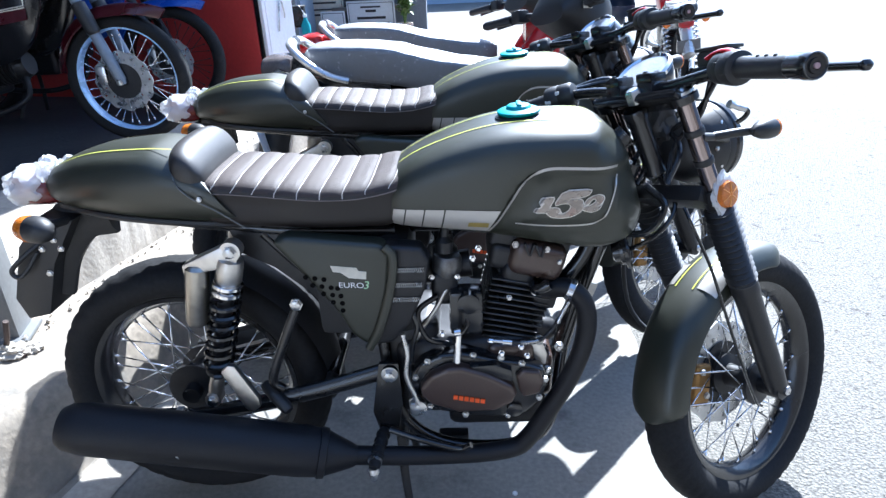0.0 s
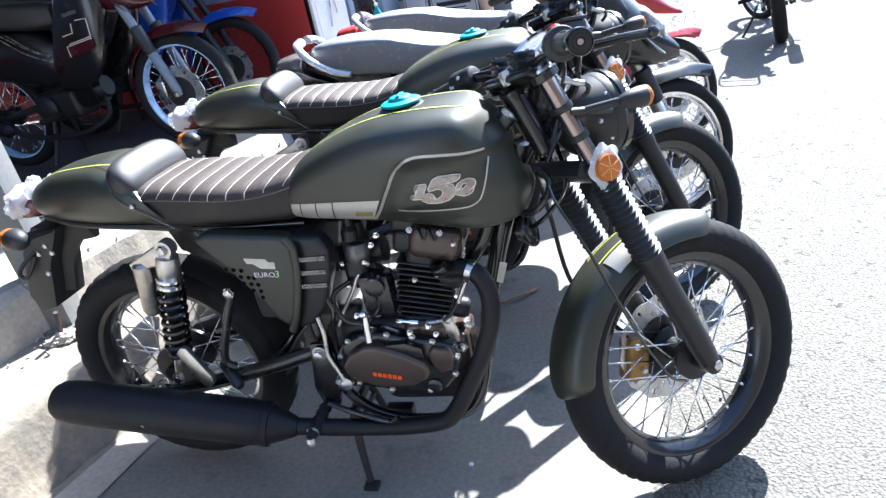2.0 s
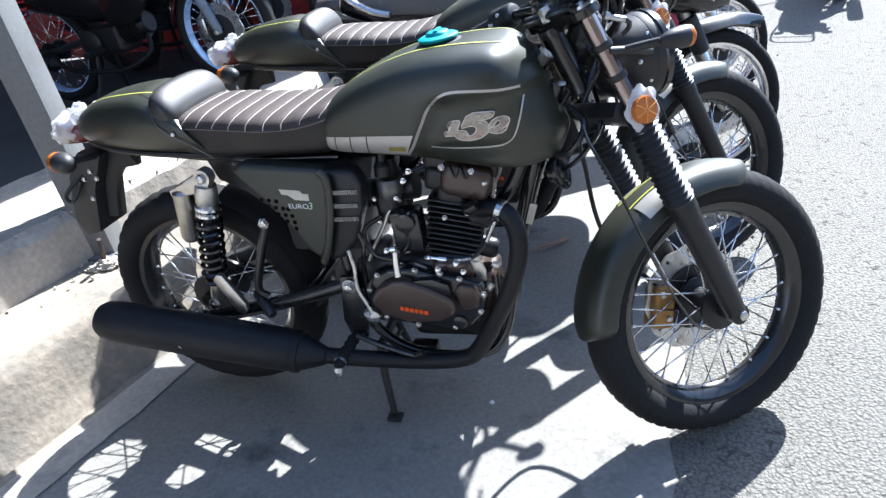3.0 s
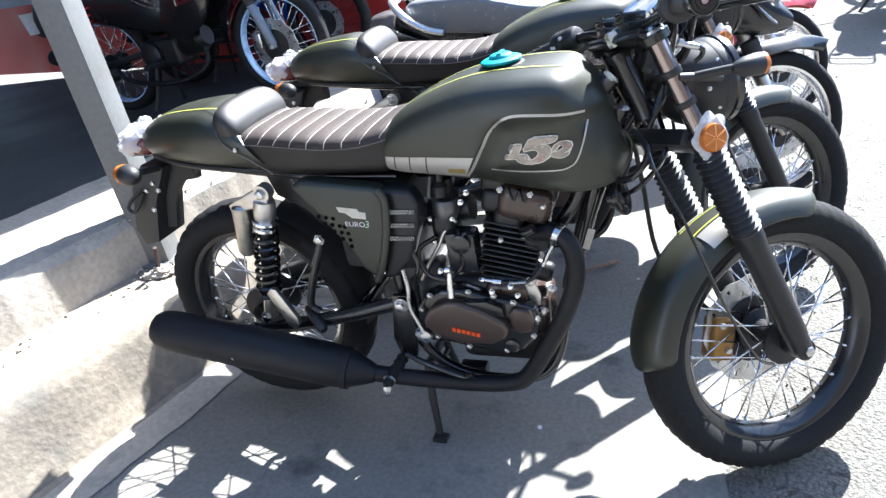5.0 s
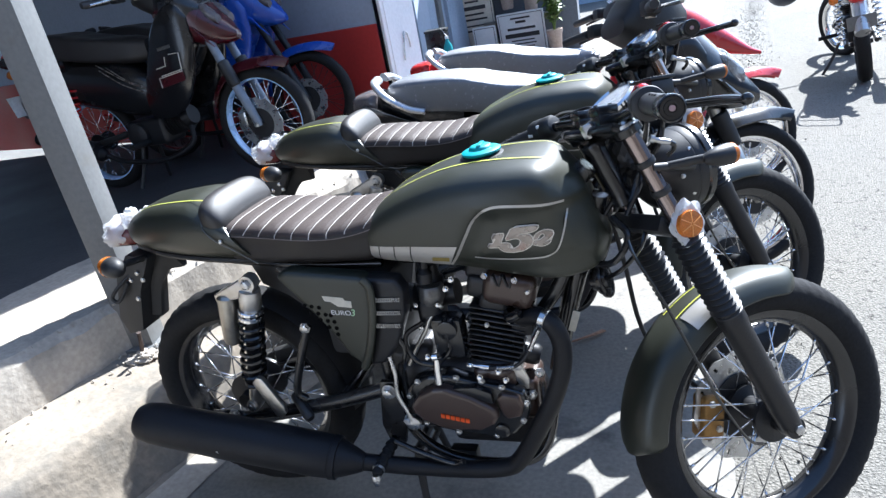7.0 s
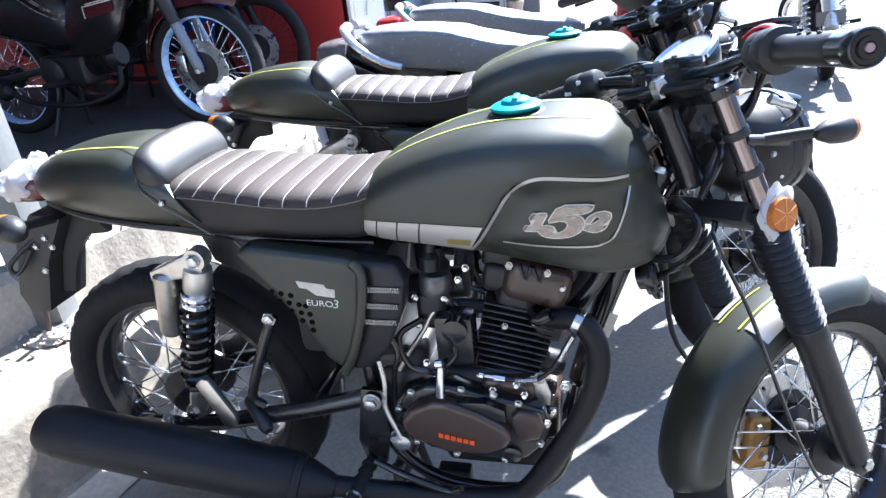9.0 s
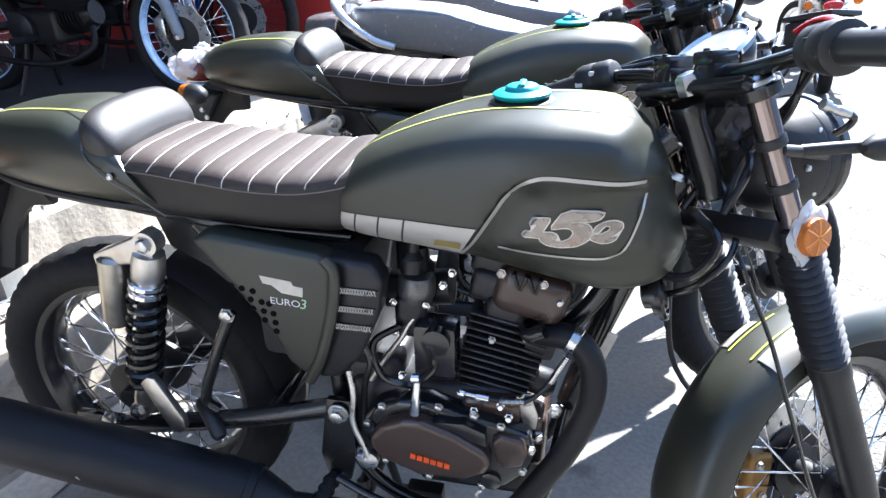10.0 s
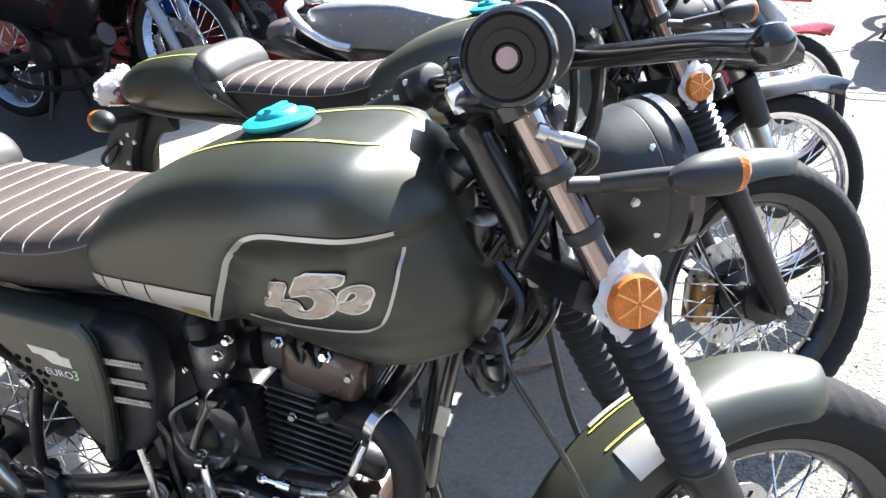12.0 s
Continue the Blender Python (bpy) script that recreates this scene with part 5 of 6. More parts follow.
    part("sensor", merge(lathe([(0.014, -0.012), (0.022, -0.010), (0.022, 0.010), (0.014, 0.012)], 24, along((0.043, -0.112, 0.595), (0.043, -0.2, 0.595))), box((0.038, -0.085, 0.565), (0.070, 0.05, 0.10), 0.012)), GLOSS, root)
    part("air_tube", tube([(-0.11, -0.03, 0.64), (-0.06, -0.02, 0.625)], 0.034, 20, 1), BLACK, root)
    # exhaust
    ex = part("exhaust_pipe", tube([(0.180, -0.060, 0.592), (0.215, -0.074, 0.603), (0.248, -0.088, 0.607), (0.274, -0.096, 0.583), (0.284, -0.102, 0.540), (0.277, -0.110, 0.485), (0.250, -0.120, 0.412), (0.205, -0.126, 0.328), (0.165, -0.130, 0.262), (0.13, -0.132, 0.236), (0.05, -0.136, 0.226), (-0.08, -0.155, 0.240), (-0.16, -0.172, 0.257), (-0.24, -0.190, 0.278)], 0.0205, 14, 8), MUFFLER, root, "matte black exhaust pipe")
    part("heat_collar", rod((0.244, -0.087, 0.6075), (0.257, -0.091, 0.603), [(0.021, 0), (0.0228, 0.1), (0.0228, 0.9), (0.021, 1)], 18), STEEL, ex)
    a, b = Vector((-0.205, -0.186, 0.270)), Vector((-0.772, -0.243, 0.412))
    muf = part("muffler", rod(a, b, [(0.021, 0), (0.027, 0.02), (0.034, 0.05), (0.050, 0.12), (0.0535, 0.2), (0.0545, 0.6), (0.052, 0.92), (0.047, 0.975), (0.038, 1.0), (0.026, 1.0), (0.024, 0.95)], 40), MUFFLER, root, "matte black muffler")
    for c in ((-0.541, -0.268, 0.352), (-0.344, -0.245, 0.304)):
        part("muffler_bolt", bolt((c[0], c[1] , c[2]), (0, -1, -0.15), 0.007, 0.006), STEEL, muf)
    part("muffler_band", rod(a.lerp(b, 0.105), a.lerp(b, 0.135), [(0.045, 0), (0.052, 0.1), (0.054, 0.9), (0.05, 1)], 32), MUFFLER, muf)
    # kick lever, pedals, stand
    part("kick_lever", tube([(-0.090, -0.150, 0.548), (-0.083, -0.158, 0.505), (-0.088, -0.160, 0.455), (-0.075, -0.160, 0.410), (-0.065, -0.160, 0.378)], 0.0052, 10), STEEL, root, "bright steel kick start lever")
    part("kick_boss", merge(lathe([(0.012, 0), (0.018, 0.002), (0.018, 0.016), (0.010, 0.02)], 20, along((-0.068, -0.145, 0.372), (-0.068, -0.2, 0.372))), bolt((-0.078, -0.150, 0.385), (0, -1, 0), 0.008, 0.02)), STEEL, root)
    part("peg_plate", merge(plate([(-0.150, 0.455), (-0.108, 0.455), (-0.105, 0.35), (-0.120, 0.275), (-0.160, 0.275), (-0.172, 0.33)], -0.118, -0.105, 0.003)), GLOSS, root)
    peg = part("foot_peg", rod((-0.15, -0.12, 0.285), (-0.165, -0.215, 0.262), [(0.010, 0), (0.013, 0.1), (0.013, 0.92), (0.010, 1)], 12), RUBBER, root)
    part("peg_tip", rod((-0.165, -0.215, 0.262), (-0.165, -0.222, 0.236), [(0.010, 0), (0.012, 0.3), (0.006, 1)], 12), STEEL, peg)
    for k in range(5):
        part("peg_ring", rod((-0.1515 - 0.003 * k, -0.132 - 0.016 * k, 0.282 - 0.0039 * k), (-0.1522 - 0.003 * k, -0.137 - 0.016 * k, 0.281 - 0.0039 * k), [(0.0155, 0), (0.0155, 1)], 12), STEEL if k == 4 else RUBBER, peg)
    part("brake_pedal", tube([(-0.135, -0.14, 0.30), (-0.07, -0.155, 0.285), (0.01, -0.16, 0.262), (0.04, -0.165, 0.275)], 0.007, 10), GLOSS, root)
    st = part("centre_stand", merge(*[merge(tube([(-0.122, s * 0.06, 0.215), (-0.118, s * 0.085, 0.13), (-0.106, s * 0.112, 0.018)], (0.012, 0.009), 10), box((-0.104, s * 0.116, 0.006), (0.040, 0.030, 0.011), 0.003)) for s in (-1, 1)],
                                    tube([(-0.122, -0.065, 0.205), (-0.122, 0.065, 0.205)], 0.012, 10), tube([(-0.120, -0.07, 0.155), (-0.120, 0.07, 0.155)], 0.008, 8)), BLACK, root, "black centre stand")
    part("stand_bracket", box((0.0, -0.05, 0.19), (0.07, 0.03, 0.05), 0.006), BLACK, root)
    part("chain_guard", plate([(-0.62, 0.40), (-0.40, 0.455), (-0.16, 0.50), (-0.16, 0.47), (-0.40, 0.42), (-0.62, 0.36)], 0.07, 0.10, 0.004), BLACK, root)
    for y in (-0.078, 0.078):
        part("fender_shield", plate([(-0.425, 0.755), (-0.31, 0.765), (-0.21, 0.74), (-0.17, 0.56), (-0.22, 0.54), (-0.285, 0.615), (-0.345, 0.670), (-0.41, 0.705)], y - 0.004, y + 0.004, 0.002), BLACK, root, "matte black plastic fender side")
    part("battery_box", box((-0.17, 0, 0.62), (0.20, 0.18, 0.22), 0.02), BLACK, root)
    part("rear_inner_fender", merge(rings([[Vector((REAR_AXLE.x + (REAR_R + 0.03 - 0.02 * abs(j) / 3) * math.cos(a), 0.022 * j, REAR_AXLE.z + (REAR_R + 0.03 - 0.02 * (abs(j) / 3) ** 2) * math.sin(a))) for j in range(-3, 4)] for a in np.linspace(radians(-4), radians(66), 20)], closed=False)), BLACK, root)
    # front fork, all turned with the bars
    fz = lambda z, y=0.0, ahead=0.02: Vector((fork_x(z, ahead), y, z))
    HALF = 0.088
    fk = part("fork", moved(merge(*[rod(fz(0.962, s * HALF), fz(0.58, s * HALF), [(0.0165, 0), (0.0165, 1)], 24) for s in (-1, 1)]), S), FORKTUBE, root, "chrome fork tubes with ribbed rubber gaiters")
    for s in (-1, 1):
        prof = [(0.021, 0), (0.025, 0.01)]
        for k in range(13):
            f = 0.03 + 0.94 * k / 13
            prof += [(0.0235, f), (0.0315, f + 0.94 / 26), (0.0235, f + 0.94 / 13 - 0.004)]
        prof += [(0.029, 0.985), (0.029, 1.0)]
        part("gaiter", moved(rod(fz(0.750, s * HALF), fz(0.578, s * HALF), prof, 24), S), GAITER, fk, "black ribbed rubber gaiter")
        low = part("fork_leg", moved(merge(rod(fz(0.585, s * HALF), fz(0.310, s * HALF), [(0.026, 0), (0.0285, 0.04), (0.0285, 0.10), (0.0265, 0.14), (0.025, 0.85), (0.022, 1)], 24),
                                           lathe([(0.013, -0.016), (0.022, -0.014), (0.022, 0.014), (0.013, 0.016)], 20, along(fz(0.308, s * HALF), fz(0.308, s * HALF) + Vector((0, 1, 0))))), S), CASE, fk, "matte black fork leg")
        part("axle_nut", moved(merge(bolt(fz(0.308, s * (HALF + 0.012)), (0, s, 0), 0.011, 0.014)), S), STEEL, fk)
        for z in (0.902, 0.845):
            part("tube_clip", moved(rod(fz(z, s * HALF), fz(z - 0.012, s * HALF), [(0.0182, 0), (0.0190, 0.1), (0.0190, 0.9), (0.0182, 1)], 18), S), BLACK, fk)
        refl = part("reflector", moved(lathe([(0.026, 0), (0.027, 0.004), (0.0245, 0.012), (0.011, 0.014)], 28, along(fz(0.771, s * (HALF + 0.017), 0.026), fz(0.771, s * 0.3, 0.026))), S), AMBER, fk, "round amber side reflector in clear film")
        face = along(fz(0.771, s * (HALF + 0.017), 0.026), fz(0.771, s * 0.3, 0.026))
        for k in range(6):
            c, q = math.cos(math.pi * k / 3 + 0.5), math.sin(math.pi * k / 3 + 0.5)
            part("reflector_ray", moved(tube([face @ Vector((0.002 * c, 0.002 * q, 0.0142)), face @ Vector((0.0115 * c, 0.0115 * q, 0.0140)), face @ Vector((0.0235 * c, 0.0235 * q, 0.0122))], 0.0012, 6, 1), S), AMBERL, refl)
        part("reflector_body", moved(merge(lathe([(0.014, -0.026), (0.028, -0.006), (0.029, 0.001)], 24, along(fz(0.771, s * (HALF + 0.017), 0.026), fz(0.771, s * 0.3, 0.026))), ), S), BLACK, refl)
        film = crumple((0, 0, 0), 0.033, (0.95, 0.30, 1.25), 11 + s, amount=0.30)
        part("film_wrap", moved(film, S @ Matrix.Translation(fz(0.771, s * (HALF + 0.015), 0.027))), WRAP, refl, "clear plastic film")
    part("lower_clamp", moved(merge(box(fz(0.765, 0, 0.012), (0.075, 0.175, 0.034), 0.010, (0, RAKE, 0)), *[rod(fz(0.784, s * HALF), fz(0.744, s * HALF), [(0.0235, 0), (0.0235, 1)], 20) for s in (-1, 1)]), S), CASE, fk)
    part("top_clamp", moved(merge(box(fz(0.958, 0, 0.012), (0.062, 0.20, 0.018), 0.007, (0, RAKE, 0)), *[rod(fz(0.968, s * HALF), fz(0.951, s * HALF), [(0.023, 0), (0.027, 0.12), (0.027, 0.85), (0.022, 1)], 24) for s in (-1, 1)]), S), GLOSS, fk)
    for s in (-1, 1):
        part("fork_cap", moved(rod(fz(0.977, s * HALF), fz(0.965, s * HALF), [(0.007, 0), (0.009, 0.15), (0.010, 0.3), (0.0205, 0.34), (0.0215, 0.6), (0.0215, 1)], 24), S), STEEL, fk)
    part("stem_nut", moved(rod(fz(0.985, 0, 0), fz(0.960, 0, 0), [(0.012, 0), (0.016, 0.2), (0.016, 1)], 6), S), STEEL, fk)
    for s in (-1, 1):
        part("ear_bracket", moved(tube([fz(0.885, s * 0.10), fz(0.880, s * 0.098, 0.06), fz(0.872, s * 0.082, 0.105)], 0.008, 10), S), BLACK, fk)
    # front mudguard
    fc = Vector((fork_x(FRONT_Z), 0, FRONT_Z))
    rr = []
    for a in np.linspace(radians(72), radians(180), 46):
        end = min((a - radians(72)) / 0.18, (radians(180) - a) / 0.14, 1)
        e = math.sqrt(max(0.0, 1 - (1 - max(end, 0)) ** 2))
        ring = []
        for j in range(17):
            u = -1 + j / 8
            w = 0.066 * (0.35 + 0.65 * e)
            drop = 0.050 * abs(u) ** 2.6 * (0.4 + 0.6 * e)
            r = FRONT_R + 0.018 - drop
            ring.append(Vector((fc.x + r * math.cos(a), w * math.sin(u * 1.45) / math.sin(1.45), fc.z + r * math.sin(a))))
        for j in range(17):
            u = 1 - j / 8
            w = 0.063 * (0.35 + 0.65 * e)
            drop = 0.050 * abs(u) ** 2.6 * (0.4 + 0.6 * e)
            r = FRONT_R + 0.014 - drop
            ring.append(Vector((fc.x + r * math.cos(a), w * math.sin(u * 1.45) / math.sin(1.45), fc.z + r * math.sin(a))))
        rr.append(ring)
    mg = part("front_mudguard", moved(rings(rr), S), GREEN, root, "army green front mudguard")
    def on_guard(a0, a1, u0, u1, lift, mt, name):
        g = []
        for a in np.linspace(radians(a0), radians(a1), 8):
            ring = []
            for u in np.linspace(u0, u1, 6):
                r = FRONT_R + 0.018 + lift - 0.050 * abs(u) ** 2.6
                ring.append(Vector((fc.x + r * math.cos(a), (0.066 + lift) * math.sin(u * 1.45) / math.sin(1.45), fc.z + r * math.sin(a))))
            g.append(ring)
        part(name, moved(rings(g, closed=False), S), mt, mg)
    for s in (-1, 1):
        on_guard(113, 125, s * 0.30, s * 0.80, 0.0012, DECAL, "decal")
        on_guard(108, 126, s * 0.20, s * 0.235, 0.0014, YELLOW, "yellow_line")
    part("brake_hose", tube([(0.385, 0.09, 0.80), (0.390, 0.12, 0.73), (0.407, 0.138, 0.615), (0.445, 0.138, 0.415), S @ (fc + Vector((-0.085, 0.062, 0.04)))], 0.0055, 10), BLACK, fk)
    part("speedometer_cable", tube([(0.434, -0.15, 0.80), (0.447, -0.168, 0.77), (0.487, -0.172, 0.692), (0.525, -0.172, 0.601), (0.579, -0.170, 0.472), (0.632, -0.150, 0.365), (0.668, -0.110, 0.320)], 0.0030, 8), GLOSS, fk)
    part("caliper", moved(box(fc + Vector((-0.085, 0.062, -0.005)), (0.055, 0.05, 0.10), 0.012, (0, 10, 0), 3), S), GOLD, fk, "gold brake caliper")
    for dx, dz in ((-0.09, 0.03), (-0.08, -0.03)):
        part("caliper_bolt", moved(bolt(fc + Vector((dx, 0.036, dz)), (0, -1, 0)), S), STEEL, fk)
    # headlamp
    hc = fz(0.866, 0, 0.118)
    hl = part("headlamp", moved(lathe_s(0.93, [(0.004, -0.094), (0.028, -0.091), (0.052, -0.080), (0.070, -0.062), (0.082, -0.036), (0.0885, -0.006), (0.089, -0.004), (0.0878, -0.002), (0.089, 0.0), (0.0895, 0.02)], 44, Matrix.Translation(hc) @ pose(0, 0, 0, 0, 84, 0)), S), BLACK, root, "matte black round headlamp")
    part("lamp_ring", moved(lathe_s(0.93, [(0.089, 0.018), (0.093, 0.022), (0.093, 0.034), (0.084, 0.040), (0.080, 0.034)], 44, Matrix.Translation(hc) @ pose(0, 0, 0, 0, 84, 0), caps=False), S), GLOSS, hl)
    part("lens", moved(lathe_s(0.93, [(0.081, 0.030), (0.06, 0.042), (0.03, 0.048), (0.004, 0.050)], 40, Matrix.Translation(hc) @ pose(0, 0, 0, 0, 84, 0)), S), GLASS, hl)
    for (dx, z) in ((-0.012, 0.038), (-0.035, -0.010), (-0.008, -0.046)):
        part("lamp_bolt", moved(bolt(hc + Vector((dx, -math.sqrt(max(0.079 ** 2 - z * z - dx * dx * 0.4, 0.0001)) + 0.001, z)), (0, -1, z * 6), 0.0042, 0.004), S), STEEL, hl)
    for s in (-1, 1):
        part("indicator_stalk", moved(tube([fz(0.882, s * 0.10, 0.05), fz(0.885, s * 0.125, 0.08), fz(0.887, s * 0.150, 0.105)], 0.0085, 10), S), BLACK, fk)
        ic = fz(0.887, s * 0.160, 0.112)
        ind = part("front_indicator", moved(lathe([(0.004, -0.034), (0.011, -0.028), (0.0175, -0.009), (0.0195, 0.008), (0.0195, 0.018)], 24, Matrix.Translation(ic) @ pose(0, 0, 0, 0, 88, 0)), S), BLACK, root, "black bullet indicator with amber lens")
        part("lens", moved(lathe([(0.0192, 0.018), (0.0188, 0.025), (0.013, 0.031), (0.004, 0.033)], 24, Matrix.Translation(ic) @ pose(0, 0, 0, 0, 88, 0)), S), AMBER, ind, "amber lens")
    # bars and instruments
    bar = [(0.400, 0.0, 0.982), (0.400, 0.065, 0.983), (0.394, 0.125, 0.990), (0.371, 0.200, 0.997), (0.333, 0.290, 0.988), (0.296, 0.372, 0.980)]
    hb = part("handlebar", moved(tube([(x, -y, z) for x, y, z in bar[::-1]] + [(x, y, z - 0.105 * max(y - 0.13, 0)) for x, y, z in bar[1:]], 0.011, 12), S), GLOSS, root, "black handlebar turned to full lock")
    part("bar_clamp", moved(merge(*[merge(box((0.394, y, 0.976), (0.042, 0.036, 0.040), 0.005), box((0.394, y, 1.003), (0.046, 0.036, 0.018), 0.005),
                                          bolt((0.379, y, 1.011), (0, 0, 1), 0.0045, 0.004), bolt((0.410, y, 1.011), (0, 0, 1), 0.0045, 0.004)) for y in (-0.022, 0.056)]), S), GLOSS, hb, "black handlebar clamps with recessed bolts")
    for s in (-1, 1):
        g0, g1 = Vector((0.360, s * 0.226, 0.9945 - 0.005 * (1 + s))), Vector((0.312, s * 0.336, 0.9835 - 0.011 * (1 + s)))
        along_grip = (g1 - g0).normalized()
        grip = part("grip", moved(rod(g0, g1, [(0.017, 0), (0.0192, 0.02)] + [(0.0172 + 0.0005 * (k % 2), 0.04 + 0.94 * k / 20) for k in range(21)] + [(0.0168, 1)], 24), S), GAITER, hb, "black rubber grip")
        for k in range(3):
            q = g0.lerp(g1, 0.42 + 0.17 * k) + Vector((-0.006, 0, 0.0164))
            part("grip_slot", moved(moved(lathe([(0.0005, -0.0040), (0.0024, -0.002), (0.0024, 0.002), (0.0005, 0.0040)], 10), along(q, q + along_grip)), S), INKB, grip)
        e = g1 + along_grip * 0.050
        part("bar_end", moved(rod(g1, e, [(0.014, 0), (0.0172, 0.03), (0.0180, 0.10), (0.0184, 0.55), (0.0194, 0.62), (0.0196, 0.86), (0.0186, 0.96), (0.017, 0.985), (0.0155, 0.955), (0.011, 0.95), (0.0105, 1.0), (0.006, 1.0), (0.005, 0.95)], 28), S), GLOSS, hb)
        part("bar_end_screw", moved(rod(e - along_grip * 0.003, e + along_grip * 0.001, [(0.0042, 0), (0.0042, 1)], 12), S), ENDSCREW, hb)
        # a rounded switch housing round the bar, with its seam
        h0, h1 = g0 - along_grip * 0.062, g0 + along_grip * 0.004
        box_ob = part("switch_box", moved(rod(h0, h1, [(0.015, 0), (0.022, 0.04), (0.0255, 0.14), (0.0268, 0.46), (0.0262, 0.49), (0.0262, 0.51), (0.0275, 0.54), (0.0285, 0.84), (0.027, 0.95), (0.019, 1)], 28), S), BLACK, hb, "rounded black switch housing")
        part("switch", moved(merge(box(h0.lerp(h1, 0.34) + Vector((-0.0245, 0, 0.006)), (0.008, 0.010, 0.008), 0.002, (0, 0, s * 24)), box(h0.lerp(h1, 0.66) + Vector((-0.0265, 0, -0.006)), (0.008, 0.014, 0.008), 0.002, (0, 0, s * 24))), S), BLACK if s < 0 else WHITEP, box_ob)
        lv = part("lever", moved(tube([(0.398, s * 0.175, 0.988), (0.420, s * 0.230, 0.984), (0.422, s * 0.315, 0.980), (0.402, s * 0.386, 0.974)], (0.0098, 0.0085), 12, flat=0.8), S), GLOSS, hb)
        part("lever_tip", moved(lathe([(0.001, -0.0085), (0.005, -0.0075), (0.0085, -0.003), (0.0092, 0), (0.0085, 0.003), (0.005, 0.0075), (0.001, 0.0085)], 16, Matrix.Translation((0.400, s * 0.391, 0.974))), S), GLOSS, lv)
    mc = part("master_cylinder", moved(merge(box((0.416, -0.142, 0.996), (0.034, 0.075, 0.026), 0.007), box((0.424, -0.145, 1.020), (0.044, 0.060, 0.026), 0.006), box((0.424, -0.145, 1.036), (0.048, 0.064, 0.006), 0.002)), S), BLACK, hb)
    part("kill_switch", moved(tube([(0.384, -0.150, 1.019), (0.379, -0.172, 1.0255), (0.371, -0.196, 1.0255), (0.365, -0.214, 1.020)], (0.006, 0.0085), 10, flat=0.55), S), RED, hb, "long red switch lying on the housing")
    part("banjo_bolt", merge(rod((0.480, -0.166, 0.988), (0.496, -0.162, 0.981), [(0.004, 0), (0.0065, 0.05), (0.0065, 0.45), (0.004, 0.5), (0.0048, 1)], 12), rod((0.496, -0.162, 0.981), (0.512, -0.159, 0.976), [(0.0045, 0), (0.0055, 0.2), (0.0045, 1)], 12)), STEEL, hb, "bare steel hose fitting")
    part("hose_elbow", tube([(0.512, -0.159, 0.976), (0.518, -0.156, 0.970), (0.516, -0.150, 0.960), (0.508, -0.143, 0.950)], 0.0042, 10), GLOSS, hb)
    # round clock
    gm = S.inverted() @ along((0.410, 0.085, 0.994), Vector((0.410, 0.085, 0.994)) + Vector((-0.54, -0.16, 0.82)))
    gau = part("speedometer", moved(lathe([(0.030, -0.034), (0.048, -0.028), (0.055, -0.01), (0.055, 0.004)], 40, gm), S), GLOSS, root, "round speedometer with a chrome ring")
    part("clock_ring", moved(lathe([(0.053, 0.000), (0.058, 0.002), (0.059, 0.009), (0.054, 0.013), (0.050, 0.009)], 40, gm, caps=False), S), CHROME, gau)
    part("clock_face", moved(lathe([(0.051, 0.004), (0.051, 0.006), (0.001, 0.006)], 40, gm), S), WHITEP, gau)
    part("clock_glass", moved(lathe([(0.051, 0.009), (0.03, 0.011), (0.001, 0.012)], 40, gm), S), GLASS, gau)
    # cables round the head
    part("wiring_boot", crumple((0.436, 0.070, 0.903), 0.046, (0.85, 1.05, 1.15), 17, amount=0.30), GAITER, root, "creased black rubber boot over the wiring", 30)
    for i, (y0, y1) in enumerate(((-0.20, 0.03), (-0.18, -0.03), (0.20, -0.04), (0.22, 0.02), (-0.10, 0.05))):
        part("control_cable", moved(tube([(0.41, y0, 1.005), (0.46, y0 * 0.6, 0.99 + 0.008 * i), (0.475, (y0 + y1) / 3, 0.93), (0.445, y1, 0.87), (0.42 - 0.01 * i, y1 * 1.1, 0.80)], 0.0052, 8, 8), S), GLOSS, root)
    part("loom", merge(tube([(0.40, -0.03, 0.80), (0.43, -0.06, 0.77), (0.40, -0.07, 0.72), (0.34, -0.03, 0.70)], 0.007, 8), tube([(0.44, 0.05, 0.82), (0.46, -0.03, 0.76), (0.42, -0.05, 0.70), (0.36, 0.0, 0.64)], 0.005, 8)), GLOSS, root)
    return root


racer = cafe_racer(pose(0, 1.285, 0))
racer_2 = copy_thing(racer, pose(0.048, 1.285 + 0.686, 0.013, 0, 0, 2.5))

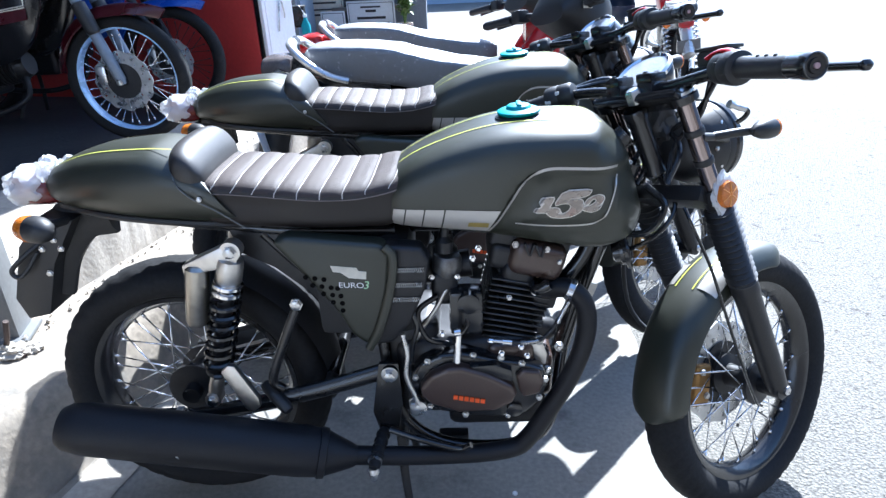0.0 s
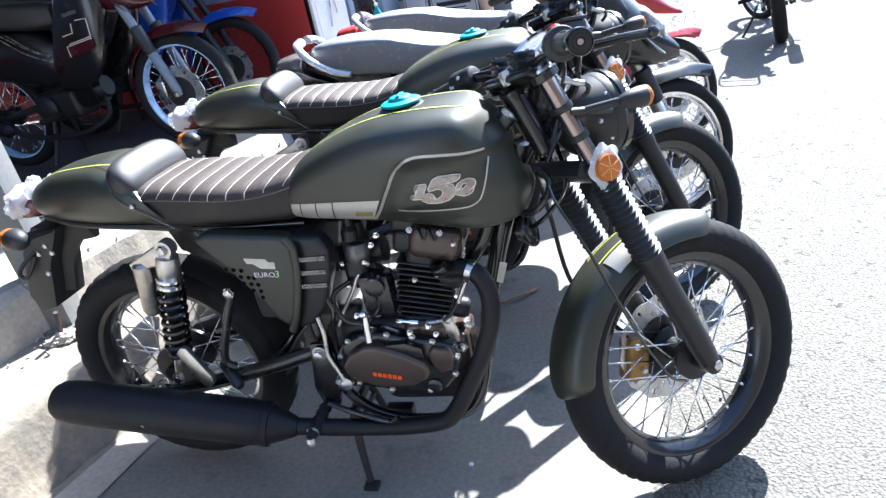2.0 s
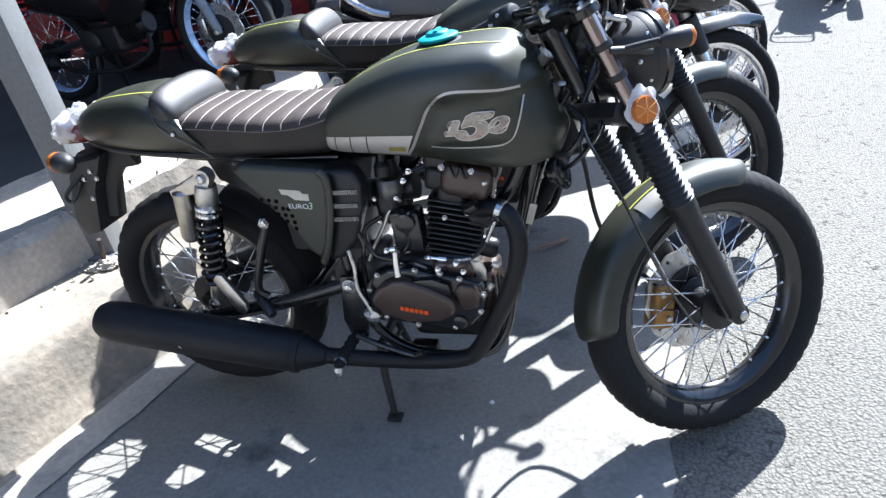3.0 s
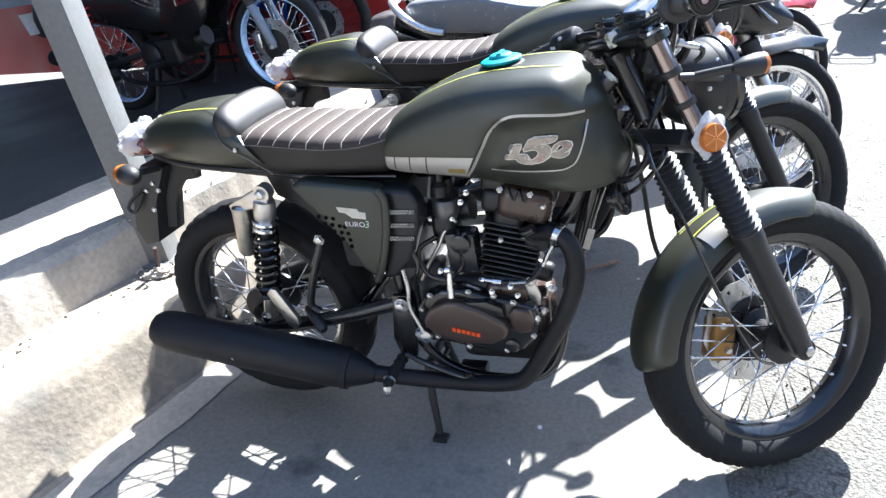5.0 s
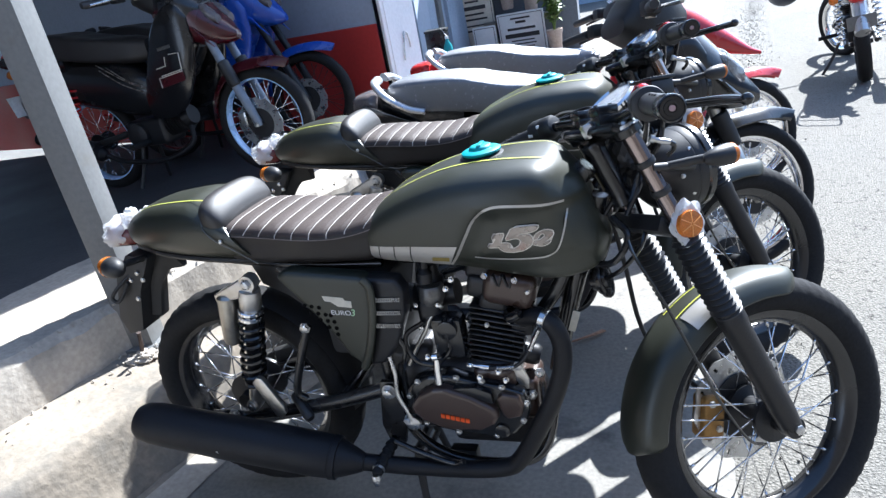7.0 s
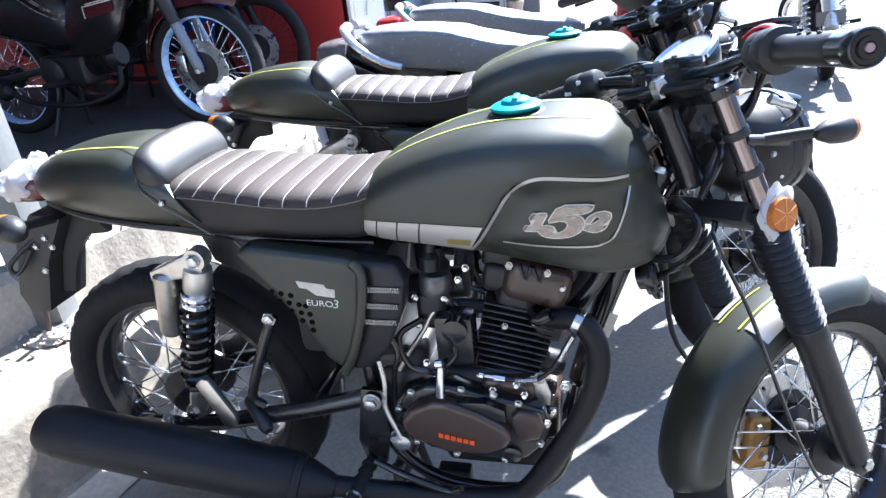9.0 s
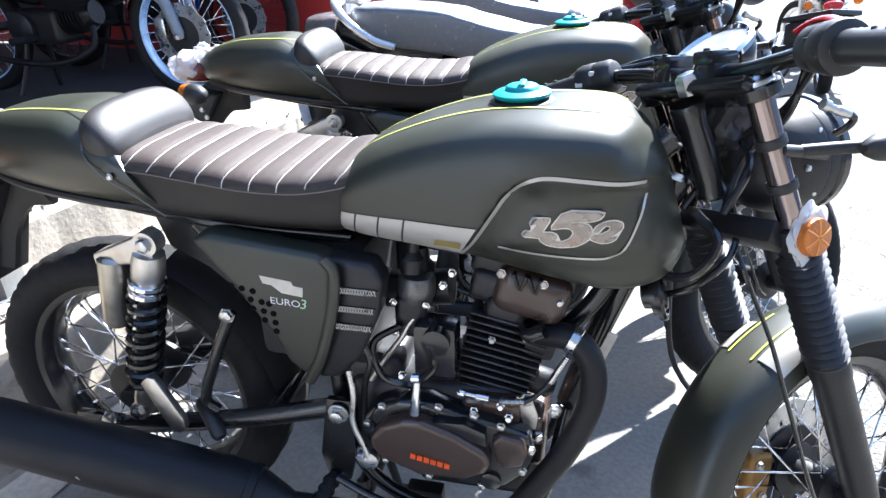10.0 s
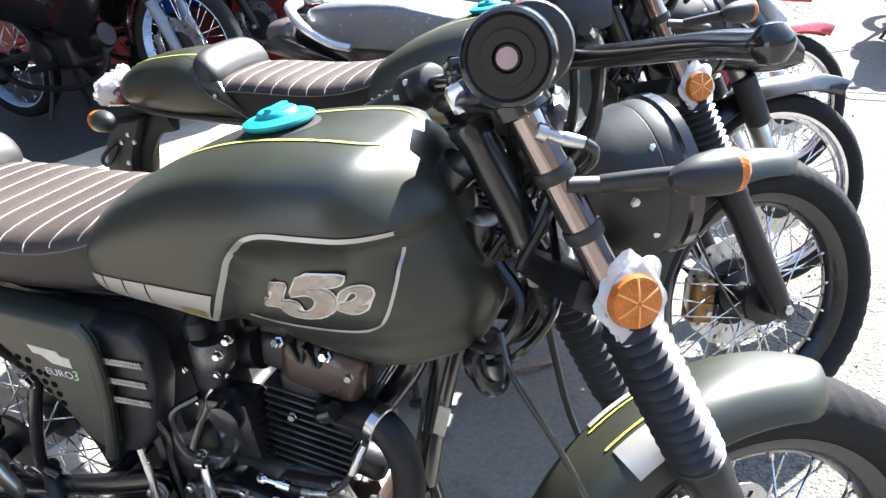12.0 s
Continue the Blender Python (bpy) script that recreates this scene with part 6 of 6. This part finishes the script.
# ---- underbone motorcycles ----
def underbone(m, label, paint, accent, rim, steer=28.0, grab=SILVER, film=True, spokes=32, name_group="motorcycles parked in a row", fork_mat=None, guard=None, guards=False, flash=None, bold=False, cowl_up=0.0, disc=0.105, decals=False, nose=None, edge=None, lamp=None, deep=0.55, wire=None, rake=23.0, head=0.84, carrier=None, lens=None, crown=None):
    root = tagged(empty("underbone_motorcycle", m), label, "motorcycle", name_group)
    hp = Vector((head, 0, 0.86))
    ax = Vector((-math.sin(radians(rake)), 0, math.cos(radians(rake))))
    S = Matrix.Translation(hp) @ Matrix.Rotation(radians(steer), 4, ax) @ Matrix.Translation(-hp)
    fx = lambda z, a=0.035: hp.x + (hp.z - z) * math.tan(radians(rake)) + a / math.cos(radians(rake))
    guard = guard or paint
    R = 0.282
    wheel(root, "front_wheel", (fx(R), 0, R), R, 0.222, 0.036, rim, S, hub_r=0.042, disc_side=-1, disc_r=disc, spokes=spokes, spoke_mat=wire, tread=46, seg=120, deep=deep, carrier=carrier)
    wheel(root, "rear_wheel", (0, 0, R), R, 0.220, 0.042, rim, Matrix(), hub_r=0.055, spokes=spokes, spoke_mat=wire, tread=44, seg=120, deep=deep)
    # rear body: seat, tail, side panels
    part("side_panel", body([(-0.20, 0.66, 0.73, 0.05, 2.6), (-0.12, 0.57, 0.75, 0.10, 2.8), (0.02, 0.50, 0.755, 0.125, 3), (0.20, 0.45, 0.74, 0.13, 3), (0.40, 0.40, 0.70, 0.115, 3), (0.52, 0.42, 0.62, 0.09, 3), (0.58, 0.46, 0.56, 0.06, 2.6)], 40, 44), paint, root)
    part("tail", body([(-0.40, 0.80, 0.83, 0.02, 2.4), (-0.36, 0.77, 0.86, 0.06, 2.6), (-0.25, 0.71, 0.87, 0.09, 2.8), (-0.10, 0.67, 0.85, 0.115, 3), (0.05, 0.66, 0.82, 0.12, 3)], 24, 36), accent, root)
    part("seat", body([(-0.27, 0.82, 0.862, 0.07, 3.4), (-0.24, 0.80, 0.902, 0.105, 5.6), (-0.10, 0.775, 0.906, 0.122, 8.0), (0.06, 0.755, 0.892, 0.127, 8.5), (0.14, 0.74, 0.872, 0.128, 8.5), (0.24, 0.72, 0.848, 0.126, 8.0), (0.36, 0.70, 0.830, 0.110, 6.0), (0.48, 0.68, 0.815, 0.085, 4.0), (0.56, 0.69, 0.795, 0.05, 3.0)], 60, 44,
                      shape=(lambda q: q + Vector((0, 0, 0.003 * noise.noise(q * 16)))) ), FILM if film else LEATHER, root, "black seat under clear film" if film else "black seat")
    part("tail_lamp", body([(-0.45, 0.80, 0.84, 0.03, 2.4), (-0.43, 0.775, 0.865, 0.075, 2.6), (-0.36, 0.765, 0.875, 0.095, 2.8), (-0.32, 0.775, 0.865, 0.09, 2.8)], 14, 32), lamp or REDLENS, root, "smoked tail lamp" if lamp else "red tail lamp")
    for s in (-1, 1):
        part("grab_rail", tube([(-0.10, s * 0.140, 0.785), (-0.17, s * 0.148, 0.808), (-0.25, s * 0.140, 0.858), (-0.305, s * 0.10, 0.905), (-0.315, s * 0.03, 0.917)], (0.016, 0.020), 12, flat=0.75), grab, root, "silver grab rail")
        part("tail_fin", plate([(-0.44, 0.80), (-0.36, 0.835), (-0.16, 0.745), (-0.05, 0.69), (-0.18, 0.70), (-0.34, 0.765)], s * 0.105, s * 0.125, 0.004), accent, root)
        part("rear_indicator", body([(-0.40, 0.725, 0.745, 0.01, 2.4), (-0.36, 0.71, 0.765, 0.02, 2.6), (-0.22, 0.70, 0.75, 0.015, 2.8)], 10, 20), AMBER, root).location = (0, s * 0.10, 0)
        part("shock_absorber", coil((-0.06, s * 0.125, 0.33), (0.06, s * 0.115, 0.62), 0.024, 0.006, 8), RED, root)
        part("swing_arm", tube([(0.0, s * 0.09, 0.28), (0.20, s * 0.085, 0.31), (0.40, s * 0.07, 0.34)], 0.018, 10), BLACK, root)
        part("leg_shield", moved(body([(0.54, 0.40, 0.52, 0.012, 2.4), (0.62, 0.38, 0.68, 0.035, 2.6), (0.72, 0.40, 0.84, 0.045, 2.8), (0.82, 0.48, 0.92, 0.045, 2.8), (0.89, 0.62, 0.92, 0.032, 2.6), (0.93, 0.74, 0.86, 0.010, 2.4)], 28, 28), Matrix.Translation((0, s * 0.135, 0))), accent, root)
        part("foot_peg", rod((0.42, s * 0.10, 0.27), (0.42, s * 0.24, 0.27), [(0.012, 0), (0.016, 0.2), (0.016, 1)], 12), RUBBER, root)
    part("rear_fender", merge(tube([(-0.30, 0, 0.70), (-0.42, 0, 0.60), (-0.46, 0, 0.48)], 0.035, 10, flat=1.8)), BLACK, root)
    part("plate_blank", box((-0.475, 0, 0.56), (0.004, 0.20, 0.12), 0.002, (0, -12, 0)), WHITEP, root)
    # spine, engine and exhaust
    part("spine", body([(0.46, 0.44, 0.60, 0.07, 3), (0.60, 0.44, 0.60, 0.085, 3), (0.76, 0.56, 0.74, 0.08, 3), (0.88, 0.70, 0.92, 0.075, 3)], 24, 32), paint, root)
    part("engine", merge(box((0.40, 0, 0.31), (0.26, 0.17, 0.15), 0.03, seg=3), rod((0.50, 0, 0.34), (0.68, 0, 0.37), [(0.055, 0), (0.06, 0.1), (0.06, 0.9), (0.05, 1)], 24), lathe([(0.05, 0), (0.065, 0.01), (0.065, 0.035), (0.04, 0.045)], 28, along((0.36, -0.08, 0.31), (0.36, -0.3, 0.31)))), CASE, root, "dark horizontal engine")
    for k in range(7):
        part("cooling_fin", rod((0.52 + 0.018 * k, 0, 0.3425 + 0.003 * k), (0.526 + 0.018 * k, 0, 0.3435 + 0.003 * k), [(0.075, 0), (0.075, 1)], 20), CASE, root)
    part("exhaust", merge(tube([(0.66, -0.02, 0.32), (0.66, -0.06, 0.22), (0.50, -0.11, 0.16), (0.25, -0.14, 0.18), (0.12, -0.15, 0.24)], 0.014, 10), rod((0.14, -0.15, 0.23), (-0.30, -0.16, 0.38), [(0.018, 0), (0.042, 0.06), (0.046, 0.5), (0.040, 0.97), (0.02, 1)], 28)), MUFFLER, root)
    part("heat_shield", rod((0.08, -0.152, 0.262), (-0.20, -0.165, 0.357), [(0.048, 0), (0.050, 0.05), (0.050, 0.95), (0.048, 1)], 24), grab, root)
    part("stand", merge(tube([(0.32, 0.06, 0.24), (0.30, 0.09, 0.12), (0.27, 0.125, 0.012)], 0.011, 8), tube([(0.32, -0.06, 0.24), (0.30, -0.09, 0.12), (0.27, -0.125, 0.012)], 0.011, 8)), BLACK, root)
    # front: fork, mudguard, cowl, bars
    for s in (-1, 1):
        part("fork_leg", moved(merge(rod(Vector((fx(0.78), s * 0.075, 0.78)), Vector((fx(0.52), s * 0.075, 0.52)), [(0.022, 0), (0.022, 1)], 16), rod(Vector((fx(0.54), s * 0.075, 0.54)), Vector((fx(0.27), s * 0.075, 0.27)), [(0.018, 0), (0.024, 0.03), (0.024, 0.9), (0.016, 1)], 18)), S), fork_mat or CASE, root)
        if guards:
            part("fork_guard", moved(rod(Vector((fx(0.62, 0.040), s * 0.082, 0.62)), Vector((fx(0.49, 0.040), s * 0.082, 0.49)), [(0.020, 0), (0.031, 0.05), (0.032, 0.5), (0.029, 0.95), (0.022, 1)], 20), S), BLACK, root, "grey-black plastic fork guard")
        part("axle_nut", moved(bolt((fx(R), s * 0.097, R), (0, s, 0), 0.011, 0.012), S), STEEL, root)
    part("caliper", moved(box((fx(R) - 0.085, -0.062, R + 0.03), (0.05, 0.045, 0.085), 0.012), S), STEEL, root)
    fc = Vector((fx(R), 0, R))
    rr = []
    for a in np.linspace(radians(52), radians(172), 36):
        t = (a - radians(52)) / radians(120)
        w = 0.058 * (0.25 + 0.75 * min(1, t * 5)) * (1 if t < 0.85 else 1 - 0.5 * (t - 0.85) / 0.15)
        ro = R + 0.045 - 0.012 * t + 0.045 * (1 - min(1, t * 3)) ** 1.5
        ring = [Vector((fc.x + (ro - 0.045 * abs(u) ** 2.2) * math.cos(a), w * u, fc.z + (ro - 0.045 * abs(u) ** 2.2) * math.sin(a))) for u in np.linspace(-1, 1, 13)]
        ring += [Vector((fc.x + (ro - 0.005 - 0.045 * abs(u) ** 2.2) * math.cos(a), w * 0.94 * u, fc.z + (ro - 0.005 - 0.045 * abs(u) ** 2.2) * math.sin(a))) for u in np.linspace(1, -1, 13)]
        rr.append(ring)
    if bold:
        part("beak", body([(0.80, 0.72, 1.02, 0.10, 2.6), (0.92, 0.72, 0.98, 0.115, 2.5), (1.04, 0.71, 0.90, 0.10, 2.4), (1.16, 0.695, 0.80, 0.065, 2.3), (1.25, 0.68, 0.72, 0.030, 2.2), (1.30, 0.675, 0.69, 0.008, 2.2)], 24, 36), guard, root, "pointed red nose fairing")
    part("front_mudguard", moved(rings(rr), S), guard, root, "pointed front mudguard")
    cowl = part("front_cowl", moved(body([(0.70, 0.78, 0.92, 0.09, 2.8), (0.78, 0.70, 1.00, 0.13, 2.8), (0.87, 0.66, 0.96, 0.145, 2.8), (0.96, 0.64, 0.87, 0.125, 2.6), (1.05, 0.635, 0.765, 0.075, 2.4), (1.11, 0.65, 0.69, 0.02, 2.2)], 30, 44), Matrix.Translation((0, 0, cowl_up))), nose or paint, root, "painted front cowl")
    if crown:
        part("cowl_crown", moved(body([(0.695, 0.80, 0.93, 0.085, 2.8), (0.775, 0.715, 1.006, 0.133, 2.8), (0.865, 0.700, 0.966, 0.149, 2.8), (0.935, 0.730, 0.905, 0.134, 2.7), (0.985, 0.780, 0.850, 0.09, 2.5)], 24, 40), Matrix.Translation((0, 0, cowl_up))), crown, cowl, "black upper cowl")
    for s in (-1, 1):
        part("headlamp", moved(body([(0.95, 0.78, 0.85, 0.02, 2.4), (1.00, 0.76, 0.835, 0.035, 2.6), (1.055, 0.735, 0.78, 0.025, 2.4)], 10, 24), Matrix.Translation((0, s * 0.055, cowl_up))), lens or GLASS, cowl, "dark twin headlamp" if lens else "clear twin headlamp")
        part("fairing_flash", plate([(0.74, 0.90), (0.78, 0.915), (0.95, 0.80), (1.04, 0.69), (0.94, 0.785)], s * 0.118, s * 0.134, 0.004), flash or accent, root)
    if edge:
        for s in (-1, 1):
            part("cowl_edge", tube([(0.74, s * 0.134, 0.905), (0.86, s * 0.138, 0.845), (0.96, s * 0.132, 0.775), (1.05, s * 0.10, 0.688)], 0.0065, 8, flat=0.5), edge, root, "silver edge strip")
    if decals:
        for (a, b), (c, d) in (((0.28, 0.71), (0.66, 0.50)), ((0.29, 0.68), (0.56, 0.52)), ((0.34, 0.69), (0.60, 0.535))):
            part("decal_stripe", tube([(a, -0.138, b), ((a + c) / 2 - 0.01, -0.139, (b + d) / 2 - 0.012), (c, -0.125, d)], 0.0028, 6), ROSE, root)
        part("decal_block", plate([(0.70, 0.545), (0.85, 0.565), (0.85, 0.612), (0.70, 0.592)], -0.186, -0.182), MAROON, root)
        for pts in ([(0.70, 0.545), (0.70, 0.592), (0.85, 0.612)], [(0.72, 0.602), (0.85, 0.620), (0.86, 0.700), (0.80, 0.700)], [(0.70, 0.640), (0.76, 0.648), (0.77, 0.690)]):
            part("decal_line", tube([(x, -0.187, z) for x, z in pts], 0.0028, 6, 1), PAPER, root)
        part("decal_mark", plate([(0.74, 0.722), (0.82, 0.730), (0.82, 0.745), (0.74, 0.738)], -0.184, -0.180), DECALD, root)
    hb = part("handlebar", moved(tube([(0.60, -0.33, 0.985), (0.66, -0.20, 0.995), (0.74, -0.06, 0.97), (0.74, 0.06, 0.97), (0.66, 0.20, 0.995), (0.60, 0.33, 0.985)], 0.011, 10), S), BLACK, root)
    part("bar_cover", moved(body([(0.61, 0.94, 1.00, 0.10, 2.6), (0.67, 0.90, 1.08, 0.13, 2.8), (0.75, 0.86, 1.12, 0.13, 2.8), (0.81, 0.88, 1.08, 0.10, 2.6), (0.87, 0.94, 1.01, 0.05, 2.4)], 16, 32), S), BLACK, root, "black handlebar cover")
    part("dial", moved(box((0.680, 0, 1.095), (0.09, 0.16, 0.014), 0.004, (0, -30, 0)), S), GLASS, root)
    part("card_tag", moved(box((0.69, -0.136, 1.00), (0.045, 0.003, 0.055), 0.001, (0, 0, 10)), S), PAPER, root, "white paper tag")
    for s in (-1, 1):
        part("grip", moved(rod((0.625, s * 0.26, 0.990), (0.575, s * 0.385, 0.982), [(0.016, 0), (0.0175, 0.05), (0.0165, 0.5), (0.0175, 0.9), (0.014, 1)], 16), S), GAITER, hb)
        part("switch_box", moved(box((0.645, s * 0.225, 0.995), (0.05, 0.06, 0.05), 0.01), S), BLACK, hb)
        part("lever", moved(tube([(0.68, s * 0.21, 0.995), (0.70, s * 0.28, 0.99), (0.65, s * 0.41, 0.975)], 0.006, 8), S), BLACK if s > 0 else STEEL, hb)
    return root


underbone(pose(-0.27, 2.56, 0.045, 0, 0, 0), "black underbone motorcycle with silver grab rail, seat under film", GLOSS, GLOSS, CHROME, 30, SILVER, guard=GLOSS, fork_mat=ALU, guards=True, flash=GLOSS, edge=SILVER, lamp=SMOKE, head=0.79)
underbone(pose(-0.33, 3.46, 0.030, 0, 0, 0), "red and white underbone motorcycle with a silver grab rail", RED, RED, CHROME, 30, SILVER, guard=RED, fork_mat=ALU, flash=RED, bold=True, head=0.95)
underbone(pose(-2.60, 3.00, FLOOR_Z + 0.018), "black and red underbone motorcycle with blue rims inside the shop", GLOSS, GLOSS, BLUERIM, 0, BLACK, False, deep=0.15, rake=18.5, head=0.895, carrier=CASE, guards=True, fork_mat=FORKGREY, flash=MAROON, lens=SMOKE, guard=MAROON, cowl_up=0.06, disc=0.13, decals=True, nose=MAROON, crown=GLOSS, name_group="motorcycles inside the shop")
underbone(pose(-2.70, 3.68, FLOOR_Z + 0.01), "blue underbone motorcycle inside the shop against the red wall", BLUE, BLUE, GLOSS, 0, BLACK, False, deep=0.15, wire=CASE, carrier=CASE, head=0.87, lens=SMOKE, fork_mat=CASE, cowl_up=0.10, disc=0.125, name_group="motorcycles inside the shop")


def street_bike(m):
    """A standard motorcycle on its side stand, seen from behind."""
    root = tagged(empty("street_motorcycle", m), "dark standard motorcycle leaning on its side stand in the road", "motorcycle")
    R = 0.30
    wheel(root, "rear_wheel", (0, 0, R), R, 0.215, 0.048, CHROME, hub_r=0.06, spokes=32, seg=96)
    wheel(root, "front_wheel", (1.28, 0, R), R, 0.225, 0.040, CHROME, Matrix.Translation((1.1, 0, 0)) @ pose(0, 0, 0, 0, 0, 32) @ Matrix.Translation((-1.1, 0, 0)), hub_r=0.05, disc_side=-1, spokes=32, seg=96)
    part("tank", body([(0.46, 0.70, 0.80, 0.07, 2.6), (0.55, 0.68, 0.90, 0.12, 2.8), (0.75, 0.68, 0.95, 0.14, 2.8), (0.92, 0.70, 0.93, 0.11, 2.6), (0.98, 0.75, 0.88, 0.06, 2.4)], 24, 32), RED, root)
    part("seat", body([(-0.22, 0.74, 0.80, 0.08, 3), (-0.15, 0.72, 0.83, 0.12, 3), (0.15, 0.70, 0.82, 0.13, 3), (0.45, 0.68, 0.79, 0.11, 3), (0.54, 0.70, 0.80, 0.07, 3)], 24, 32), LEATHER, root)
    part("tail", body([(-0.34, 0.68, 0.72, 0.05, 3), (-0.28, 0.64, 0.75, 0.08, 3), (0.0, 0.60, 0.74, 0.10, 3), (0.35, 0.55, 0.70, 0.10, 3)], 20, 28), GLOSS, root)
    part("tail_lamp", body([(-0.40, 0.66, 0.70, 0.04, 2.6), (-0.38, 0.65, 0.715, 0.06, 2.6), (-0.31, 0.65, 0.715, 0.06, 2.6)], 8, 24), REDLENS, root)
    part("rear_fender", tube([(-0.22, 0, 0.66), (-0.36, 0, 0.58), (-0.44, 0, 0.44)], 0.05, 12, flat=1.6), SILVER, root)
    part("plate_blank", box((-0.455, 0, 0.52), (0.006, 0.18, 0.10), 0.002, (0, -10, 0)), POST, root)
    part("rack", merge(*[tube([(-0.02, s * 0.12, 0.80), (-0.20, s * 0.13, 0.86), (-0.40, s * 0.12, 0.86), (-0.42, 0, 0.86)], 0.008, 8) for s in (-1, 1)], tube([(-0.28, -0.12, 0.862), (-0.28, 0.12, 0.862)], 0.007, 8)), STEEL, root)
    part("engine", merge(box((0.55, 0, 0.36), (0.34, 0.20, 0.22), 0.04, seg=3), box((0.64, 0, 0.56), (0.14, 0.15, 0.22), 0.02)), CASE, root)
    for k in range(8):
        part("cooling_fin", box((0.64, 0, 0.48 + 0.018 * k), (0.19, 0.20, 0.005), 0.001, seg=1), CASE, root)
    part("exhaust", merge(tube([(0.72, -0.04, 0.58), (0.86, -0.07, 0.45), (0.76, -0.13, 0.24), (0.40, -0.16, 0.22), (0.15, -0.18, 0.28)], 0.019, 10), rod((0.18, -0.18, 0.27), (-0.36, -0.20, 0.36), [(0.02, 0), (0.045, 0.08), (0.048, 0.9), (0.042, 1), (0.025, 1), (0.022, 0.95)], 28)), CHROME, root)
    for s in (-1, 1):
        part("shock_absorber", coil((-0.04, s * 0.13, 0.34), (0.06, s * 0.12, 0.66), 0.027, 0.007, 8), CHROME, root)
        part("swing_arm", tube([(-0.03, s * 0.10, 0.30), (0.42, s * 0.09, 0.36)], 0.018, 10, 1), BLACK, root)
        part("fork_leg", rod((1.24, s * 0.09, 0.30), (0.98, s * 0.09, 0.95), [(0.026, 0), (0.026, 0.5), (0.018, 0.52), (0.018, 1)], 16), STEEL, root)
        part("foot_peg", rod((0.40, s * 0.12, 0.34), (0.40, s * 0.28, 0.34), [(0.012, 0), (0.016, 0.2), (0.016, 1)], 12), RUBBER, root)
        part("indicator", lathe([(0.006, -0.03), (0.03, -0.01), (0.03, 0.012), (0.012, 0.02)], 20, pose(-0.34, s * 0.15, 0.70, 0, -90, 0)), AMBER, root)
        mr = part("mirror", lathe([(0.002, -0.014), (0.08, -0.012), (0.10, 0.0), (0.096, 0.006)], 28, pose(0.80, s * 0.42, 1.22, 0, -80, s * -10)), BLACK, root, "round black mirror")
        part("mirror_stem", tube([(0.86, s * 0.27, 1.02), (0.85, s * 0.33, 1.12), (0.81, s * 0.41, 1.20)], 0.006, 8), BLACK, mr)
        part("grip", rod((0.86, s * 0.27, 1.02), (0.80, s * 0.40, 1.01), [(0.016, 0), (0.017, 0.5), (0.016, 1)], 14), GAITER, root)
    part("handlebar", tube([(0.80, -0.40, 1.01), (0.88, -0.24, 1.03), (0.96, -0.08, 0.98), (0.96, 0.08, 0.98), (0.88, 0.24, 1.03), (0.80, 0.40, 1.01)], 0.012, 10), STEEL, root)
    part("headlamp", lathe([(0.03, -0.10), (0.075, -0.06), (0.09, 0), (0.085, 0.03)], 28, pose(1.10, 0, 0.92, 0, 85, 0)), GLOSS, root)
    part("mudguard", rings([[Vector((1.28 + 0.34 * math.cos(a), 0.05 * u, R + (0.34 - 0.03 * u * u) * math.sin(a))) for u in np.linspace(-1, 1, 7)] for a in np.linspace(radians(40), radians(160), 20)], closed=False), GLOSS, root)
    part("stand", tube([(0.45, 0.12, 0.30), (0.42, 0.20, 0.15), (0.38, 0.30, 0.02)], 0.012, 8), BLACK, root)
    return root


street_bike(pose(2.05, 5.85, -0.012, 0, 0, 79) @ pose(0, 0, 0, -9, 0, 0))


def helmet(m):
    """An open-face helmet hung from the grip by its strap."""
    root = tagged(empty("helmet", m), "dark navy open-face helmet hanging from the handlebar", "helmet")
    shell = bmesh.new()
    bmesh.ops.create_uvsphere(shell, u_segments=36, v_segments=24, radius=0.135)
    bmesh.ops.delete(shell, geom=[v for v in shell.verts if v.co.z > 0.070 or (v.co.x < -0.02 and v.co.z > 0.02)], context="VERTS")
    shell.transform(Matrix.Diagonal((1.06, 0.94, 1.04, 1)))
    bmesh.ops.solidify(shell, geom=shell.faces[:], thickness=0.014)
    part("shell", shell, NAVY, root)
    part("rim_trim", tube([(0.137 * math.cos(a), 0.118 * math.sin(a), 0.072) for a in np.linspace(radians(-100), radians(100), 16)], 0.006, 8), BLACK, root)
    part("strap", merge(tube([(0.02, -0.108, 0.06), (0.02, -0.05, 0.155), (0.02, 0, 0.195)], 0.007, 8, flat=0.4), tube([(0.02, 0.108, 0.06), (0.02, 0.05, 0.155), (0.02, 0, 0.195)], 0.007, 8, flat=0.4)), BLACK, root, "black webbing strap")
    return root


helmet(pose(1.600, 6.69, 0.715, 0, 0, 70) @ Matrix.Diagonal((1.22, 1.22, 1.18, 1)))
